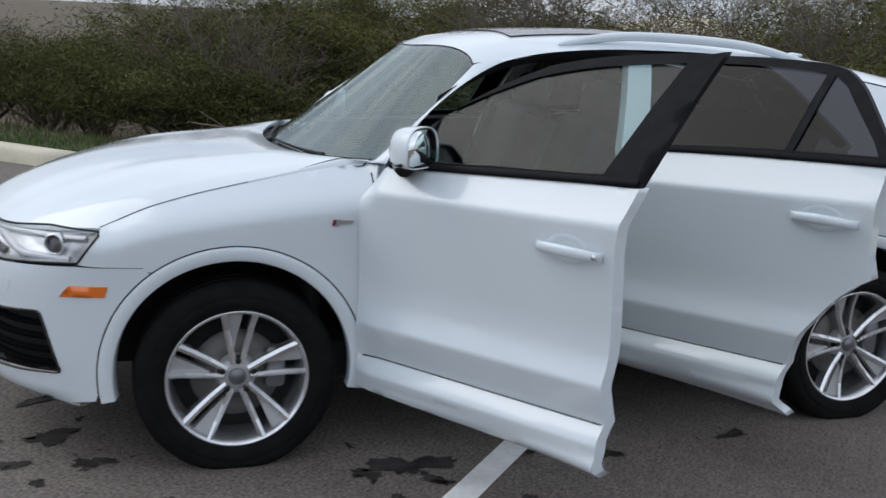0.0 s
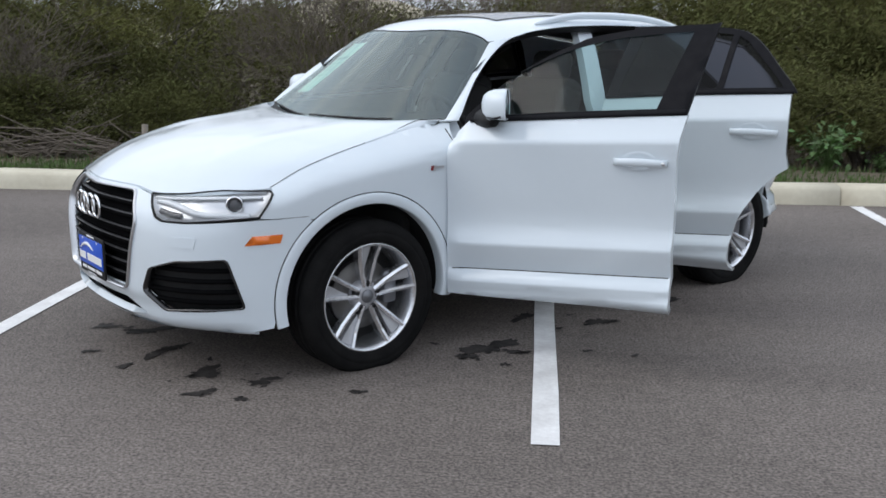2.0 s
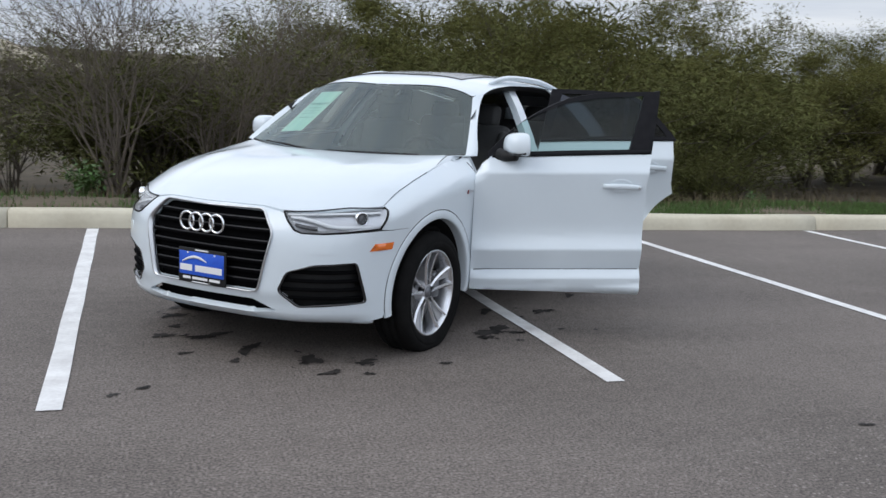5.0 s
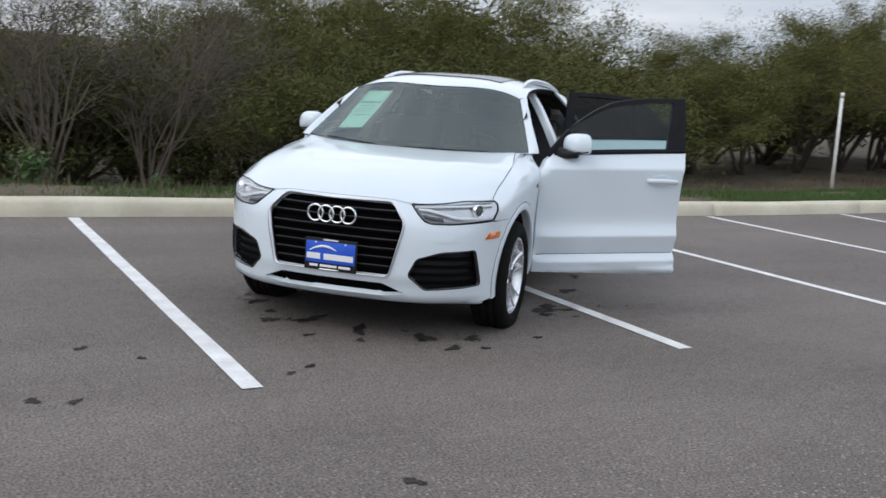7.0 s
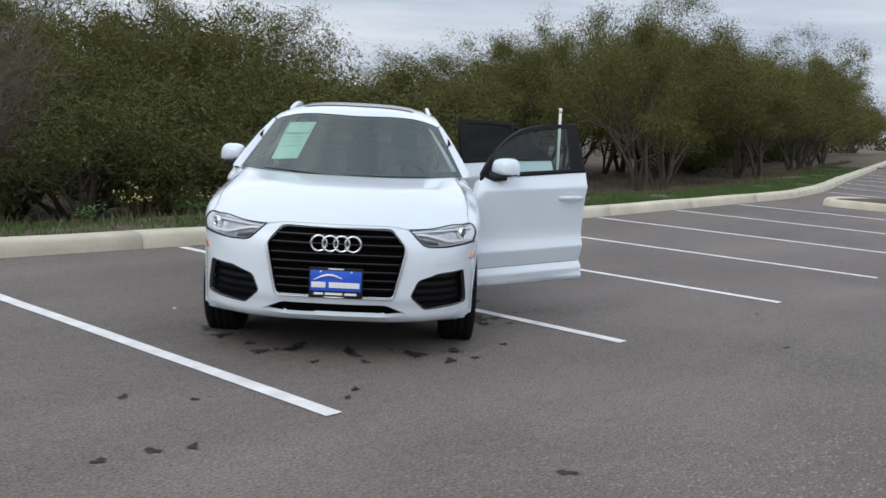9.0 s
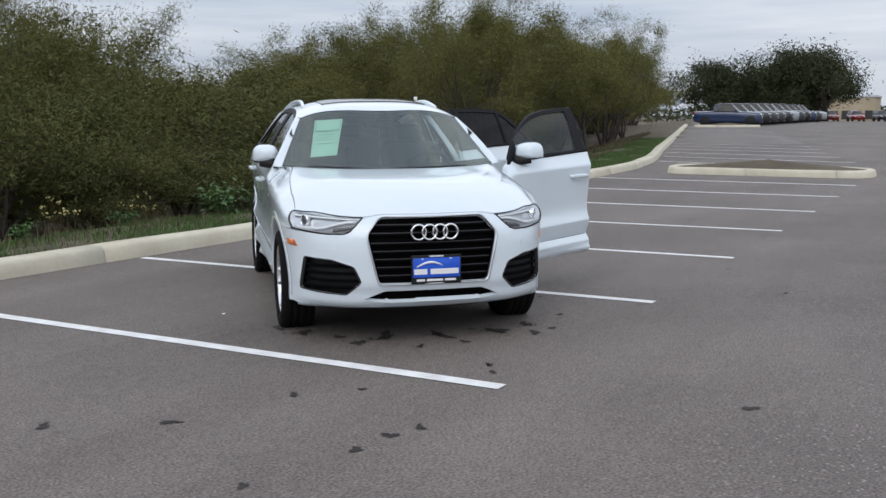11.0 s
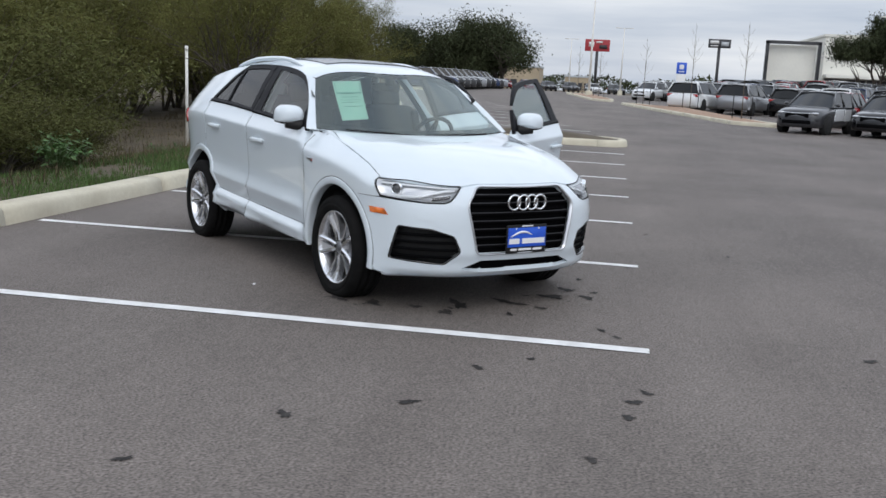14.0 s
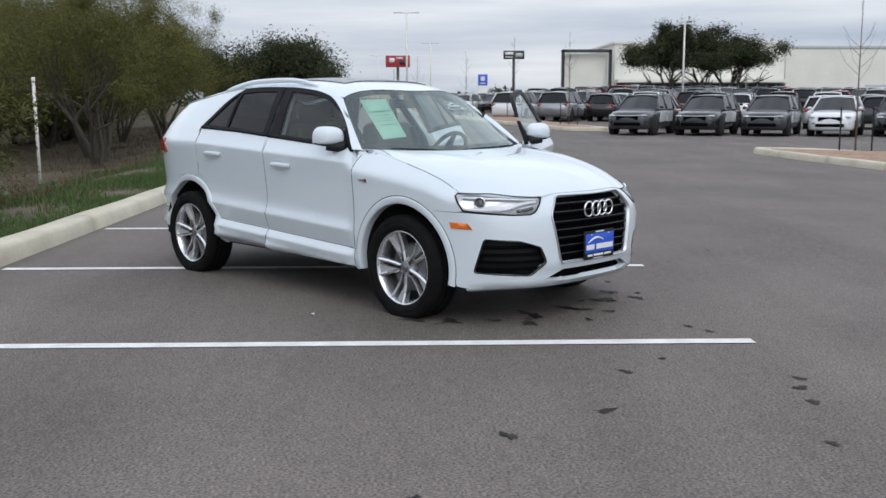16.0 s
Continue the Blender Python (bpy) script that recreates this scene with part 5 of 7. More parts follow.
        for k, o in ((1.005, -0.004), (1.0, 0.003), (0.990, 0.002), (0.984, -0.012)):
            q = np.array(shrink(lp, k) + shrink(lp, k)[:1])
            rows.append(place(q[:, 0], q[:, 1], o))
        grid("lamp_surround", rows, "black", hl)
        bm = bmesh.new()
        q = np.array(lp + lp[:1])
        tube(bm, place(q[:, 0], q[:, 1], 0.001).tolist(), 0.0038, 6, caps=False)
        part("lamp_seal", bm, "matte", hl)
        rows = []
        for k, o in ((0.985, -0.006), (0.94, -0.018), (0.84, -0.028), (0.4, -0.030), (0.0, -0.030)):
            q = np.array(shrink(lp, k) + shrink(lp, k)[:1])
            rows.append(place(q[:, 0], q[:, 1], o))
        grid("lamp_bowl", rows, "bowl", hl)
        # projector in a dark barrel, outboard
        pu, pz = ux(0.575), 0.775
        pc = place(np.array(s * pu), np.array(pz), -0.016)
        nrm = place(np.array(s * pu), np.array(pz), 0.5) - pc
        R = Vector(nrm).to_track_quat("Z", "Y").to_matrix().to_4x4()
        bm = bmesh.new()
        lathe(bm, [(0.036, -0.02), (0.036, 0.008), (0.031, 0.012), (0.028, 0.004), (0.027, -0.006)], 28, Matrix.Translation(pc) @ R)
        part("projector_ring", bm, "chrome", hl)
        bm = bmesh.new()
        lathe(bm, [(0.0, 0.012), (0.012, 0.010), (0.022, 0.004), (0.027, -0.004)], 28, Matrix.Translation(pc) @ R)
        part("projector_lens", bm, "lamp_in", hl)
        # light strip: along the top edge, dipping inboard
        def strip(name, pts, w, o, material):
            q = np.array([(s * (a if a < 3 else a), b) for a, b in pts])
            rows = [place(q[:, 0], q[:, 1] + dz, oo) for dz, oo in ((-w, o - 0.02), (-w, o), (w, o), (w, o - 0.02))]
            grid(name, rows if s < 0 else rows[::-1], material, hl)
        strip("light_strip", [(fu(0.47) + k * (ux(0.47) - fu(0.47)) / 10, 0.786 + 0.018 * k / 10) for k in range(11)], 0.005, -0.010, "drl")
        strip("light_strip", [(fu(0.49), 0.775), (fu(0.55), 0.772), (fu(0.62), 0.757), (fu(0.68), 0.738), (fu(0.72), 0.731), (ux(0.52), 0.733)], 0.008, -0.014, "drl")
        strip("lamp_grille", [(fu(0.52), 0.738), (fu(0.57), 0.729), (fu(0.63), 0.722)], 0.009, -0.018, "lamp_in")


def tail():
    """Tailgate and rear bumper, closed behind."""
    us = np.linspace(float(u_of_x(-3.36)), CU[-1], 24)
    for name, zs in (("rear_bumper", np.linspace(0.26, 0.66, 8)), ("tailgate", np.linspace(0.67, 1.08, 8))):
        rows = []
        for z in zs:
            l = skin(us, z + 0 * us, 0, 1)
            rows.append(np.concatenate([l, (l * np.array([1, -1, 1]))[::-1][1:]]))
        grid(name, rows[::-1], "paint", CAR)
    rows = []
    for t in np.linspace(0, 1, 6):
        row = []
        for v in np.linspace(1, -1, 17):
            a = skin(us, 1.08 + 0 * us)[0] * np.array([1, v, 1])
            a[0] = -3.46 + 0.12 * v * v
            b = np.array([-3.0, v * float(edge_y(-3.0)), float(roof_z(-3.0, v * float(edge_y(-3.0))))])
            row.append(a * (1 - t) + b * t)
        rows.append(row)
    grid("rear_window", rows[::-1], "dark_glass", CAR)


def wheel(x, side):
    """Tyre pressed flat on the ground, rim with five double spokes, centre cap, bolts and brake disc. Built facing +y."""
    top = empty("wheel", Matrix.Translation((x, side * 0.775, AXLE_Z)) @ (Matrix.Identity(4) if side > 0 else Matrix.Rotation(math.pi, 4, "Z")))
    top.parent = CAR
    if "tyre" not in WHEEL:
        build_wheel()
    rolled = radians({(0, 1): -1, (0, -1): 22}.get((round(x), side), 16))
    for name, me in WHEEL.items():
        for k in range(5 if name in ("spoke", "thin_spoke", "spoke_web", "wheel_bolt") else 1):
            o = new(name, me)
            o.parent = top
            o.matrix_basis = Matrix.Rotation(2 * math.pi * k / 5 + (rolled if name not in ("tyre", "caliper") else 0), 4, "Y")


AXLE_Z = 0.320
WHEEL = {}


def build_wheel():
    turn = Matrix.Rotation(radians(-90), 4, "X")  # z of the profile becomes +y

    def keep(name, bm, material, smooth=True):
        ob = part(name, bm, material, None, smooth=smooth)
        WHEEL[name] = ob.data
        bpy.data.objects.remove(ob)

    bm = bmesh.new()
    R = 0.344
    lathe(bm, [(0.238, 0.085), (0.244, 0.098), (0.254, 0.108), (0.275, 0.1165), (0.288, 0.1175), (0.290, 0.1155), (0.294, 0.1155), (0.296, 0.1165), (0.315, 0.112), (0.330, 0.103), (R - 0.005, 0.090), (R, 0.075),
               (R, 0.052), (R - 0.008, 0.050), (R - 0.008, 0.042), (R, 0.040), (R, 0.008), (R - 0.008, 0.006), (R - 0.008, -0.006), (R, -0.008), (R, -0.04),
               (R - 0.008, -0.042), (R - 0.008, -0.05), (R, -0.052), (R, -0.075), (R - 0.012, -0.095), (0.30, -0.112), (0.24, -0.10)], 96, turn)
    for v in bm.verts:
        sag = max(0.0, -v.co.z - 0.26) / 0.084
        if math.hypot(v.co.x, v.co.z) > 0.255 and sag > 0:
            v.co.y += math.copysign(0.010 * sag * (1 - 0.5 * sag), v.co.y) if abs(v.co.y) > 0.08 else 0
        v.co.z = max(v.co.z, -AXLE_Z)
    keep("tyre", bm, "rubber")
    bm = bmesh.new()
    lathe(bm, [(0.242, 0.090), (0.2445, 0.097), (0.242, 0.1005), (0.237, 0.099), (0.231, 0.092), (0.226, 0.080), (0.220, 0.06), (0.211, 0.0), (0.216, -0.08)], 80, turn)
    keep("rim", bm, "alloy")
    # a pair of bars from the hub to the rim
    def bar(bm, a0, a1, r0, r1, w0, w1, y0, y1, th, tilt):
        c0, c1 = np.array([math.cos(a0), math.sin(a0)]) * r0, np.array([math.cos(a1), math.sin(a1)]) * r1
        d = (c1 - c0) / np.linalg.norm(c1 - c0)
        nrm = np.array([-d[1], d[0]])
        rows = []
        for t in (0, 0.33, 0.66, 1):
            c = c0 * (1 - t) + c1 * t
            w = w0 * (1 - t) + w1 * t
            y = y0 * (1 - t) + y1 * t - 0.012 * math.sin(math.pi * t)
            sec = [(-w / 2, -th), (-w / 2, tilt[0]), (0, 0.004), (w / 2, tilt[1]), (w / 2, -th)]
            rows.append([bm.verts.new((c[0] + nrm[0] * o, y + h, c[1] + nrm[1] * o)) for o, h in sec])
        for a, b in zip(rows, rows[1:]):
            for j in range(4):
                bm.faces.new((a[j], b[j], b[j + 1], a[j + 1]))
        bmesh.ops.recalc_face_normals(bm, faces=bm.faces[:])

    q = radians(90)
    bm = bmesh.new()
    bar(bm, q - 0.30, q - 0.235, 0.045, 0.2375, 0.022, 0.021, 0.066, 0.094, 0.045, (-0.004, 0.002))
    keep("spoke", bm, "alloy", smooth=False)
    bm = bmesh.new()
    bar(bm, q + 0.30, q + 0.225, 0.045, 0.2375, 0.020, 0.023, 0.066, 0.094, 0.045, (0.002, -0.004))
    keep("thin_spoke", bm, "alloy", smooth=False)
    # painted web filling a wedge beside the first bar, widest at the rim
    bm = bmesh.new()
    edge = [(0.2370, q - 0.20), (0.2370, q - 0.12), (0.2370, q - 0.04), (0.2330, q + 0.045), (0.195, q + 0.030), (0.14, q - 0.04), (0.085, q - 0.16), (0.08, q - 0.24), (0.15, q - 0.215)]
    prism(bm, [(r * math.cos(a), r * math.sin(a)) for r, a in edge], 0.030, 0.0, lambda a, b, h: (a, 0.050 + 0.160 * (math.hypot(a, b) - 0.05) - 0.010 * math.sin(math.pi * min(1, (math.hypot(a, b) - 0.05) / 0.187)) - h, b))
    bmesh.ops.recalc_face_normals(bm, faces=bm.faces[:])
    keep("spoke_web", bm, "alloyweb", smooth=False)
    bm = bmesh.new()
    lathe(bm, [(0.0, 0.074), (0.022, 0.0735), (0.0235, 0.071), (0.027, 0.0715), (0.030, 0.068), (0.031, 0.05)], 36, turn)
    keep("hub_cap", bm, "alloygrey")
    bm = bmesh.new()
    lathe(bm, [(0.030, 0.064), (0.046, 0.061), (0.058, 0.054), (0.068, 0.040), (0.074, 0.012)], 40, turn)
    keep("hub", bm, "alloyweb")
    bm = bmesh.new()
    lathe(bm, [(0.0, 0.062), (0.008, 0.062), (0.0125, 0.059), (0.0135, 0.052), (0.0135, 0.03)], 12, Matrix.Translation((0.056 * math.cos(q + 0.03), 0.008, 0.056 * math.sin(q + 0.03))) @ turn)
    keep("wheel_bolt", bm, "matte")
    bm = bmesh.new()
    lathe(bm, [(0.06, 0.02), (0.155, 0.02), (0.157, 0.012), (0.157, -0.01), (0.06, -0.01)], 48, turn)
    keep("brake_disc", bm, "disc")
    bm = bmesh.new()
    box(bm, (0.07, 0.06, 0.15), (-0.135, 0.02, 0.02), bevel=0.015)
    keep("caliper", bm, "alloygrey")
    bm = bmesh.new()
    lathe(bm, [(0.0, -0.02), (0.211, -0.02), (0.216, -0.09)], 32, turn)
    keep("wheel_backing", bm, "under")


for s in (1, -1):
    wing_set(s)
    quarter(s)
    sill(s)
    a_pillar(s)
    wheel(-0.026, s)
    wheel(-2.612, s)
door(1, False, 60.5)
door(1, True, 62.5)
door(-1, False, 0)
door(-1, True, 0)
roof_panel()
roof_parts()
windscreen()
nose(bonnet())
tail()


# ---- seams, cabin and small fittings of the car ----
def seam(pts, r=0.0016):
    bm = bmesh.new()
    tube(bm, [tuple(p) for p in pts], r, 6)
    part("seam", bm, "under", CAR)


def badge(side):
    """Small bright badge with a red corner behind the front wheel."""
    bm = bmesh.new()
    for x0, x1, z0, z1 in ((-0.342, -0.395, 0.868, 0.880), (-0.336, -0.350, 0.860, 0.884)):
        prism(bm, [(x0, z0), (x1, z0), (x1 - 0.004, z1), (x0 - 0.004, z1)], 0.001, 0.006, lambda a, b, h: tuple(flank(a, b, h, side)))
    bmesh.ops.recalc_face_normals(bm, faces=bm.faces[:])
    b = part("badge", bm, "satin", CAR, smooth=False)
    bm = bmesh.new()
    prism(bm, [(-0.325, 0.862), (-0.336, 0.862), (-0.340, 0.882), (-0.329, 0.882)], 0.001, 0.006, lambda a, b, h: tuple(flank(a, b, h, side)))
    bmesh.ops.recalc_face_normals(bm, faces=bm.faces[:])
    part("badge_corner", bm, "red", b, "red badge corner", smooth=False)


for s in (1, -1):
    seam([bonnet_edge(x) * np.array([1, s, 1]) + np.array([0, 0, 0.0005]) for x in np.linspace(BONNET_REAR, 0.43, 40)], 0.0013)
    seam([flank(x, 0.717, -0.001, s) for x in np.linspace(0.285, 0.485, 10)])
    seam([flank(-0.477, z, -0.002, s) for z in np.linspace(0.27, 1.03, 24)], 0.0035)
    seam([flank(x, z, 0.0, s) for x, z in arc(AX_F, HUB, R_F + FLARE - 0.002, -8, 172, 40)], 0.002)
    badge(s)
seam([flank(-1.4935, z, -0.003, -1) for z in np.linspace(0.285, 1.12, 40)], 0.0035)
seam([flank(x, z, -0.003, -1) for x, z in RD_ARC[8:] + [(-2.436, 0.90), (-2.446, 1.15)]], 0.003)


def cowl():
    """Black panel with the wiper wells, between bonnet and windscreen."""
    rows = []
    for k in range(5):
        t = k / 4
        row = []
        for v in np.linspace(1, -1, 31):
            a = np.array([-0.215 - 0.215 * abs(v) ** 2.2, v * 0.775, 1.030 + 0.020 * v ** 4])
            y = v * 0.79
            b = np.array([float(screen_x(y, 1.072 - 0.04 * (1 - v * v))), y, 1.076 - 0.038 * (1 - v * v)])
            p = a * (1 - t) + b * t
            p[2] -= 0.012 * math.sin(math.pi * t)
            row.append(p)
        rows.append(row)
    grid("cowl", rows[::-1], "matte", CAR)
    for y0, y1 in ((0.55, -0.05), (-0.10, -0.62)):
        bm = bmesh.new()
        pts = []
        for t in np.linspace(0, 1, 8):
            y = y0 + (y1 - y0) * t
            z = 1.036 + 0.036 * (y / 0.8) ** 2 + 0.012 * math.sin(math.pi * t * 0.7)
            pts.append((float(screen_x(y, z)) + 0.016, y, z + 0.005))
        tube(bm, pts, [0.009, 0.008, 0.007, 0.006, 0.006, 0.005, 0.005, 0.004], 6)
        tube(bm, [(pts[0][0] + 0.05, y0 + 0.02, pts[0][2] - 0.02), pts[0], pts[1]], [0.012, 0.010, 0.008], 6)
        part("wiper", bm, "matte", CAR)


def cushion(name, size, at, rot, material, parent, bevel):
    bm = bmesh.new()
    box(bm, size, (0, 0, 0), bevel=bevel, segs=4)
    m = Matrix.Translation(at) @ Matrix.Rotation(radians(rot), 4, "Y")
    bmesh.ops.transform(bm, matrix=m, verts=bm.verts)
    return part(name, bm, material, parent)


def seat(y, w=0.50, x=-1.12):
    base = cushion("seat", (0.52, w, 0.15), (x, y, 0.62), -8, "leather", CAR, 0.05)
    cushion("backrest", (0.14, w - 0.02, 0.62), (x - 0.33, y, 0.93), -20, "leather", base, 0.06)
    cushion("headrest", (0.10, 0.26, 0.17), (x - 0.455, y, 1.285), -14, "leather", base, 0.045)
    for e in (-1, 1):
        cushion("side_bolster", (0.16, 0.07, 0.52), (x - 0.30, y + e * (w / 2 - 0.03), 0.93), -20, "leather", base, 0.03)


def cabin():
    seat(0.37)
    seat(-0.37)
    b = cushion("rear_bench", (0.50, 1.25, 0.16), (-2.02, 0, 0.64), -6, "leather", CAR, 0.05)
    cushion("bench_back", (0.14, 1.25, 0.62), (-2.36, 0, 0.96), -22, "leather", b, 0.05)
    for y in (0.42, 0, -0.42):
        cushion("headrest", (0.09, 0.24, 0.14), (-2.47, y, 1.30), -14, "leather", b, 0.04)
    # floor pan and bulkhead
    bm = bmesh.new()
    box(bm, (2.9, 1.50, 0.14), (-1.75, 0, 0.33), bevel=0.02)
    box(bm, (0.05, 1.50, 0.62), (-0.30, 0, 0.66))
    box(bm, (0.7, 0.96, 0.20), (0.05, 0, 0.40))
    box(bm, (0.7, 0.70, 0.26), (0.40, 0, 0.42))
    box(bm, (0.75, 1.0, 0.45), (-2.85, 0, 0.55))
    part("floor_pan", bm, "under", CAR)
    # dashboard: a rounded shelf under the windscreen
    rows = []
    for v in np.linspace(0.70, -0.70, 21):
        hump = 0.035 * math.exp(-((v - 0.37) / 0.2) ** 2)
        rows.append([(-0.36 - 0.15 * v * v, v, 1.015), (-0.50 - 0.1 * v * v, v, 1.03 + hump * 0.5), (-0.66, v, 1.02 + hump), (-0.73, v, 0.98 + hump), (-0.74, v, 0.90), (-0.66, v, 0.78), (-0.60, v, 0.55)])
    grid("dashboard", rows, "dash", CAR)
    bm = bmesh.new()
    box(bm, (0.55, 0.24, 0.28), (-0.95, 0, 0.56), bevel=0.03)
    part("centre_console", bm, "dash", CAR)
    # steering wheel
    m = Matrix.Translation((-0.83, 0.37, 0.99)) @ Matrix.Rotation(radians(-62), 4, "Y")
    bm = bmesh.new()
    hoop = [m @ Vector((0.185 * math.cos(a), 0.185 * math.sin(a), 0)) for a in np.linspace(0, 2 * math.pi, 33)]
    tube(bm, hoop, 0.016, 8, caps=False)
    for a in (0, math.pi / 2 * 0.95, -math.pi / 2 * 0.95, math.pi):
        tube(bm, [m @ Vector((0.05 * math.cos(a + math.pi), 0.05 * math.sin(a + math.pi), 0.02)), m @ Vector((0.18 * math.cos(a + math.pi), 0.18 * math.sin(a + math.pi), 0))], [0.03, 0.014], 6)
    part("steering_wheel", bm, "dash", CAR)
    # headlining
    rows = [[(x, y, float(roof_z(x, y)) - 0.035) for y in np.linspace(-0.56, 0.56, 13)] for x in np.linspace(-0.95, -2.9, 12)]
    grid("headlining", rows[::-1], "lining", CAR)
    # body pillars between the doors, and the frames of the door openings
    for s in (1, -1):
        lp = [(-1.44, 0.40), (-1.60, 0.40), (-1.56, 0.8), (-1.57, 1.12), (-1.69, 1.49), (-1.59, 1.49), (-1.46, 1.12), (-1.45, 0.8)]
        panel("b_pillar", lp, lambda a, b: flank(a, b, -0.075, s), "paint", CAR, step=0.05, lip=0.05, flip=s > 0, inward=(0, -s, 0))
        rows = []
        for x in np.linspace(-0.74, -2.47, 40):
            z = float(TOP(x))
            a, b = flank(x, z - 0.004, -0.010, s), flank(x, z - 0.03, -0.055, s)
            rows.append([a, b, b + np.array([0, -s * 0.04, 0.0])])
        grid("opening_frame", rows if s < 0 else rows[::-1], "matte", CAR)
        lp = [(-0.485, 0.42), (-0.56, 0.42), (-0.58, 0.9), (-0.56, 1.06), (-0.485, 1.04)]
        panel("hinge_pillar", lp, lambda a, b: flank(a, b, -0.07, s), "paint", CAR, step=0.05, lip=0.05, flip=s > 0, inward=(0, -s, 0))
        # bright sill step with a dark scuff plate
        rows = [[flank(x, 0.40 + 0.045 * max(0, -0.45 - x), o, s) for x in np.linspace(-0.5, -2.05, 12)] for o in (-0.07, -0.16)]
        grid("sill_top", rows if s < 0 else rows[::-1], "paint", CAR)


def papers():
    """Large price sheet behind the windscreen, with bars of print."""
    def on_glass(a, b, d):
        return np.stack([screen_x(a, b) - 0.006 - d, a, b - 0.004 - d], -1)
    sheet_ = [(-0.508, 1.405), (-0.300, 1.416), (-0.398, 1.150), (-0.590, 1.134)]
    p = panel("price_sheet", sheet_, lambda a, b: on_glass(a, b, 0.0), "paper", CAR, step=0.08, lip=0, label="mint green price sheet behind the windscreen")
    def at(u, v):
        (ax, az), (bx, bz), (cx, cz), (dx, dz) = sheet_
        return ((ax * (1 - u) + bx * u) * (1 - v) + (dx * (1 - u) + cx * u) * v, (az * (1 - u) + bz * u) * (1 - v) + (dz * (1 - u) + cz * u) * v)
    for v0, v1, u0, u1 in ((0.30, 0.345, 0.06, 0.94), (0.42, 0.435, 0.2, 0.8), (0.50, 0.51, 0.12, 0.85), (0.56, 0.57, 0.12, 0.8), (0.66, 0.675, 0.2, 0.9), (0.06, 0.34, 0.05, 0.075), (0.06, 0.34, 0.925, 0.95)):
        panel("print_bar", [at(u0, v0), at(u1, v0), at(u1, v1), at(u0, v1)], lambda a, b: on_glass(a, b, -0.0025), "ink", p, step=0.1, lip=0)


cowl()
cabin()
papers()

# ---- verge: grass, weeds, brush, posts ----
def blades(name, count, area, height, material, label, seed, lean=0.5, width=0.006):
    """Many thin blades over a stretch of the verge, as one object."""
    g = np.random.default_rng(seed)
    x0, x1, d0, d1 = area
    x, d = g.uniform(x0, x1, count), d0 + (d1 - d0) * g.uniform(0, 1, count) ** 1.4
    clump = np.sin(x * 2.1 + 1.3 * np.sin(d * 3)) + np.sin(x * 0.83 + d * 2.2)
    keep = g.uniform(-1.9, 1.3, count) < clump
    x, d = x[keep], d[keep]
    n = len(x)
    y = kerb_y(x) + d
    z = np.maximum(verge_z(x, y), -9) - 0.01
    h = height * g.uniform(0.4, 1.5, n)
    a = g.uniform(0, 2 * math.pi, n)
    ox, oy = np.cos(a) * h * lean * g.uniform(0, 1, n), np.sin(a) * h * lean * g.uniform(0, 1, n)
    w = width * g.uniform(0.7, 1.6, n)
    v = np.stack([np.stack([x - w * np.sin(a), y + w * np.cos(a), z], 1), np.stack([x + w * np.sin(a), y - w * np.cos(a), z], 1), np.stack([x + ox, y + oy, z + h], 1)], 1).reshape(-1, 3)
    ob = mesh(name, v.tolist(), [(3 * k, 3 * k + 1, 3 * k + 2) for k in range(n)], material, smooth=False)
    return tagged(ob, label, "grass", kind="stuff")


blades("grass", 110000, (0.5, 36, 0.30, 3.2), 0.06, "grass", "short green grass along the kerb", 1)
blades("grass", 30000, (-20, 0.5, 0.30, 1.6), 0.06, "grass", "sparse green grass along the kerb", 2)
blades("grass", 90000, (3, 22, 0.30, 3.4), 0.065, "grass", "dense green grass behind the kerb", 7)
blades("dry_grass", 30000, (3, 46, 1.6, 9.0), 0.16, "drygrass", "dry brown grass under the mesquites", 3, 0.9)
blades("dry_grass", 26000, (-34, -12.5, 1.2, 26.0), 0.22, "drygrass", "dry brown grass on the open slope beside the thicket", 6, 0.9, 0.012)
blades("dry_grass", 9000, (-20, 6, 0.8, 4.5), 0.12, "drygrass", "dry grass and litter under the thicket", 4, 0.9)


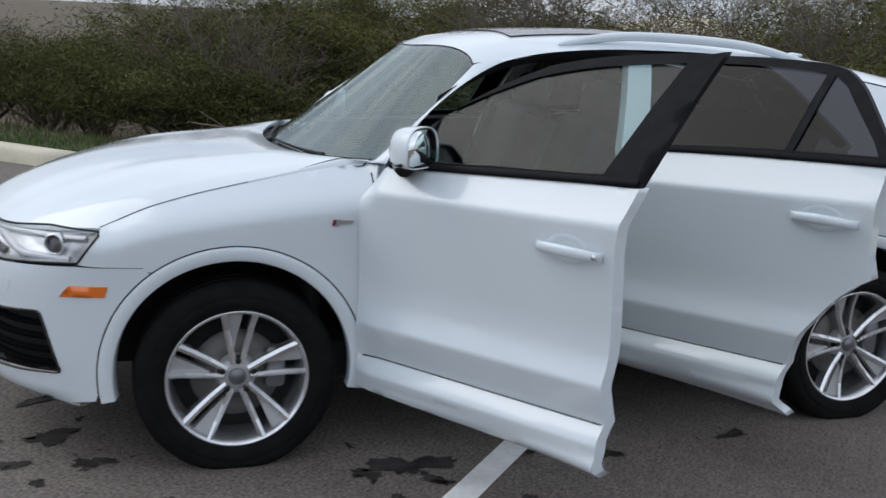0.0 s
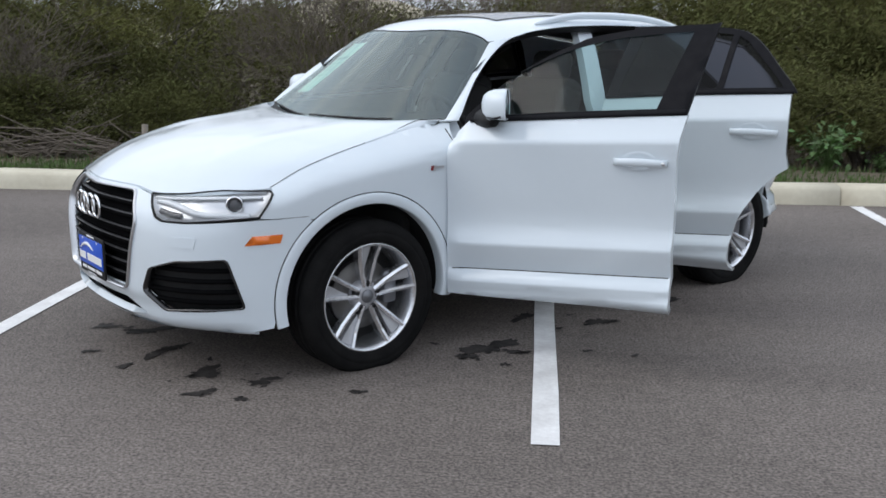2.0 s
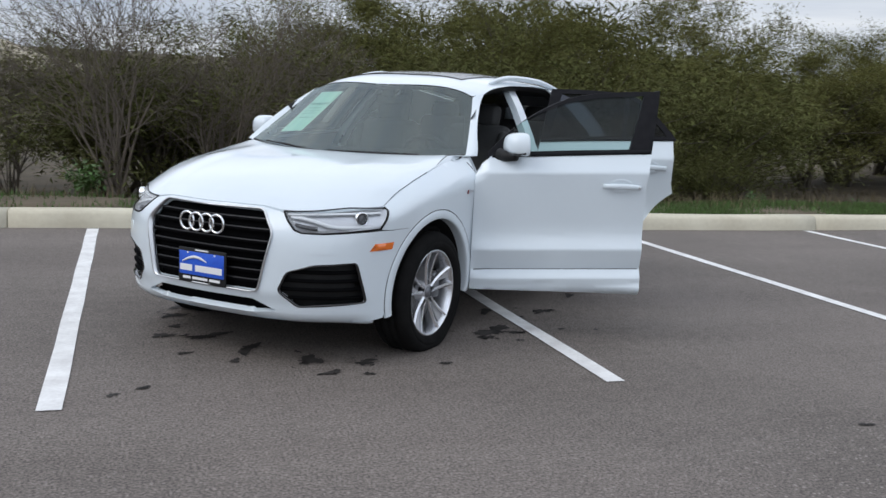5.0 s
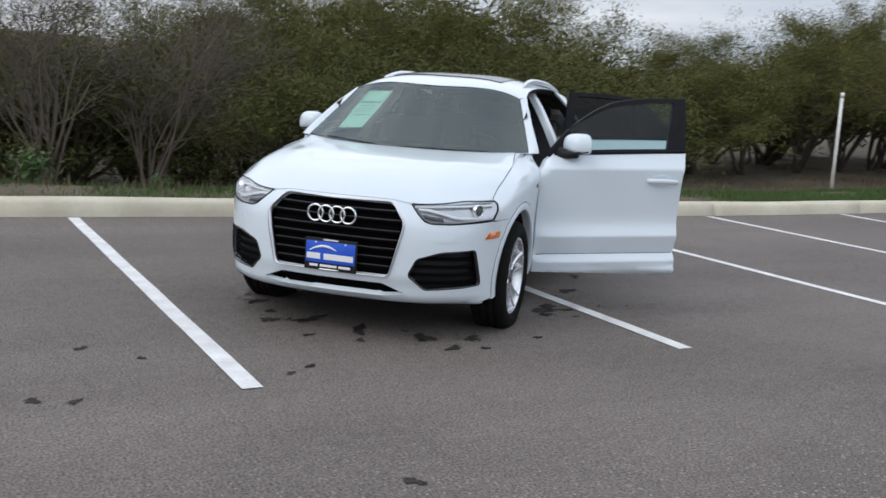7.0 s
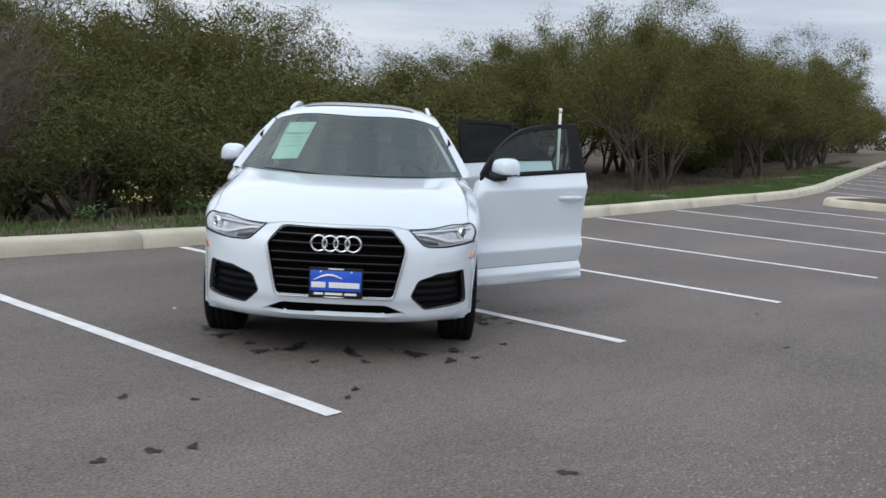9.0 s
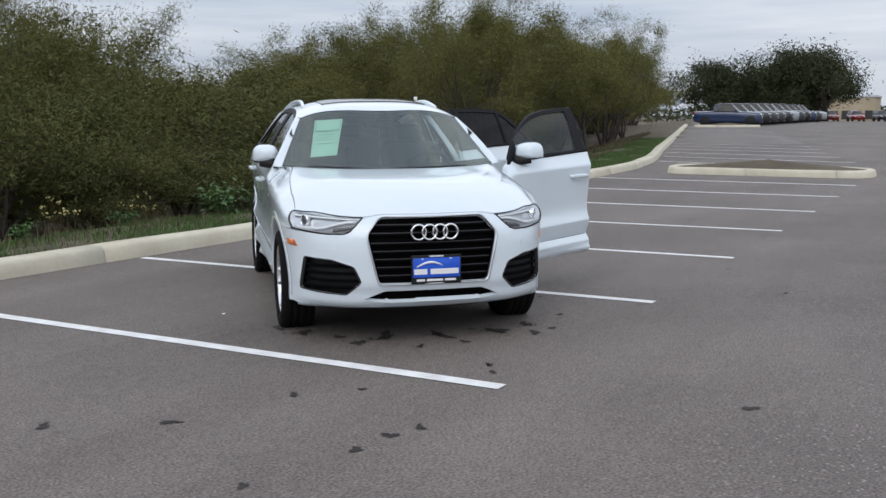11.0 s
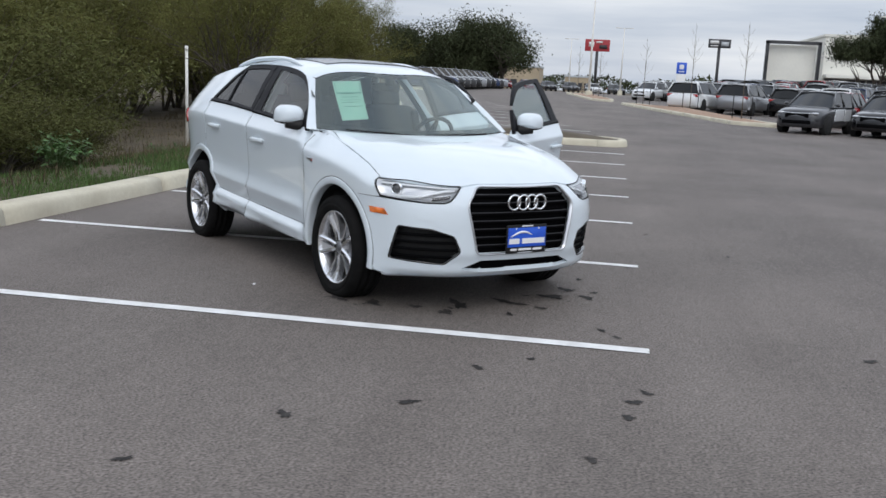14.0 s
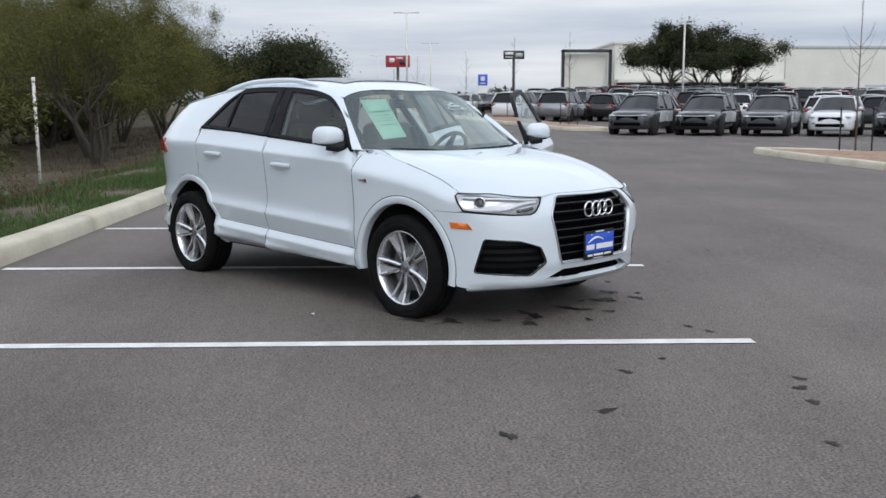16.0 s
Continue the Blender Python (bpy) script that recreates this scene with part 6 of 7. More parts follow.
def weed(seed, n, size, spread_r, height, label):
    """A broad-leaved weed: stems with pointed oval leaves, each leaf folded along its rib."""
    r = random.Random(seed)
    top = tagged(empty("weed"), label, "plant")
    tips = []
    for _ in range(max(5, n // 12)):
        a, q = r.uniform(0, 6.3), r.uniform(0.2, 1) * spread_r
        p = Vector((q * math.cos(a), q * math.sin(a), height * r.uniform(0.5, 1)))
        bm = bmesh.new()
        tube(bm, [(0, 0, -0.03), p * 0.5 + Vector((0, 0, 0.04)), p], [0.006, 0.005, 0.003], 4, caps=False)
        part("stem", bm, "weed", top)
        tips.append(p)
    verts, faces = [], []
    for k in range(n):
        t = r.choice(tips)
        c = t * r.uniform(0.45, 1.05) + Vector((r.gauss(0, 0.05), r.gauss(0, 0.05), r.gauss(0, 0.03)))
        d = Vector((r.gauss(0, 1), r.gauss(0, 1), r.gauss(-0.1, 0.4))).normalized()
        s = d.cross(Vector((r.gauss(0, 0.3), r.gauss(0, 0.3), 1))).normalized()
        up = s.cross(d)
        L = size * r.uniform(0.6, 1.3)
        b = len(verts)
        verts += [c, c + d * L * 0.45 + s * L * 0.28 + up * L * 0.08, c + d * L, c + d * L * 0.45 - s * L * 0.28 + up * L * 0.08, c + d * L * 0.5]
        faces += [(b, b + 1, b + 4), (b + 1, b + 2, b + 4), (b + 2, b + 3, b + 4), (b + 3, b, b + 4)]
    mesh("foliage", verts, faces, "weed", top, smooth=False)
    return top


WEED = [weed(1, 260, 0.075, 0.32, 0.42, "leafy green weed at the edge of the verge"), weed(2, 150, 0.06, 0.24, 0.26, "low green weed in the grass")]
for k, (x, y, s, t) in enumerate(((1.9, 9.35, 1.25, 0), (2.6, 9.75, 0.9, 1), (0.2, 9.3, 0.8, 1), (-1.2, 9.4, 0.9, 1), (5.0, 9.6, 0.7, 1), (7.5, 10.4, 0.8, 1), (-6.2, 9.5, 0.8, 1), (10.2, 10.6, 0.7, 1), (-3.9, 9.9, 1.1, 0), (-2.6, 9.2, 0.7, 1), (3.6, 10.1, 0.9, 0))):
    plant(WEED, t, x, y, s, k * 1.3, group="weeds on the verge")


def stalks(seed, label):
    """Dry flower stalks with pale seed heads."""
    r = random.Random(seed)
    top = tagged(empty("wildflower"), label, "plant")
    hd = bmesh.new()
    for _ in range(16):
        x, y, h = r.uniform(-0.35, 0.35), r.uniform(-0.2, 0.2), r.uniform(0.18, 0.42)
        p = (x + r.uniform(-0.08, 0.08), y + r.uniform(-0.08, 0.08), h)
        bm = bmesh.new()
        tube(bm, [(x, y, -0.02), p], [0.004, 0.002], 3, caps=False)
        part("stem", bm, "drygrass", top)
        for _ in range(3):
            q = (p[0] + r.uniform(-0.03, 0.03), p[1] + r.uniform(-0.03, 0.03), p[2] + r.uniform(-0.04, 0.02))
            bmesh.ops.create_icosphere(hd, subdivisions=1, radius=r.uniform(0.008, 0.014), matrix=Matrix.Translation(q))
    tagged(part("flower", hd, M["flower"], top, "pale yellow flower heads"), kind="stuff")
    return top


M["flower"] = mat("pale_flower", (0.55, 0.48, 0.2), 0.8)
FLOWER = [stalks(4, "dry wildflowers with pale yellow heads in the verge")]
for k, (x, y) in enumerate(((0.9, 9.9), (-0.4, 9.8))):
    plant(FLOWER, 0, x, y, 1.0, k * 0.9, group="wildflowers on the verge")


def brush_pile(x, y):
    """A heap of dead branches, each one a part."""
    r = random.Random(8)
    top = tagged(empty("brush_pile", Matrix.Translation((x, y, float(verge_z(x, y))))), "heap of dead grey branches behind the kerb", "branches")
    for _ in range(56):
        a, l = r.gauss(0.2, 0.5), r.uniform(0.5, 1.5)
        c = Vector((r.uniform(-0.9, 0.9), r.uniform(-0.25, 0.25), r.uniform(0.02, 0.28)))
        d = Vector((math.cos(a), math.sin(a) * 0.5, r.gauss(0.05, 0.22))) * l / 2
        k = Vector((r.gauss(0, 0.06), r.gauss(0, 0.06), r.gauss(0, 0.06)))
        lo = c - d
        lo.z = max(lo.z, 0.0)
        bm = bmesh.new()
        tube(bm, [lo, c + k, c + d], [0.010 * r.uniform(0.5, 1.2), 0.007, 0.003], 4, caps=False)
        part("branch", bm, "twig", top)


brush_pile(-6.2, 9.3)


def stub_post(x, y):
    bm = bmesh.new()
    tube(bm, [(0, 0, -0.1), (0.01, 0, 0.2), (0.012, 0.01, 0.40)], [0.035, 0.034, 0.032], 10)
    ob = part("stub_post", bm, "wood", None, "short weathered wooden post in the verge")
    ob.matrix_basis = Matrix.Translation((x, y, float(verge_z(x, y))))
    tagged(ob, category="post")


stub_post(-5.15, 8.75)


def marker_post(x, y, h):
    """Thin white pole with a cap and a wire tie near its top."""
    z = float(verge_z(x, y))
    top = tagged(empty("marker_post", Matrix.Translation((x, y, z))), "thin white marker pole standing in the grass", "post")
    bm = bmesh.new()
    tube(bm, [(0.06, 0.0, -0.2), (0.03, 0, h * 0.5), (0, 0, h - 0.1)], 0.036, 12)
    part("pole", bm, "postwhite", top)
    bm = bmesh.new()
    tube(bm, [(0, 0, h - 0.12), (0, 0, h)], [0.041, 0.041], 12)
    part("cap", bm, "postwhite", top)
    bm = bmesh.new()
    tube(bm, [(0.03, 0.02, h - 0.18), (-0.03, 0.03, h - 0.2), (-0.09, 0.02, h - 0.16)], 0.008, 6)
    part("wire_tie", bm, "wood", top)


marker_post(13.26, 12.87, 2.42)


# ---- wet spots and bits on the asphalt ----
def stain(x, y, r, seed, stretch=1.0, turn=0.0):
    g = random.Random(seed)
    n, verts = 72, [(x, y, 0)]
    ph = [g.uniform(0, 6.3) for _ in range(6)]
    for k in range(n):
        a = 2 * math.pi * k / n
        q = r * (1 + 0.32 * math.sin(2 * a + ph[0]) + 0.22 * math.sin(3 * a + ph[1]) + 0.16 * math.sin(5 * a + ph[2]) + 0.12 * math.sin(8 * a + ph[3]) + 0.09 * math.sin(13 * a + ph[4]) + 0.06 * math.sin(19 * a + ph[5]))
        dx, dy = q * math.cos(a) * stretch, q * math.sin(a)
        verts.append((x + dx * math.cos(turn) - dy * math.sin(turn), y + dx * math.sin(turn) + dy * math.cos(turn), 0))
    verts = [(a, b, float(gz(a, b)) + 0.004) for a, b, _ in verts]
    ob = mesh("wet_spot", verts, [(0, 1 + k, 1 + (k + 1) % n) for k in range(n)], "stain", smooth=False)
    return tagged(ob, "dark wet spot dripped on the asphalt", "stain", "wet spots", "structure")


def car_to_world(X, Y):
    p = CAR.matrix_basis @ Vector((X, Y, 0))
    return p.x, p.y


r = random.Random(12)
for k, (X, Y, s, st) in enumerate(((0.60, 0.50, 0.075, 1.6), (0.72, 0.72, 0.05, 1.4), (0.45, 0.75, 0.05, 1.8), (0.62, 0.10, 0.06, 2.2), (0.55, -0.25, 0.07, 2.0), (0.70, -0.45, 0.05, 1.8), (0.50, -0.55, 0.04, 1.6),
                               (-0.62, 0.98, 0.10, 1.8), (-0.70, 1.14, 0.03, 1.3), (-0.45, 1.02, 0.05, 1.2), (0.20, 1.10, 0.03, 1.5), (-0.95, 1.30, 0.025, 1.2), (-1.35, 1.0, 0.07, 1.5), (-1.1, 0.7, 0.06, 1.7), (-2.0, 0.95, 0.05, 1.6),
                               (0.85, 0.2, 0.035, 1.4), (0.9, -0.1, 0.03, 1.5), (0.3, -0.75, 0.06, 1.7), (0.1, -0.9, 0.05, 1.8), (0.62, 0.88, 0.03, 1.3))):
    x, y = car_to_world(X, Y)
    stain(x, y, s * 0.72, k, st, 0.7 + r.uniform(-0.4, 0.4))
    if s > 0.045:
        for j in range(3):
            stain(x + r.gauss(0, 1.9 * s), y + r.gauss(0, 1.3 * s), s * r.uniform(0.10, 0.24), 200 + 3 * k + j, r.uniform(1, 1.8), r.uniform(0, 3))
for k, (x, y) in enumerate(((-3.38, 2.59), (-3.52, 2.50), (-4.56, 2.36), (-4.72, 2.42), (-4.95, 2.45), (-5.36, 3.90), (-5.04, 3.43), (-3.56, 1.10), (-5.5, 2.6), (-6.3, 2.9), (-6.45, 3.1), (-5.9, 1.9), (-1.20, 3.38), (-4.4, 3.2), (-6.0, 4.3), (-0.2, 1.5), (0.9, 2.2), (-7.0, 3.6), (-4.15, 2.95), (-6.9, 2.2))):
    stain(x, y, r.uniform(0.016, 0.030), 50 + k, r.uniform(1.1, 1.9), r.uniform(0, 3))


def paper_scrap(x, y):
    ob = mesh("paper_scrap", [(0, 0, 0.004), (0.035, 0.006, 0.012), (0.03, 0.028, 0.006), (0.002, 0.02, 0.014)], [(0, 1, 2, 3)], "white", None, "small white paper scrap on the asphalt", smooth=False)
    ob.location = (x, y, float(gz(x, y)))
    tagged(ob, category="litter")


paper_scrap(-2.966, 4.944)

# ---- the far side of the car park ----
M.update(
    c_black=mat("black_paint", (0.010, 0.010, 0.012), 0.25, coat=0.6),
    c_grey=mat("dark_grey_paint", (0.032, 0.033, 0.037), 0.3, coat=0.6),
    c_silver=mat("silver_paint", (0.32, 0.33, 0.35), 0.3, 0.5, coat=0.8),
    c_white=mat("white_paint", (0.74, 0.76, 0.78), 0.3, coat=1.0),
    c_blue=mat("dark_blue_paint", (0.015, 0.03, 0.085), 0.25, coat=1.0),
    c_red=mat("red_paint", (0.32, 0.015, 0.02), 0.25, coat=1.0),
    wall_w=mat("pale_wall", (0.80, 0.79, 0.72), 0.8, color2=(0.73, 0.72, 0.66), scale=0.3),
    wall_t=mat("tan_wall", (0.45, 0.37, 0.26), 0.85, color2=(0.38, 0.31, 0.22), scale=0.4),
    panelgrey=mat("grey_panel", (0.50, 0.53, 0.56), 0.5),
    farglass=mat("dark_car_glass", (0.008, 0.009, 0.01), 0.15, spec=0.35),
    farscreen=mat("tinted_windscreen", (0.014, 0.016, 0.018), 0.1, spec=0.55),
    poster=mat("dark_poster", (0.03, 0.03, 0.035), 0.5),
    posterred=mat("red_poster", (0.36, 0.03, 0.04), 0.5),
    signblue=mat("sign_blue", (0.015, 0.10, 0.62), 0.4),
)
# kind: length, width, height, bonnet height, belt, screen base x, roof front x, roof rear x, tail base x, bed
KINDS = {
    "suv": (4.45, 1.80, 1.63, 1.00, 1.04, 1.05, 0.20, -1.75, -2.12),
    "van": (5.1, 1.98, 1.76, 1.05, 1.10, 1.35, 0.45, -2.15, -2.48),
    "pickup": (5.5, 2.0, 1.86, 1.16, 1.20, 0.95, 0.30, -0.95, -1.25),
}
WORDS = {"c_black": "black", "c_grey": "dark grey", "c_silver": "silver", "c_white": "white", "c_blue": "dark blue", "c_red": "red"}
ROUND = {}


def far_wheel(parent, x, y, r):
    key = round(r, 2)
    if key not in ROUND:
        bm = bmesh.new()
        lathe(bm, [(r * 0.62, 0.09), (r * 0.9, 0.11), (r, 0.08), (r, -0.08), (r * 0.6, -0.1)], 20, Matrix.Rotation(radians(-90), 4, "X"))
        a = part("tyre", bm, "rubber")
        bm = bmesh.new()
        lathe(bm, [(0.0, 0.07), (0.05, 0.075), (0.07, 0.06), (r * 0.5, 0.075), (r * 0.6, 0.095), (r * 0.63, 0.08)], 20, Matrix.Rotation(radians(-90), 4, "X"))
        b = part("rim", bm, "alloygrey")
        ROUND[key] = (a.data, b.data)
        bpy.data.objects.remove(a), bpy.data.objects.remove(b)
    t = new("tyre", ROUND[key][0])
    t.parent = parent
    t.matrix_basis = Matrix.Translation((x, y, r)) @ (Matrix.Identity(4) if y > 0 else Matrix.Rotation(math.pi, 4, "Z"))
    q = new("rim", ROUND[key][1])
    q.parent = t


def far_car(kind, paint):
    """A parked vehicle with body, glasshouse, roof, pillars, lamps, grille and wheels."""
    L, W, H, zb, belt, xs, x0, x1, xt = KINDS[kind]
    w = W / 2
    word = {"suv": "crossover", "van": "minivan", "pickup": "pickup truck"}[kind]
    top = tagged(empty("parked_car"), f"{WORDS[paint]} {word} parked in a row of the lot", "car", "parked vehicles")
    nose_z, deck = zb - 0.14, (belt if kind != "pickup" else 1.18)
    st = [(L / 2 + 0.02, 0.62, nose_z - 0.28, 0.36), (L / 2 - 0.01, 0.76, nose_z - 0.12, 0.28), (L / 2 - 0.09, 0.85, nose_z - 0.035, 0.24), (L / 2 - 0.25, 0.93, nose_z + 0.015, 0.22),
          (L / 2 - 0.6, 0.98, nose_z + 0.07, 0.22), (xs, 0.995, zb, 0.24), (x0, 1.0, belt, 0.26), (-0.5, 1.0, belt + 0.02, 0.26), (x1, 1.0, deck + 0.03, 0.26),
          (-L / 2 + 0.5, 0.975, deck, 0.26), (-L / 2 + 0.14, 0.93, deck - 0.02, 0.3), (-L / 2, 0.84, deck - 0.14, 0.4)]
    bm = bmesh.new()
    rings = []
    for x, k, zt, zl in st:
        half = [(0, zt + 0.035), (w * k * 0.45, zt + 0.03), (w * k * 0.74, zt + 0.008), (w * k * 0.90, zt - 0.045), (w * k * 0.97, zt - 0.12), (w * k, zt - 0.22), (w * k * 0.985, (zt + zl) / 2), (w * k, zl + 0.20), (w * k * 0.96, zl + 0.04), (w * k * 0.75, zl)]
        ring = [bm.verts.new((x - (0.10 * (y / w) ** 2 if x > L / 2 - 0.3 else 0), y, z)) for y, z in half] + [bm.verts.new((x - (0.10 * (y / w) ** 2 if x > L / 2 - 0.3 else 0), -y, z)) for y, z in half[:0:-1]]
        rings.append(ring)
    m = len(rings[0])
    for a, b in zip(rings, rings[1:]):
        for k in range(m):
            bm.faces.new((a[k], a[(k + 1) % m], b[(k + 1) % m], b[k]))
    bm.faces.new(rings[0][::-1])
    bm.faces.new(rings[-1])
    bmesh.ops.recalc_face_normals(bm, faces=bm.faces[:])
    part("body", bm, paint, top)
    roof, inner = H - 0.02, w * 0.70
    # windows: side panes leaning in, bowed front and rear panes
    def wide(z):
        return w * 0.95 + (inner - w * 0.95) * np.clip((z - belt) / (roof - belt), 0, 1)
    for name, (xa, za), (xb, zb2), bow in (("windscreen", (xs + 0.08, belt - 0.05), (x0, roof - 0.03), 0.22), ("rear_window", (xt - 0.02, belt), (x1, roof - 0.05), -0.12)):
        rows = []
        for t in np.linspace(0, 1, 5):
            z = za + (zb2 - za) * t
            x = xa + (xb - xa) * t
            rows.append([(x - bow * (v * v) * (1 - 0.4 * t), v * float(wide(z)) * 0.985, z) for v in np.linspace(-1, 1, 9)])
        grid(name, rows if bow < 0 else rows[::-1], "farscreen" if bow > 0 else "farglass", top, "dark glass")
    prof = [(xs - 0.14, belt - 0.04), (x0 - 0.12, roof - 0.03), ((x0 + x1) / 2, roof), (x1 + 0.10, roof - 0.05), (xt + 0.10, belt)]
    for s in (1, -1):
        bm = bmesh.new()
        vs = [bm.verts.new((a, s * float(wide(b)), b)) for a, b in prof]
        bm.faces.new(vs if s < 0 else vs[::-1])
        part("side_window", bm, "farglass", top, "dark side glass", smooth=False)
    rows = [[(x, y, roof - 0.012 - 0.05 * ((x - (x0 + x1) / 2) / ((x0 - x1) / 2)) ** 2 + 0.045 * (1 - (y / inner) ** 2)) for y in np.linspace(-inner - 0.02, inner + 0.02, 9)] for x in np.linspace(x0 + 0.05, x1 - 0.06, 7)]
    grid("roof", rows, paint, top, lip=0.05)
    for s in (1, -1):
        for a, b in (((xs - 0.12, belt - 0.05), (x0 - 0.09, roof - 0.03)), ((-0.42, belt), (-0.46, roof - 0.02)), ((x1 + 0.25, belt), (x1 + 0.1, roof - 0.04)), ((xt, belt), (x1, roof - 0.04))):
            bm = bmesh.new()
            tube(bm, [(a[0], s * w * 0.95, a[1]), ((a[0] + b[0]) / 2, s * (w * 0.95 + inner) / 2, (a[1] + b[1]) / 2), (b[0], s * inner, b[1])], 0.035, 6)
            part("pillar", bm, paint if a[0] != -0.42 else "black", top)
        bm = bmesh.new()
        box(bm, (0.20, 0.34, 0.085), (L / 2 - 0.15, s * w * 0.66, nose_z - 0.10), Matrix.Rotation(radians(-24 * s), 4, "Z"), 0.03, 1)
        part("headlamp", bm, "bowl", top, "clear headlamp")
        bm = bmesh.new()
        box(bm, (0.12, 0.32 if kind != "pickup" else 0.16, 0.15 if kind != "pickup" else 0.34), (-L / 2 + 0.07, s * w * 0.76, deck - 0.14), Matrix.Rotation(radians(14 * s), 4, "Z"), 0.03, 1)
        part("tail_lamp", bm, "redlens", top, "red tail lamp")
        bm = bmesh.new()
        box(bm, (0.10, 0.18, 0.12), (xs - 0.32, s * (w + 0.07), belt + 0.06), bevel=0.04, segs=1)
        part("door_mirror", bm, paint, top)
    bm = bmesh.new()
    box(bm, (0.10, W * 0.50, 0.20), (L / 2 - 0.045, 0, nose_z - 0.20), bevel=0.04)
    g = part("grille", bm, "grille", top, "dark grille")
    bm = bmesh.new()
    tube(bm, [(L / 2 - 0.16 * (v * 1.25) ** 2, v * W * 0.5, nose_z - 0.105 + 0.02 * v * v) for v in np.linspace(-0.8, 0.8, 9)], 0.024, 6)
    part("grille_bar", bm, "satin", g, "bright grille bar")
    bm = bmesh.new()
    box(bm, (0.12, W * 0.60, 0.15), (L / 2 - 0.05, 0, 0.43), bevel=0.04)
    part("lower_intake", bm, "grille", top, "dark lower intake")
    for x in (L / 2 - 0.92, -L / 2 + 0.95):
        for s in (1, -1):
            far_wheel(top, x, s * (w - 0.10), 0.35 if kind != "pickup" else 0.39)
            bm = bmesh.new()
            lathe(bm, [(0.0, 0.012), (0.42, 0.012), (0.43, 0.0), (0.43, -0.2)], 16, Matrix.Translation((x, s * (w - 0.005), 0.37)) @ Matrix.Rotation(radians(-90 * s), 4, "X"))
            part("wheel_arch", bm, "under", top)
    return top


PROTO = {}


def park(kind, paint, x, y, heading, z=None):
    z = float(gz(x, y)) if z is None else z
    m = Matrix.Translation((x, y, z)) @ Matrix.Rotation(radians(heading), 4, "Z")
    key = (kind, paint)
    if key in PROTO:
        return copy_thing(PROTO[key], m)
    PROTO[key] = far_car(kind, paint)
    PROTO[key].matrix_basis = m
    return PROTO[key]


def film(car):
    """White transport film stuck on the doors of a new car."""
    L, W = KINDS["suv"][:2]
    for x0, x1 in ((0.72, -0.30), (-0.36, -1.15)):
        bm = bmesh.new()
        prism(bm, rounded([(x0, 0.50), (x1, 0.52), (x1 - 0.03, 0.96), (x0 - 0.12, 0.94)], 0.06, 3), W / 2 - 0.02, W / 2 + 0.008, lambda a, b, h: (a, h, b))
        bmesh.ops.recalc_face_normals(bm, faces=bm.faces[:])
        part("door_film", bm, "c_white", car, "white transport film on the door", smooth=False)


mixr = random.Random(3)
PAINTS = ["c_black", "c_grey", "c_silver", "c_white", "c_white", "c_grey", "c_silver", "c_blue", "c_red"]
# first row faces the camera's side
for k, p in enumerate(("c_grey", "c_black", "c_grey", "c_white", "c_black", "c_silver", "c_grey", "c_white", "c_black", "c_grey")):
    ob = park("suv", p, 30.8 - 0.12 * k, -5.2 - 2.64 * k, 150)
    if k < 2:
        film(ob)
for k, p in enumerate(("c_white", "c_silver", "c_black", "c_white", "c_grey", "c_white", "c_black", "c_white", "c_silver", "c_grey", "c_black", "c_white", "c_grey")):
    park("van" if k % 3 != 2 else "suv", p, 50.6, -2.2 - 2.74 * k, -24)
for x, y0, n, turn in ((39.0, -8.0, 10, 0), (56.2, -4.0, 14, 180), (79, -0.4, 20, 180), (85, -2, 19, 0), (66.5, -7, 15, 0), (91, -3, 18, 180), (97, -3, 20, 180), (103, -2, 20, 0), (116, -4, 20, 180)):
    for k in range(n):
        if (x, k) != (79, 0) and mixr.random() < 0.08:
            continue
        p = "c_white" if (x, k) == (79, 0) else "c_black" if (x, k) == (79, 1) else mixr.choice(PAINTS)
        park("suv" if mixr.random() < 0.8 else "van", p, x + mixr.uniform(-0.2, 0.2), y0 - 2.78 * k, turn - 26 + mixr.uniform(-1, 1))
# pickups nose out along the far verge
for k in range(11):
    x = 74.5 + 2.85 * k
    park("pickup", ("c_blue", "c_black", "c_grey", "c_grey", "c_black", "c_silver", "c_grey", "c_black", "c_blue", "c_grey", "c_silver")[k], x, 18.7 - 0.12 * k, -84 + mixr.uniform(-1.5, 1.5))
for k, p in enumerate(("c_grey", "c_red", "c_red", "c_black", "c_grey", "c_white", "c_black")):
    park("suv", p, 150, 24 - 3.6 * k, 200)


def lamp_post(x, y, h, arms=2):
    top = tagged(empty("lamp_post", Matrix.Translation((x, y, float(gz(x, y))))), "tall white car park lamp post on a concrete foot", "lamp post")
    bm = bmesh.new()
    lathe(bm, [(0.30, 0), (0.30, 0.55), (0.27, 0.6), (0.0, 0.6)], 16)
    part("foot", bm, "kerb", top)
    bm = bmesh.new()
    tube(bm, [(0, 0, 0.6), (0, 0, h)], [0.10, 0.065], 10)
    part("pole", bm, "postwhite", top)
    for s in ((1, -1) if arms == 2 else (1,)):
        bm = bmesh.new()
        box(bm, (0.3, 0.75, 0.09), (0, s * 0.75, h + 0.02), bevel=0.03)
        box(bm, (0.08, 0.45, 0.06), (0, s * 0.25, h))
        part("lamp_head", bm, "postwhite", top)
    return top


lamp_post(75.0, 4.8, 8.4)
lamp_post(73.0, -18.5, 7.0)
lamp_post(118, 2.0, 8.4)
lamp_post(120, -40, 8.4)
lamp_post(150, 10, 8.4)


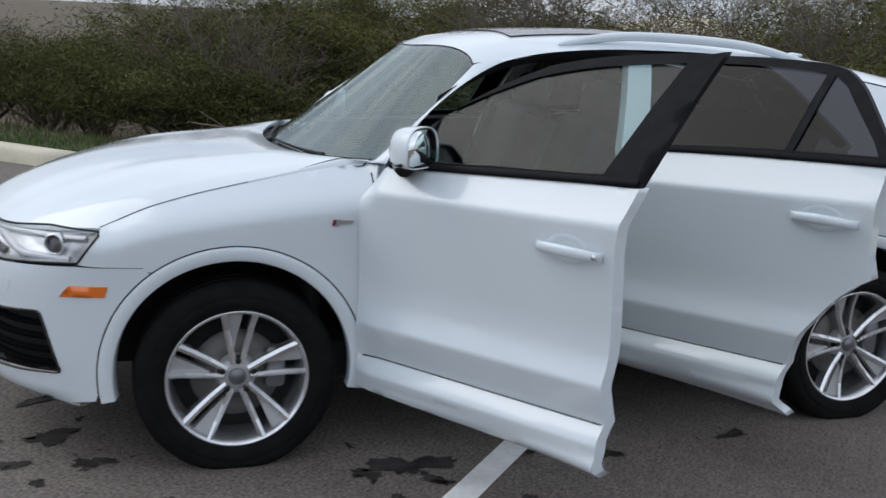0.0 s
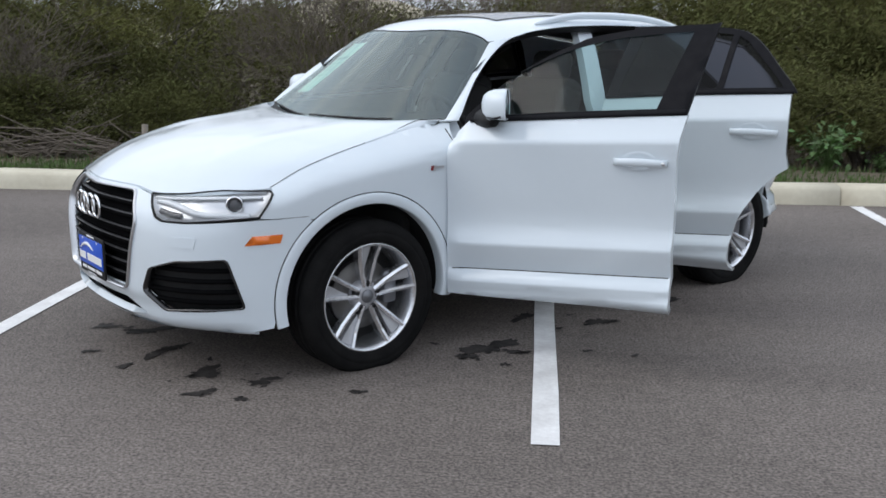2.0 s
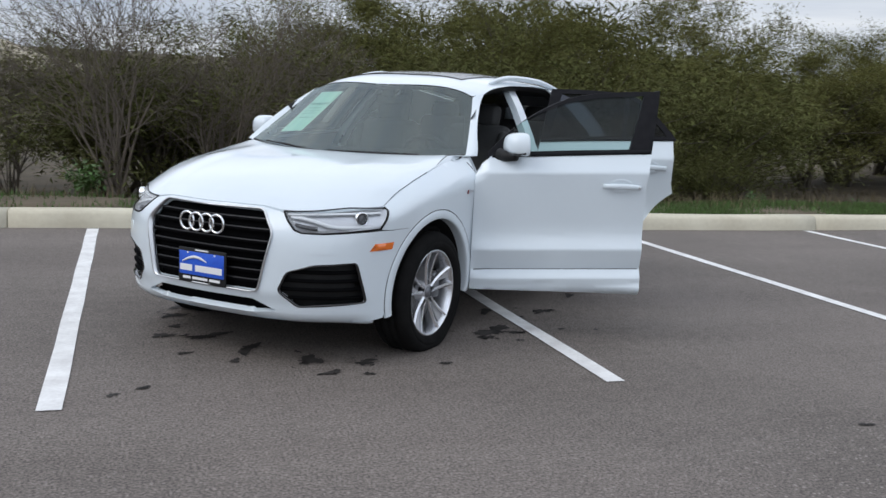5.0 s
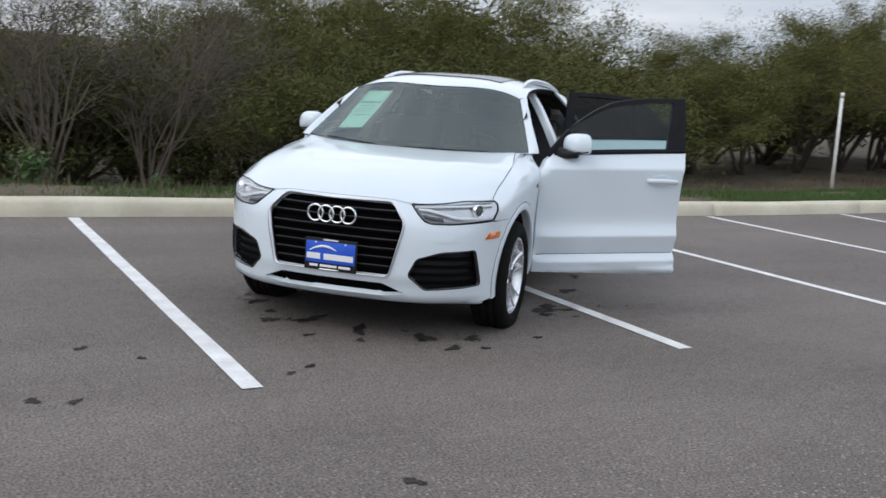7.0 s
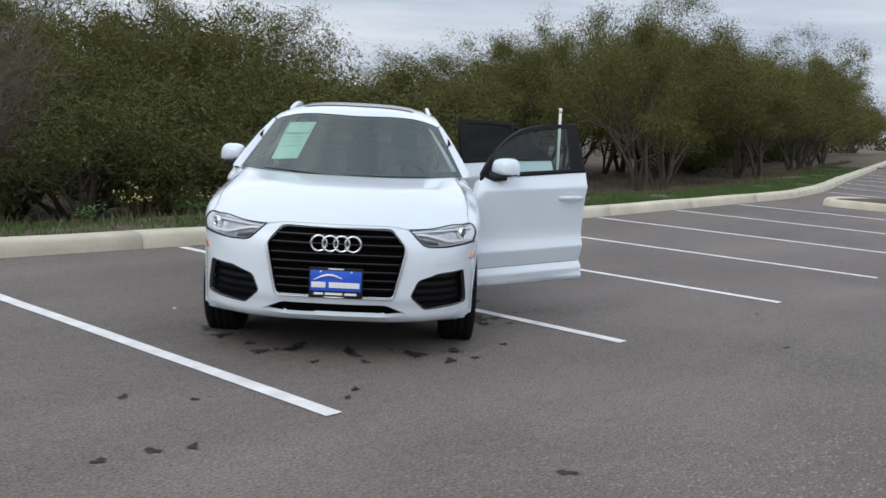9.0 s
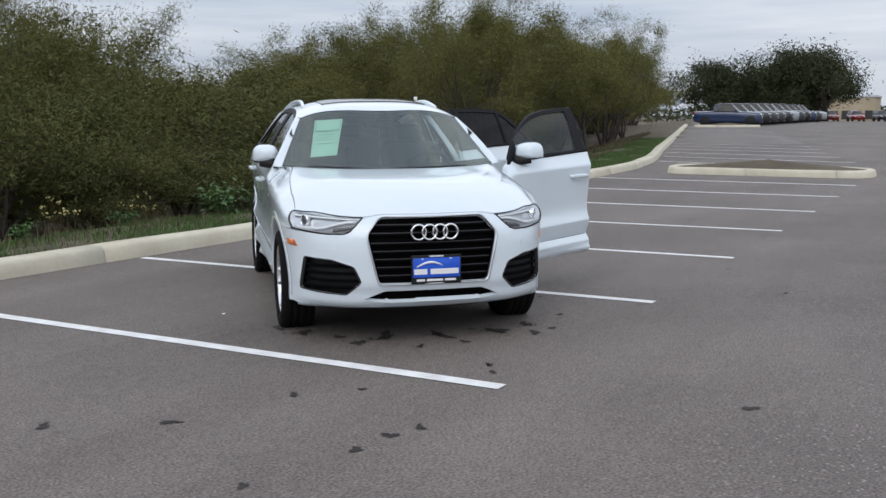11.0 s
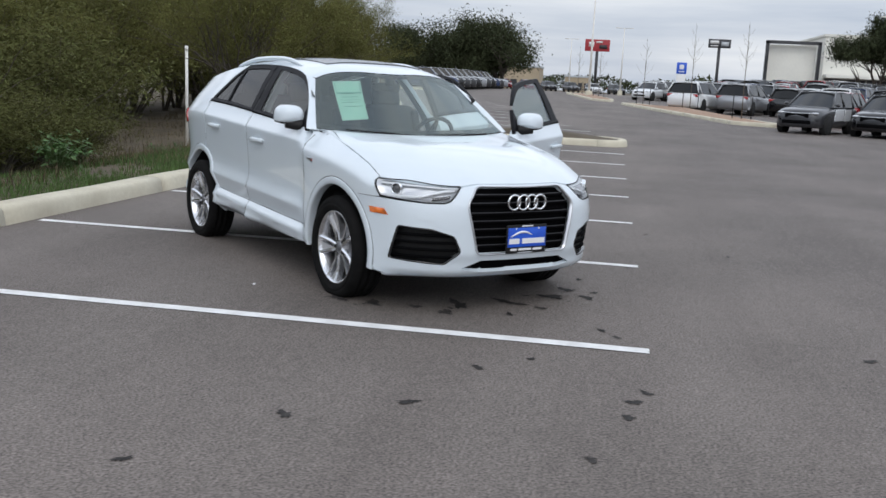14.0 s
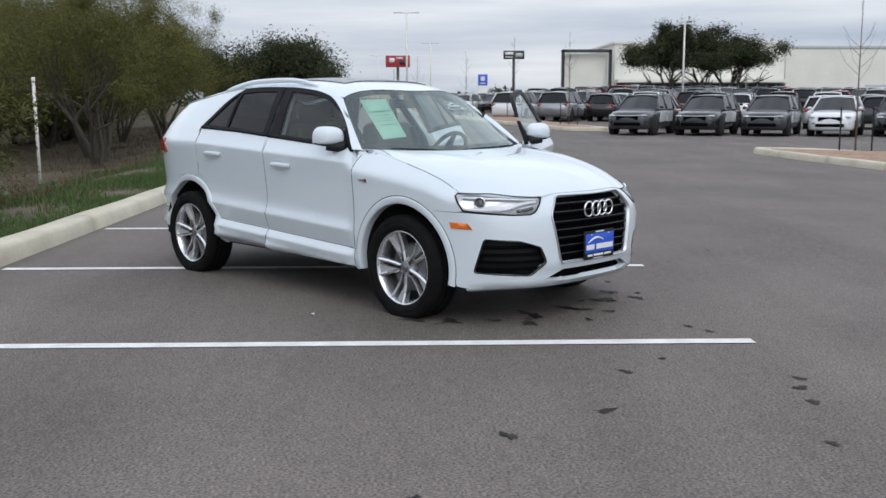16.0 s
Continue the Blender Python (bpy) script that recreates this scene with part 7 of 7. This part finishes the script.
def young_tree(x, y, h, seed):
    """Staked sapling, nearly bare."""
    r = random.Random(seed)
    top = tagged(empty("young_tree", Matrix.Translation((x, y, float(gz(x, y)) + 0.14))), "slender bare young tree tied between stakes", "tree")
    bm = bmesh.new()
    tube(bm, [(0, 0, -0.1), (0.02, 0.01, h * 0.4), (0.0, 0.02, h)], [0.026, 0.018, 0.005], 7)
    for _ in range(15):
        z = h * r.uniform(0.42, 0.96)
        a, l = r.uniform(0, 6.3), (h - z) * 0.25 + 0.15
        tube(bm, [(0, 0, z), (l * 0.5 * math.cos(a), l * 0.5 * math.sin(a), z + l * 0.45), (l * 0.8 * math.cos(a), l * 0.8 * math.sin(a), z + l)], [0.006, 0.0045, 0.003], 4, caps=False)
    part("trunk", bm, "twig", top)
    for s in (1, -1):
        bm = bmesh.new()
        tube(bm, [(0, s * 0.42, -0.1), (0, s * 0.42, 1.15)], 0.022, 6)
        part("stake", bm, "matte", top)


for k, (x, y, h) in enumerate(((15.4, -7.05, 4.3), (47.5, -1.6, 4.8), (37.5, -3.2, 4.4), (71, 3.9, 4.6), (55, 0.8, 4.2), (82, 6.0, 4.4))):
    young_tree(x, y, h, 80 + k)


def billboard(x, y, z, w, h, face, label, bars):
    top = tagged(empty("billboard", Matrix.Translation((x, y, 0))), label, "billboard")
    bm = bmesh.new()
    box(bm, (0.5, w, h), (0, 0, z), bevel=0.05)
    b = part("board", bm, face, top)
    bm = bmesh.new()
    tube(bm, [(0.3, 0, 0), (0.3, 0, z)], 0.45, 10)
    part("pole", bm, "poster", top)
    for y0, z0, bw, bh, m in bars:
        bm = bmesh.new()
        box(bm, (0.08, bw, bh), (-0.29, y0, z + z0))
        part("print_bar", bm, m, b)


billboard(300, 9.0, 15.6, 7.6, 3.6, "posterred", "red billboard with bars of pale print on a tall pole", ((1.8, 0.3, 1.6, 1.4, "white"), (-1.8, -0.4, 2.4, 1.2, "poster"), (-0.6, 1.0, 2.0, 0.5, "white")))
billboard(300, -27.5, 17.6, 6.6, 2.6, "poster", "black billboard with bars of white print on a pole", ((1.5, 0.4, 2.6, 0.9, "white"), (1.5, -0.7, 2.4, 0.3, "white"), (-1.6, -0.1, 2.2, 1.3, "panelgrey")))


def pylon_sign(x, y):
    top = tagged(empty("pylon_sign", Matrix.Translation((x, y, 0))), "blue square sign on a white pylon", "sign")
    bm = bmesh.new()
    box(bm, (0.6, 1.9, 6.0), (0, 0, 3.0), bevel=0.05)
    part("pylon", bm, "white", top)
    bm = bmesh.new()
    box(bm, (0.7, 2.0, 2.3), (-0.02, 0, 7.1), bevel=0.05)
    b = part("sign_face", bm, "signblue", top)
    bm = bmesh.new()
    box(bm, (0.1, 0.95, 0.95), (-0.36, 0, 7.35), bevel=0.1)
    box(bm, (0.1, 1.2, 0.22), (-0.36, 0, 6.4))
    part("print_bar", bm, "white", b, smooth=False)


pylon_sign(200, -10.6)


def hall():
    """Long pale showroom hall with a dark glazed ground floor, a canopy frame and a roller door."""
    top = tagged(empty("hall", Matrix.Translation((150, -46, 0.9))), "long pale showroom building with flat roof", "building")

    def b(name, size, at, m, parent=top, bevel=0.0):
        bm = bmesh.new()
        box(bm, size, at, bevel=bevel)
        return part(name, bm, m, parent, smooth=False)

    main = b("wall", (20, 28, 10.6), (10, 3.5, 5.3), "wall_w")
    b("wall", (18, 40, 10.0), (10, -31, 5.0), "wall_w")
    b("roof", (20.4, 28.4, 0.35), (10, 3.5, 10.75), "wall_w")
    b("roof", (18.4, 40.4, 0.35), (10, -31, 10.15), "panelgrey")
    for k in range(9):
        win = b("window", (0.12, 3.0, 2.6), (-0.05, 15.6 - 3.1 * k, 2.9), "poster", main)
        b("mullion", (0.16, 0.12, 2.6), (-0.08, 15.6 - 3.1 * k, 2.9), "panelgrey", main)
    b("canopy", (2.4, 27.6, 0.5), (-1.2, 3.5, 4.6), "wall_w", main)
    for y, z, h in ((-27, 2.4, 3.2), (-44, 2.4, 3.2)):
        d = b("roller_door", (0.15, 5.0, h), (0.95, y, z), "panelgrey", top)
        for k in range(5):
            b("slat", (0.05, 5.0, 0.06), (0.86, y, z - h / 2 + 0.5 + 0.5 * k), "matte", d)
    b("lower_wing", (8, 14, 5.2), (-4, -42, 2.6), "wall_t")
    # open portal frame with a pale screen
    for y in (18.3, 26.0):
        b("portal_post", (0.5, 0.5, 9.5), (-0.5, y, 4.75), "c_grey")
    b("portal_beam", (0.5, 8.2, 0.5), (-0.5, 22.15, 9.4), "c_grey")
    b("screen_wall", (0.3, 7.2, 7.4), (0.6, 22.15, 5.4), "wall_w")


hall()


def store(x, y, w, h):
    top = tagged(empty("store", Matrix.Translation((x, y, 1.0))), "low tan shop building far across the road", "building")
    bm = bmesh.new()
    box(bm, (12, w, h), (6, 0, h / 2))
    a = part("wall", bm, "wall_t", top, smooth=False)
    bm = bmesh.new()
    box(bm, (12.4, w + 0.4, 0.4), (6, 0, h + 0.1))
    part("roof", bm, "panelgrey", top, smooth=False)
    for k in range(4):
        bm = bmesh.new()
        box(bm, (0.1, w / 6, 1.8), (-0.04, -w / 2 + w / 8 + k * w / 4, 1.5))
        part("window", bm, "poster", a, smooth=False)


store(210, 24, 9, 5.2)
store(235, 12, 6, 3.8)
for k, (x, y, s) in enumerate(((112, -27.5, 0.92), (114, -35.5, 0.95), (111, -31.5, 0.85))):
    plant(OAK, k, x, y, s * 1.08, k * 1.9, z=float(gz(x, y)), group="oaks by the hall")


def far_woods():
    """Line of distant woods along the horizon, as one mass of small leaves."""
    g = np.random.default_rng(9)
    n = 70000
    a = np.radians(g.uniform(-75, 175, n))
    d = g.uniform(420, 470, n)
    h = 6 + 2.2 * np.sin(a * 23) * np.sin(a * 9) + 1.0 * np.sin(a * 57) + 0.7 * np.sin(a * 131)
    z = 1 + np.maximum(h, 2.5) * g.uniform(0, 1, n) ** 0.6
    c = np.stack([d * np.cos(a), d * np.sin(a), z], 1)
    u = g.normal(0, 1, (n, 3)) * 0.75
    v = g.normal(0, 1, (n, 3)) * 0.75
    vs = np.stack([c, c + u, c + v], 1).reshape(-1, 3)
    tagged(mesh("far_woods", vs.tolist(), [(3 * k, 3 * k + 1, 3 * k + 2) for k in range(n)], "leaf3", smooth=False), "dark distant woods along the horizon", "woods", kind="stuff")


far_woods()


def mound():
    """Pale limestone bank behind the thicket."""
    rows = []
    for i in range(30):
        row = []
        for j in range(24):
            x, y = -75 + 4.0 * i, 62 + 4.0 * j
            h = 4.8 * math.exp(-((x + 21) / 13) ** 2 - ((y - 104) / 24) ** 2) + 0.35 * math.sin(x * 0.31) * math.sin(y * 0.27) - 0.6
            row.append((x, y, float(verge_z(x, y)) + h))
        rows.append(row)
    ob = grid("bank", rows, "pale", None, "pale limestone earth bank beyond the thicket")
    tagged(ob, category="bank", kind="structure")


mound()
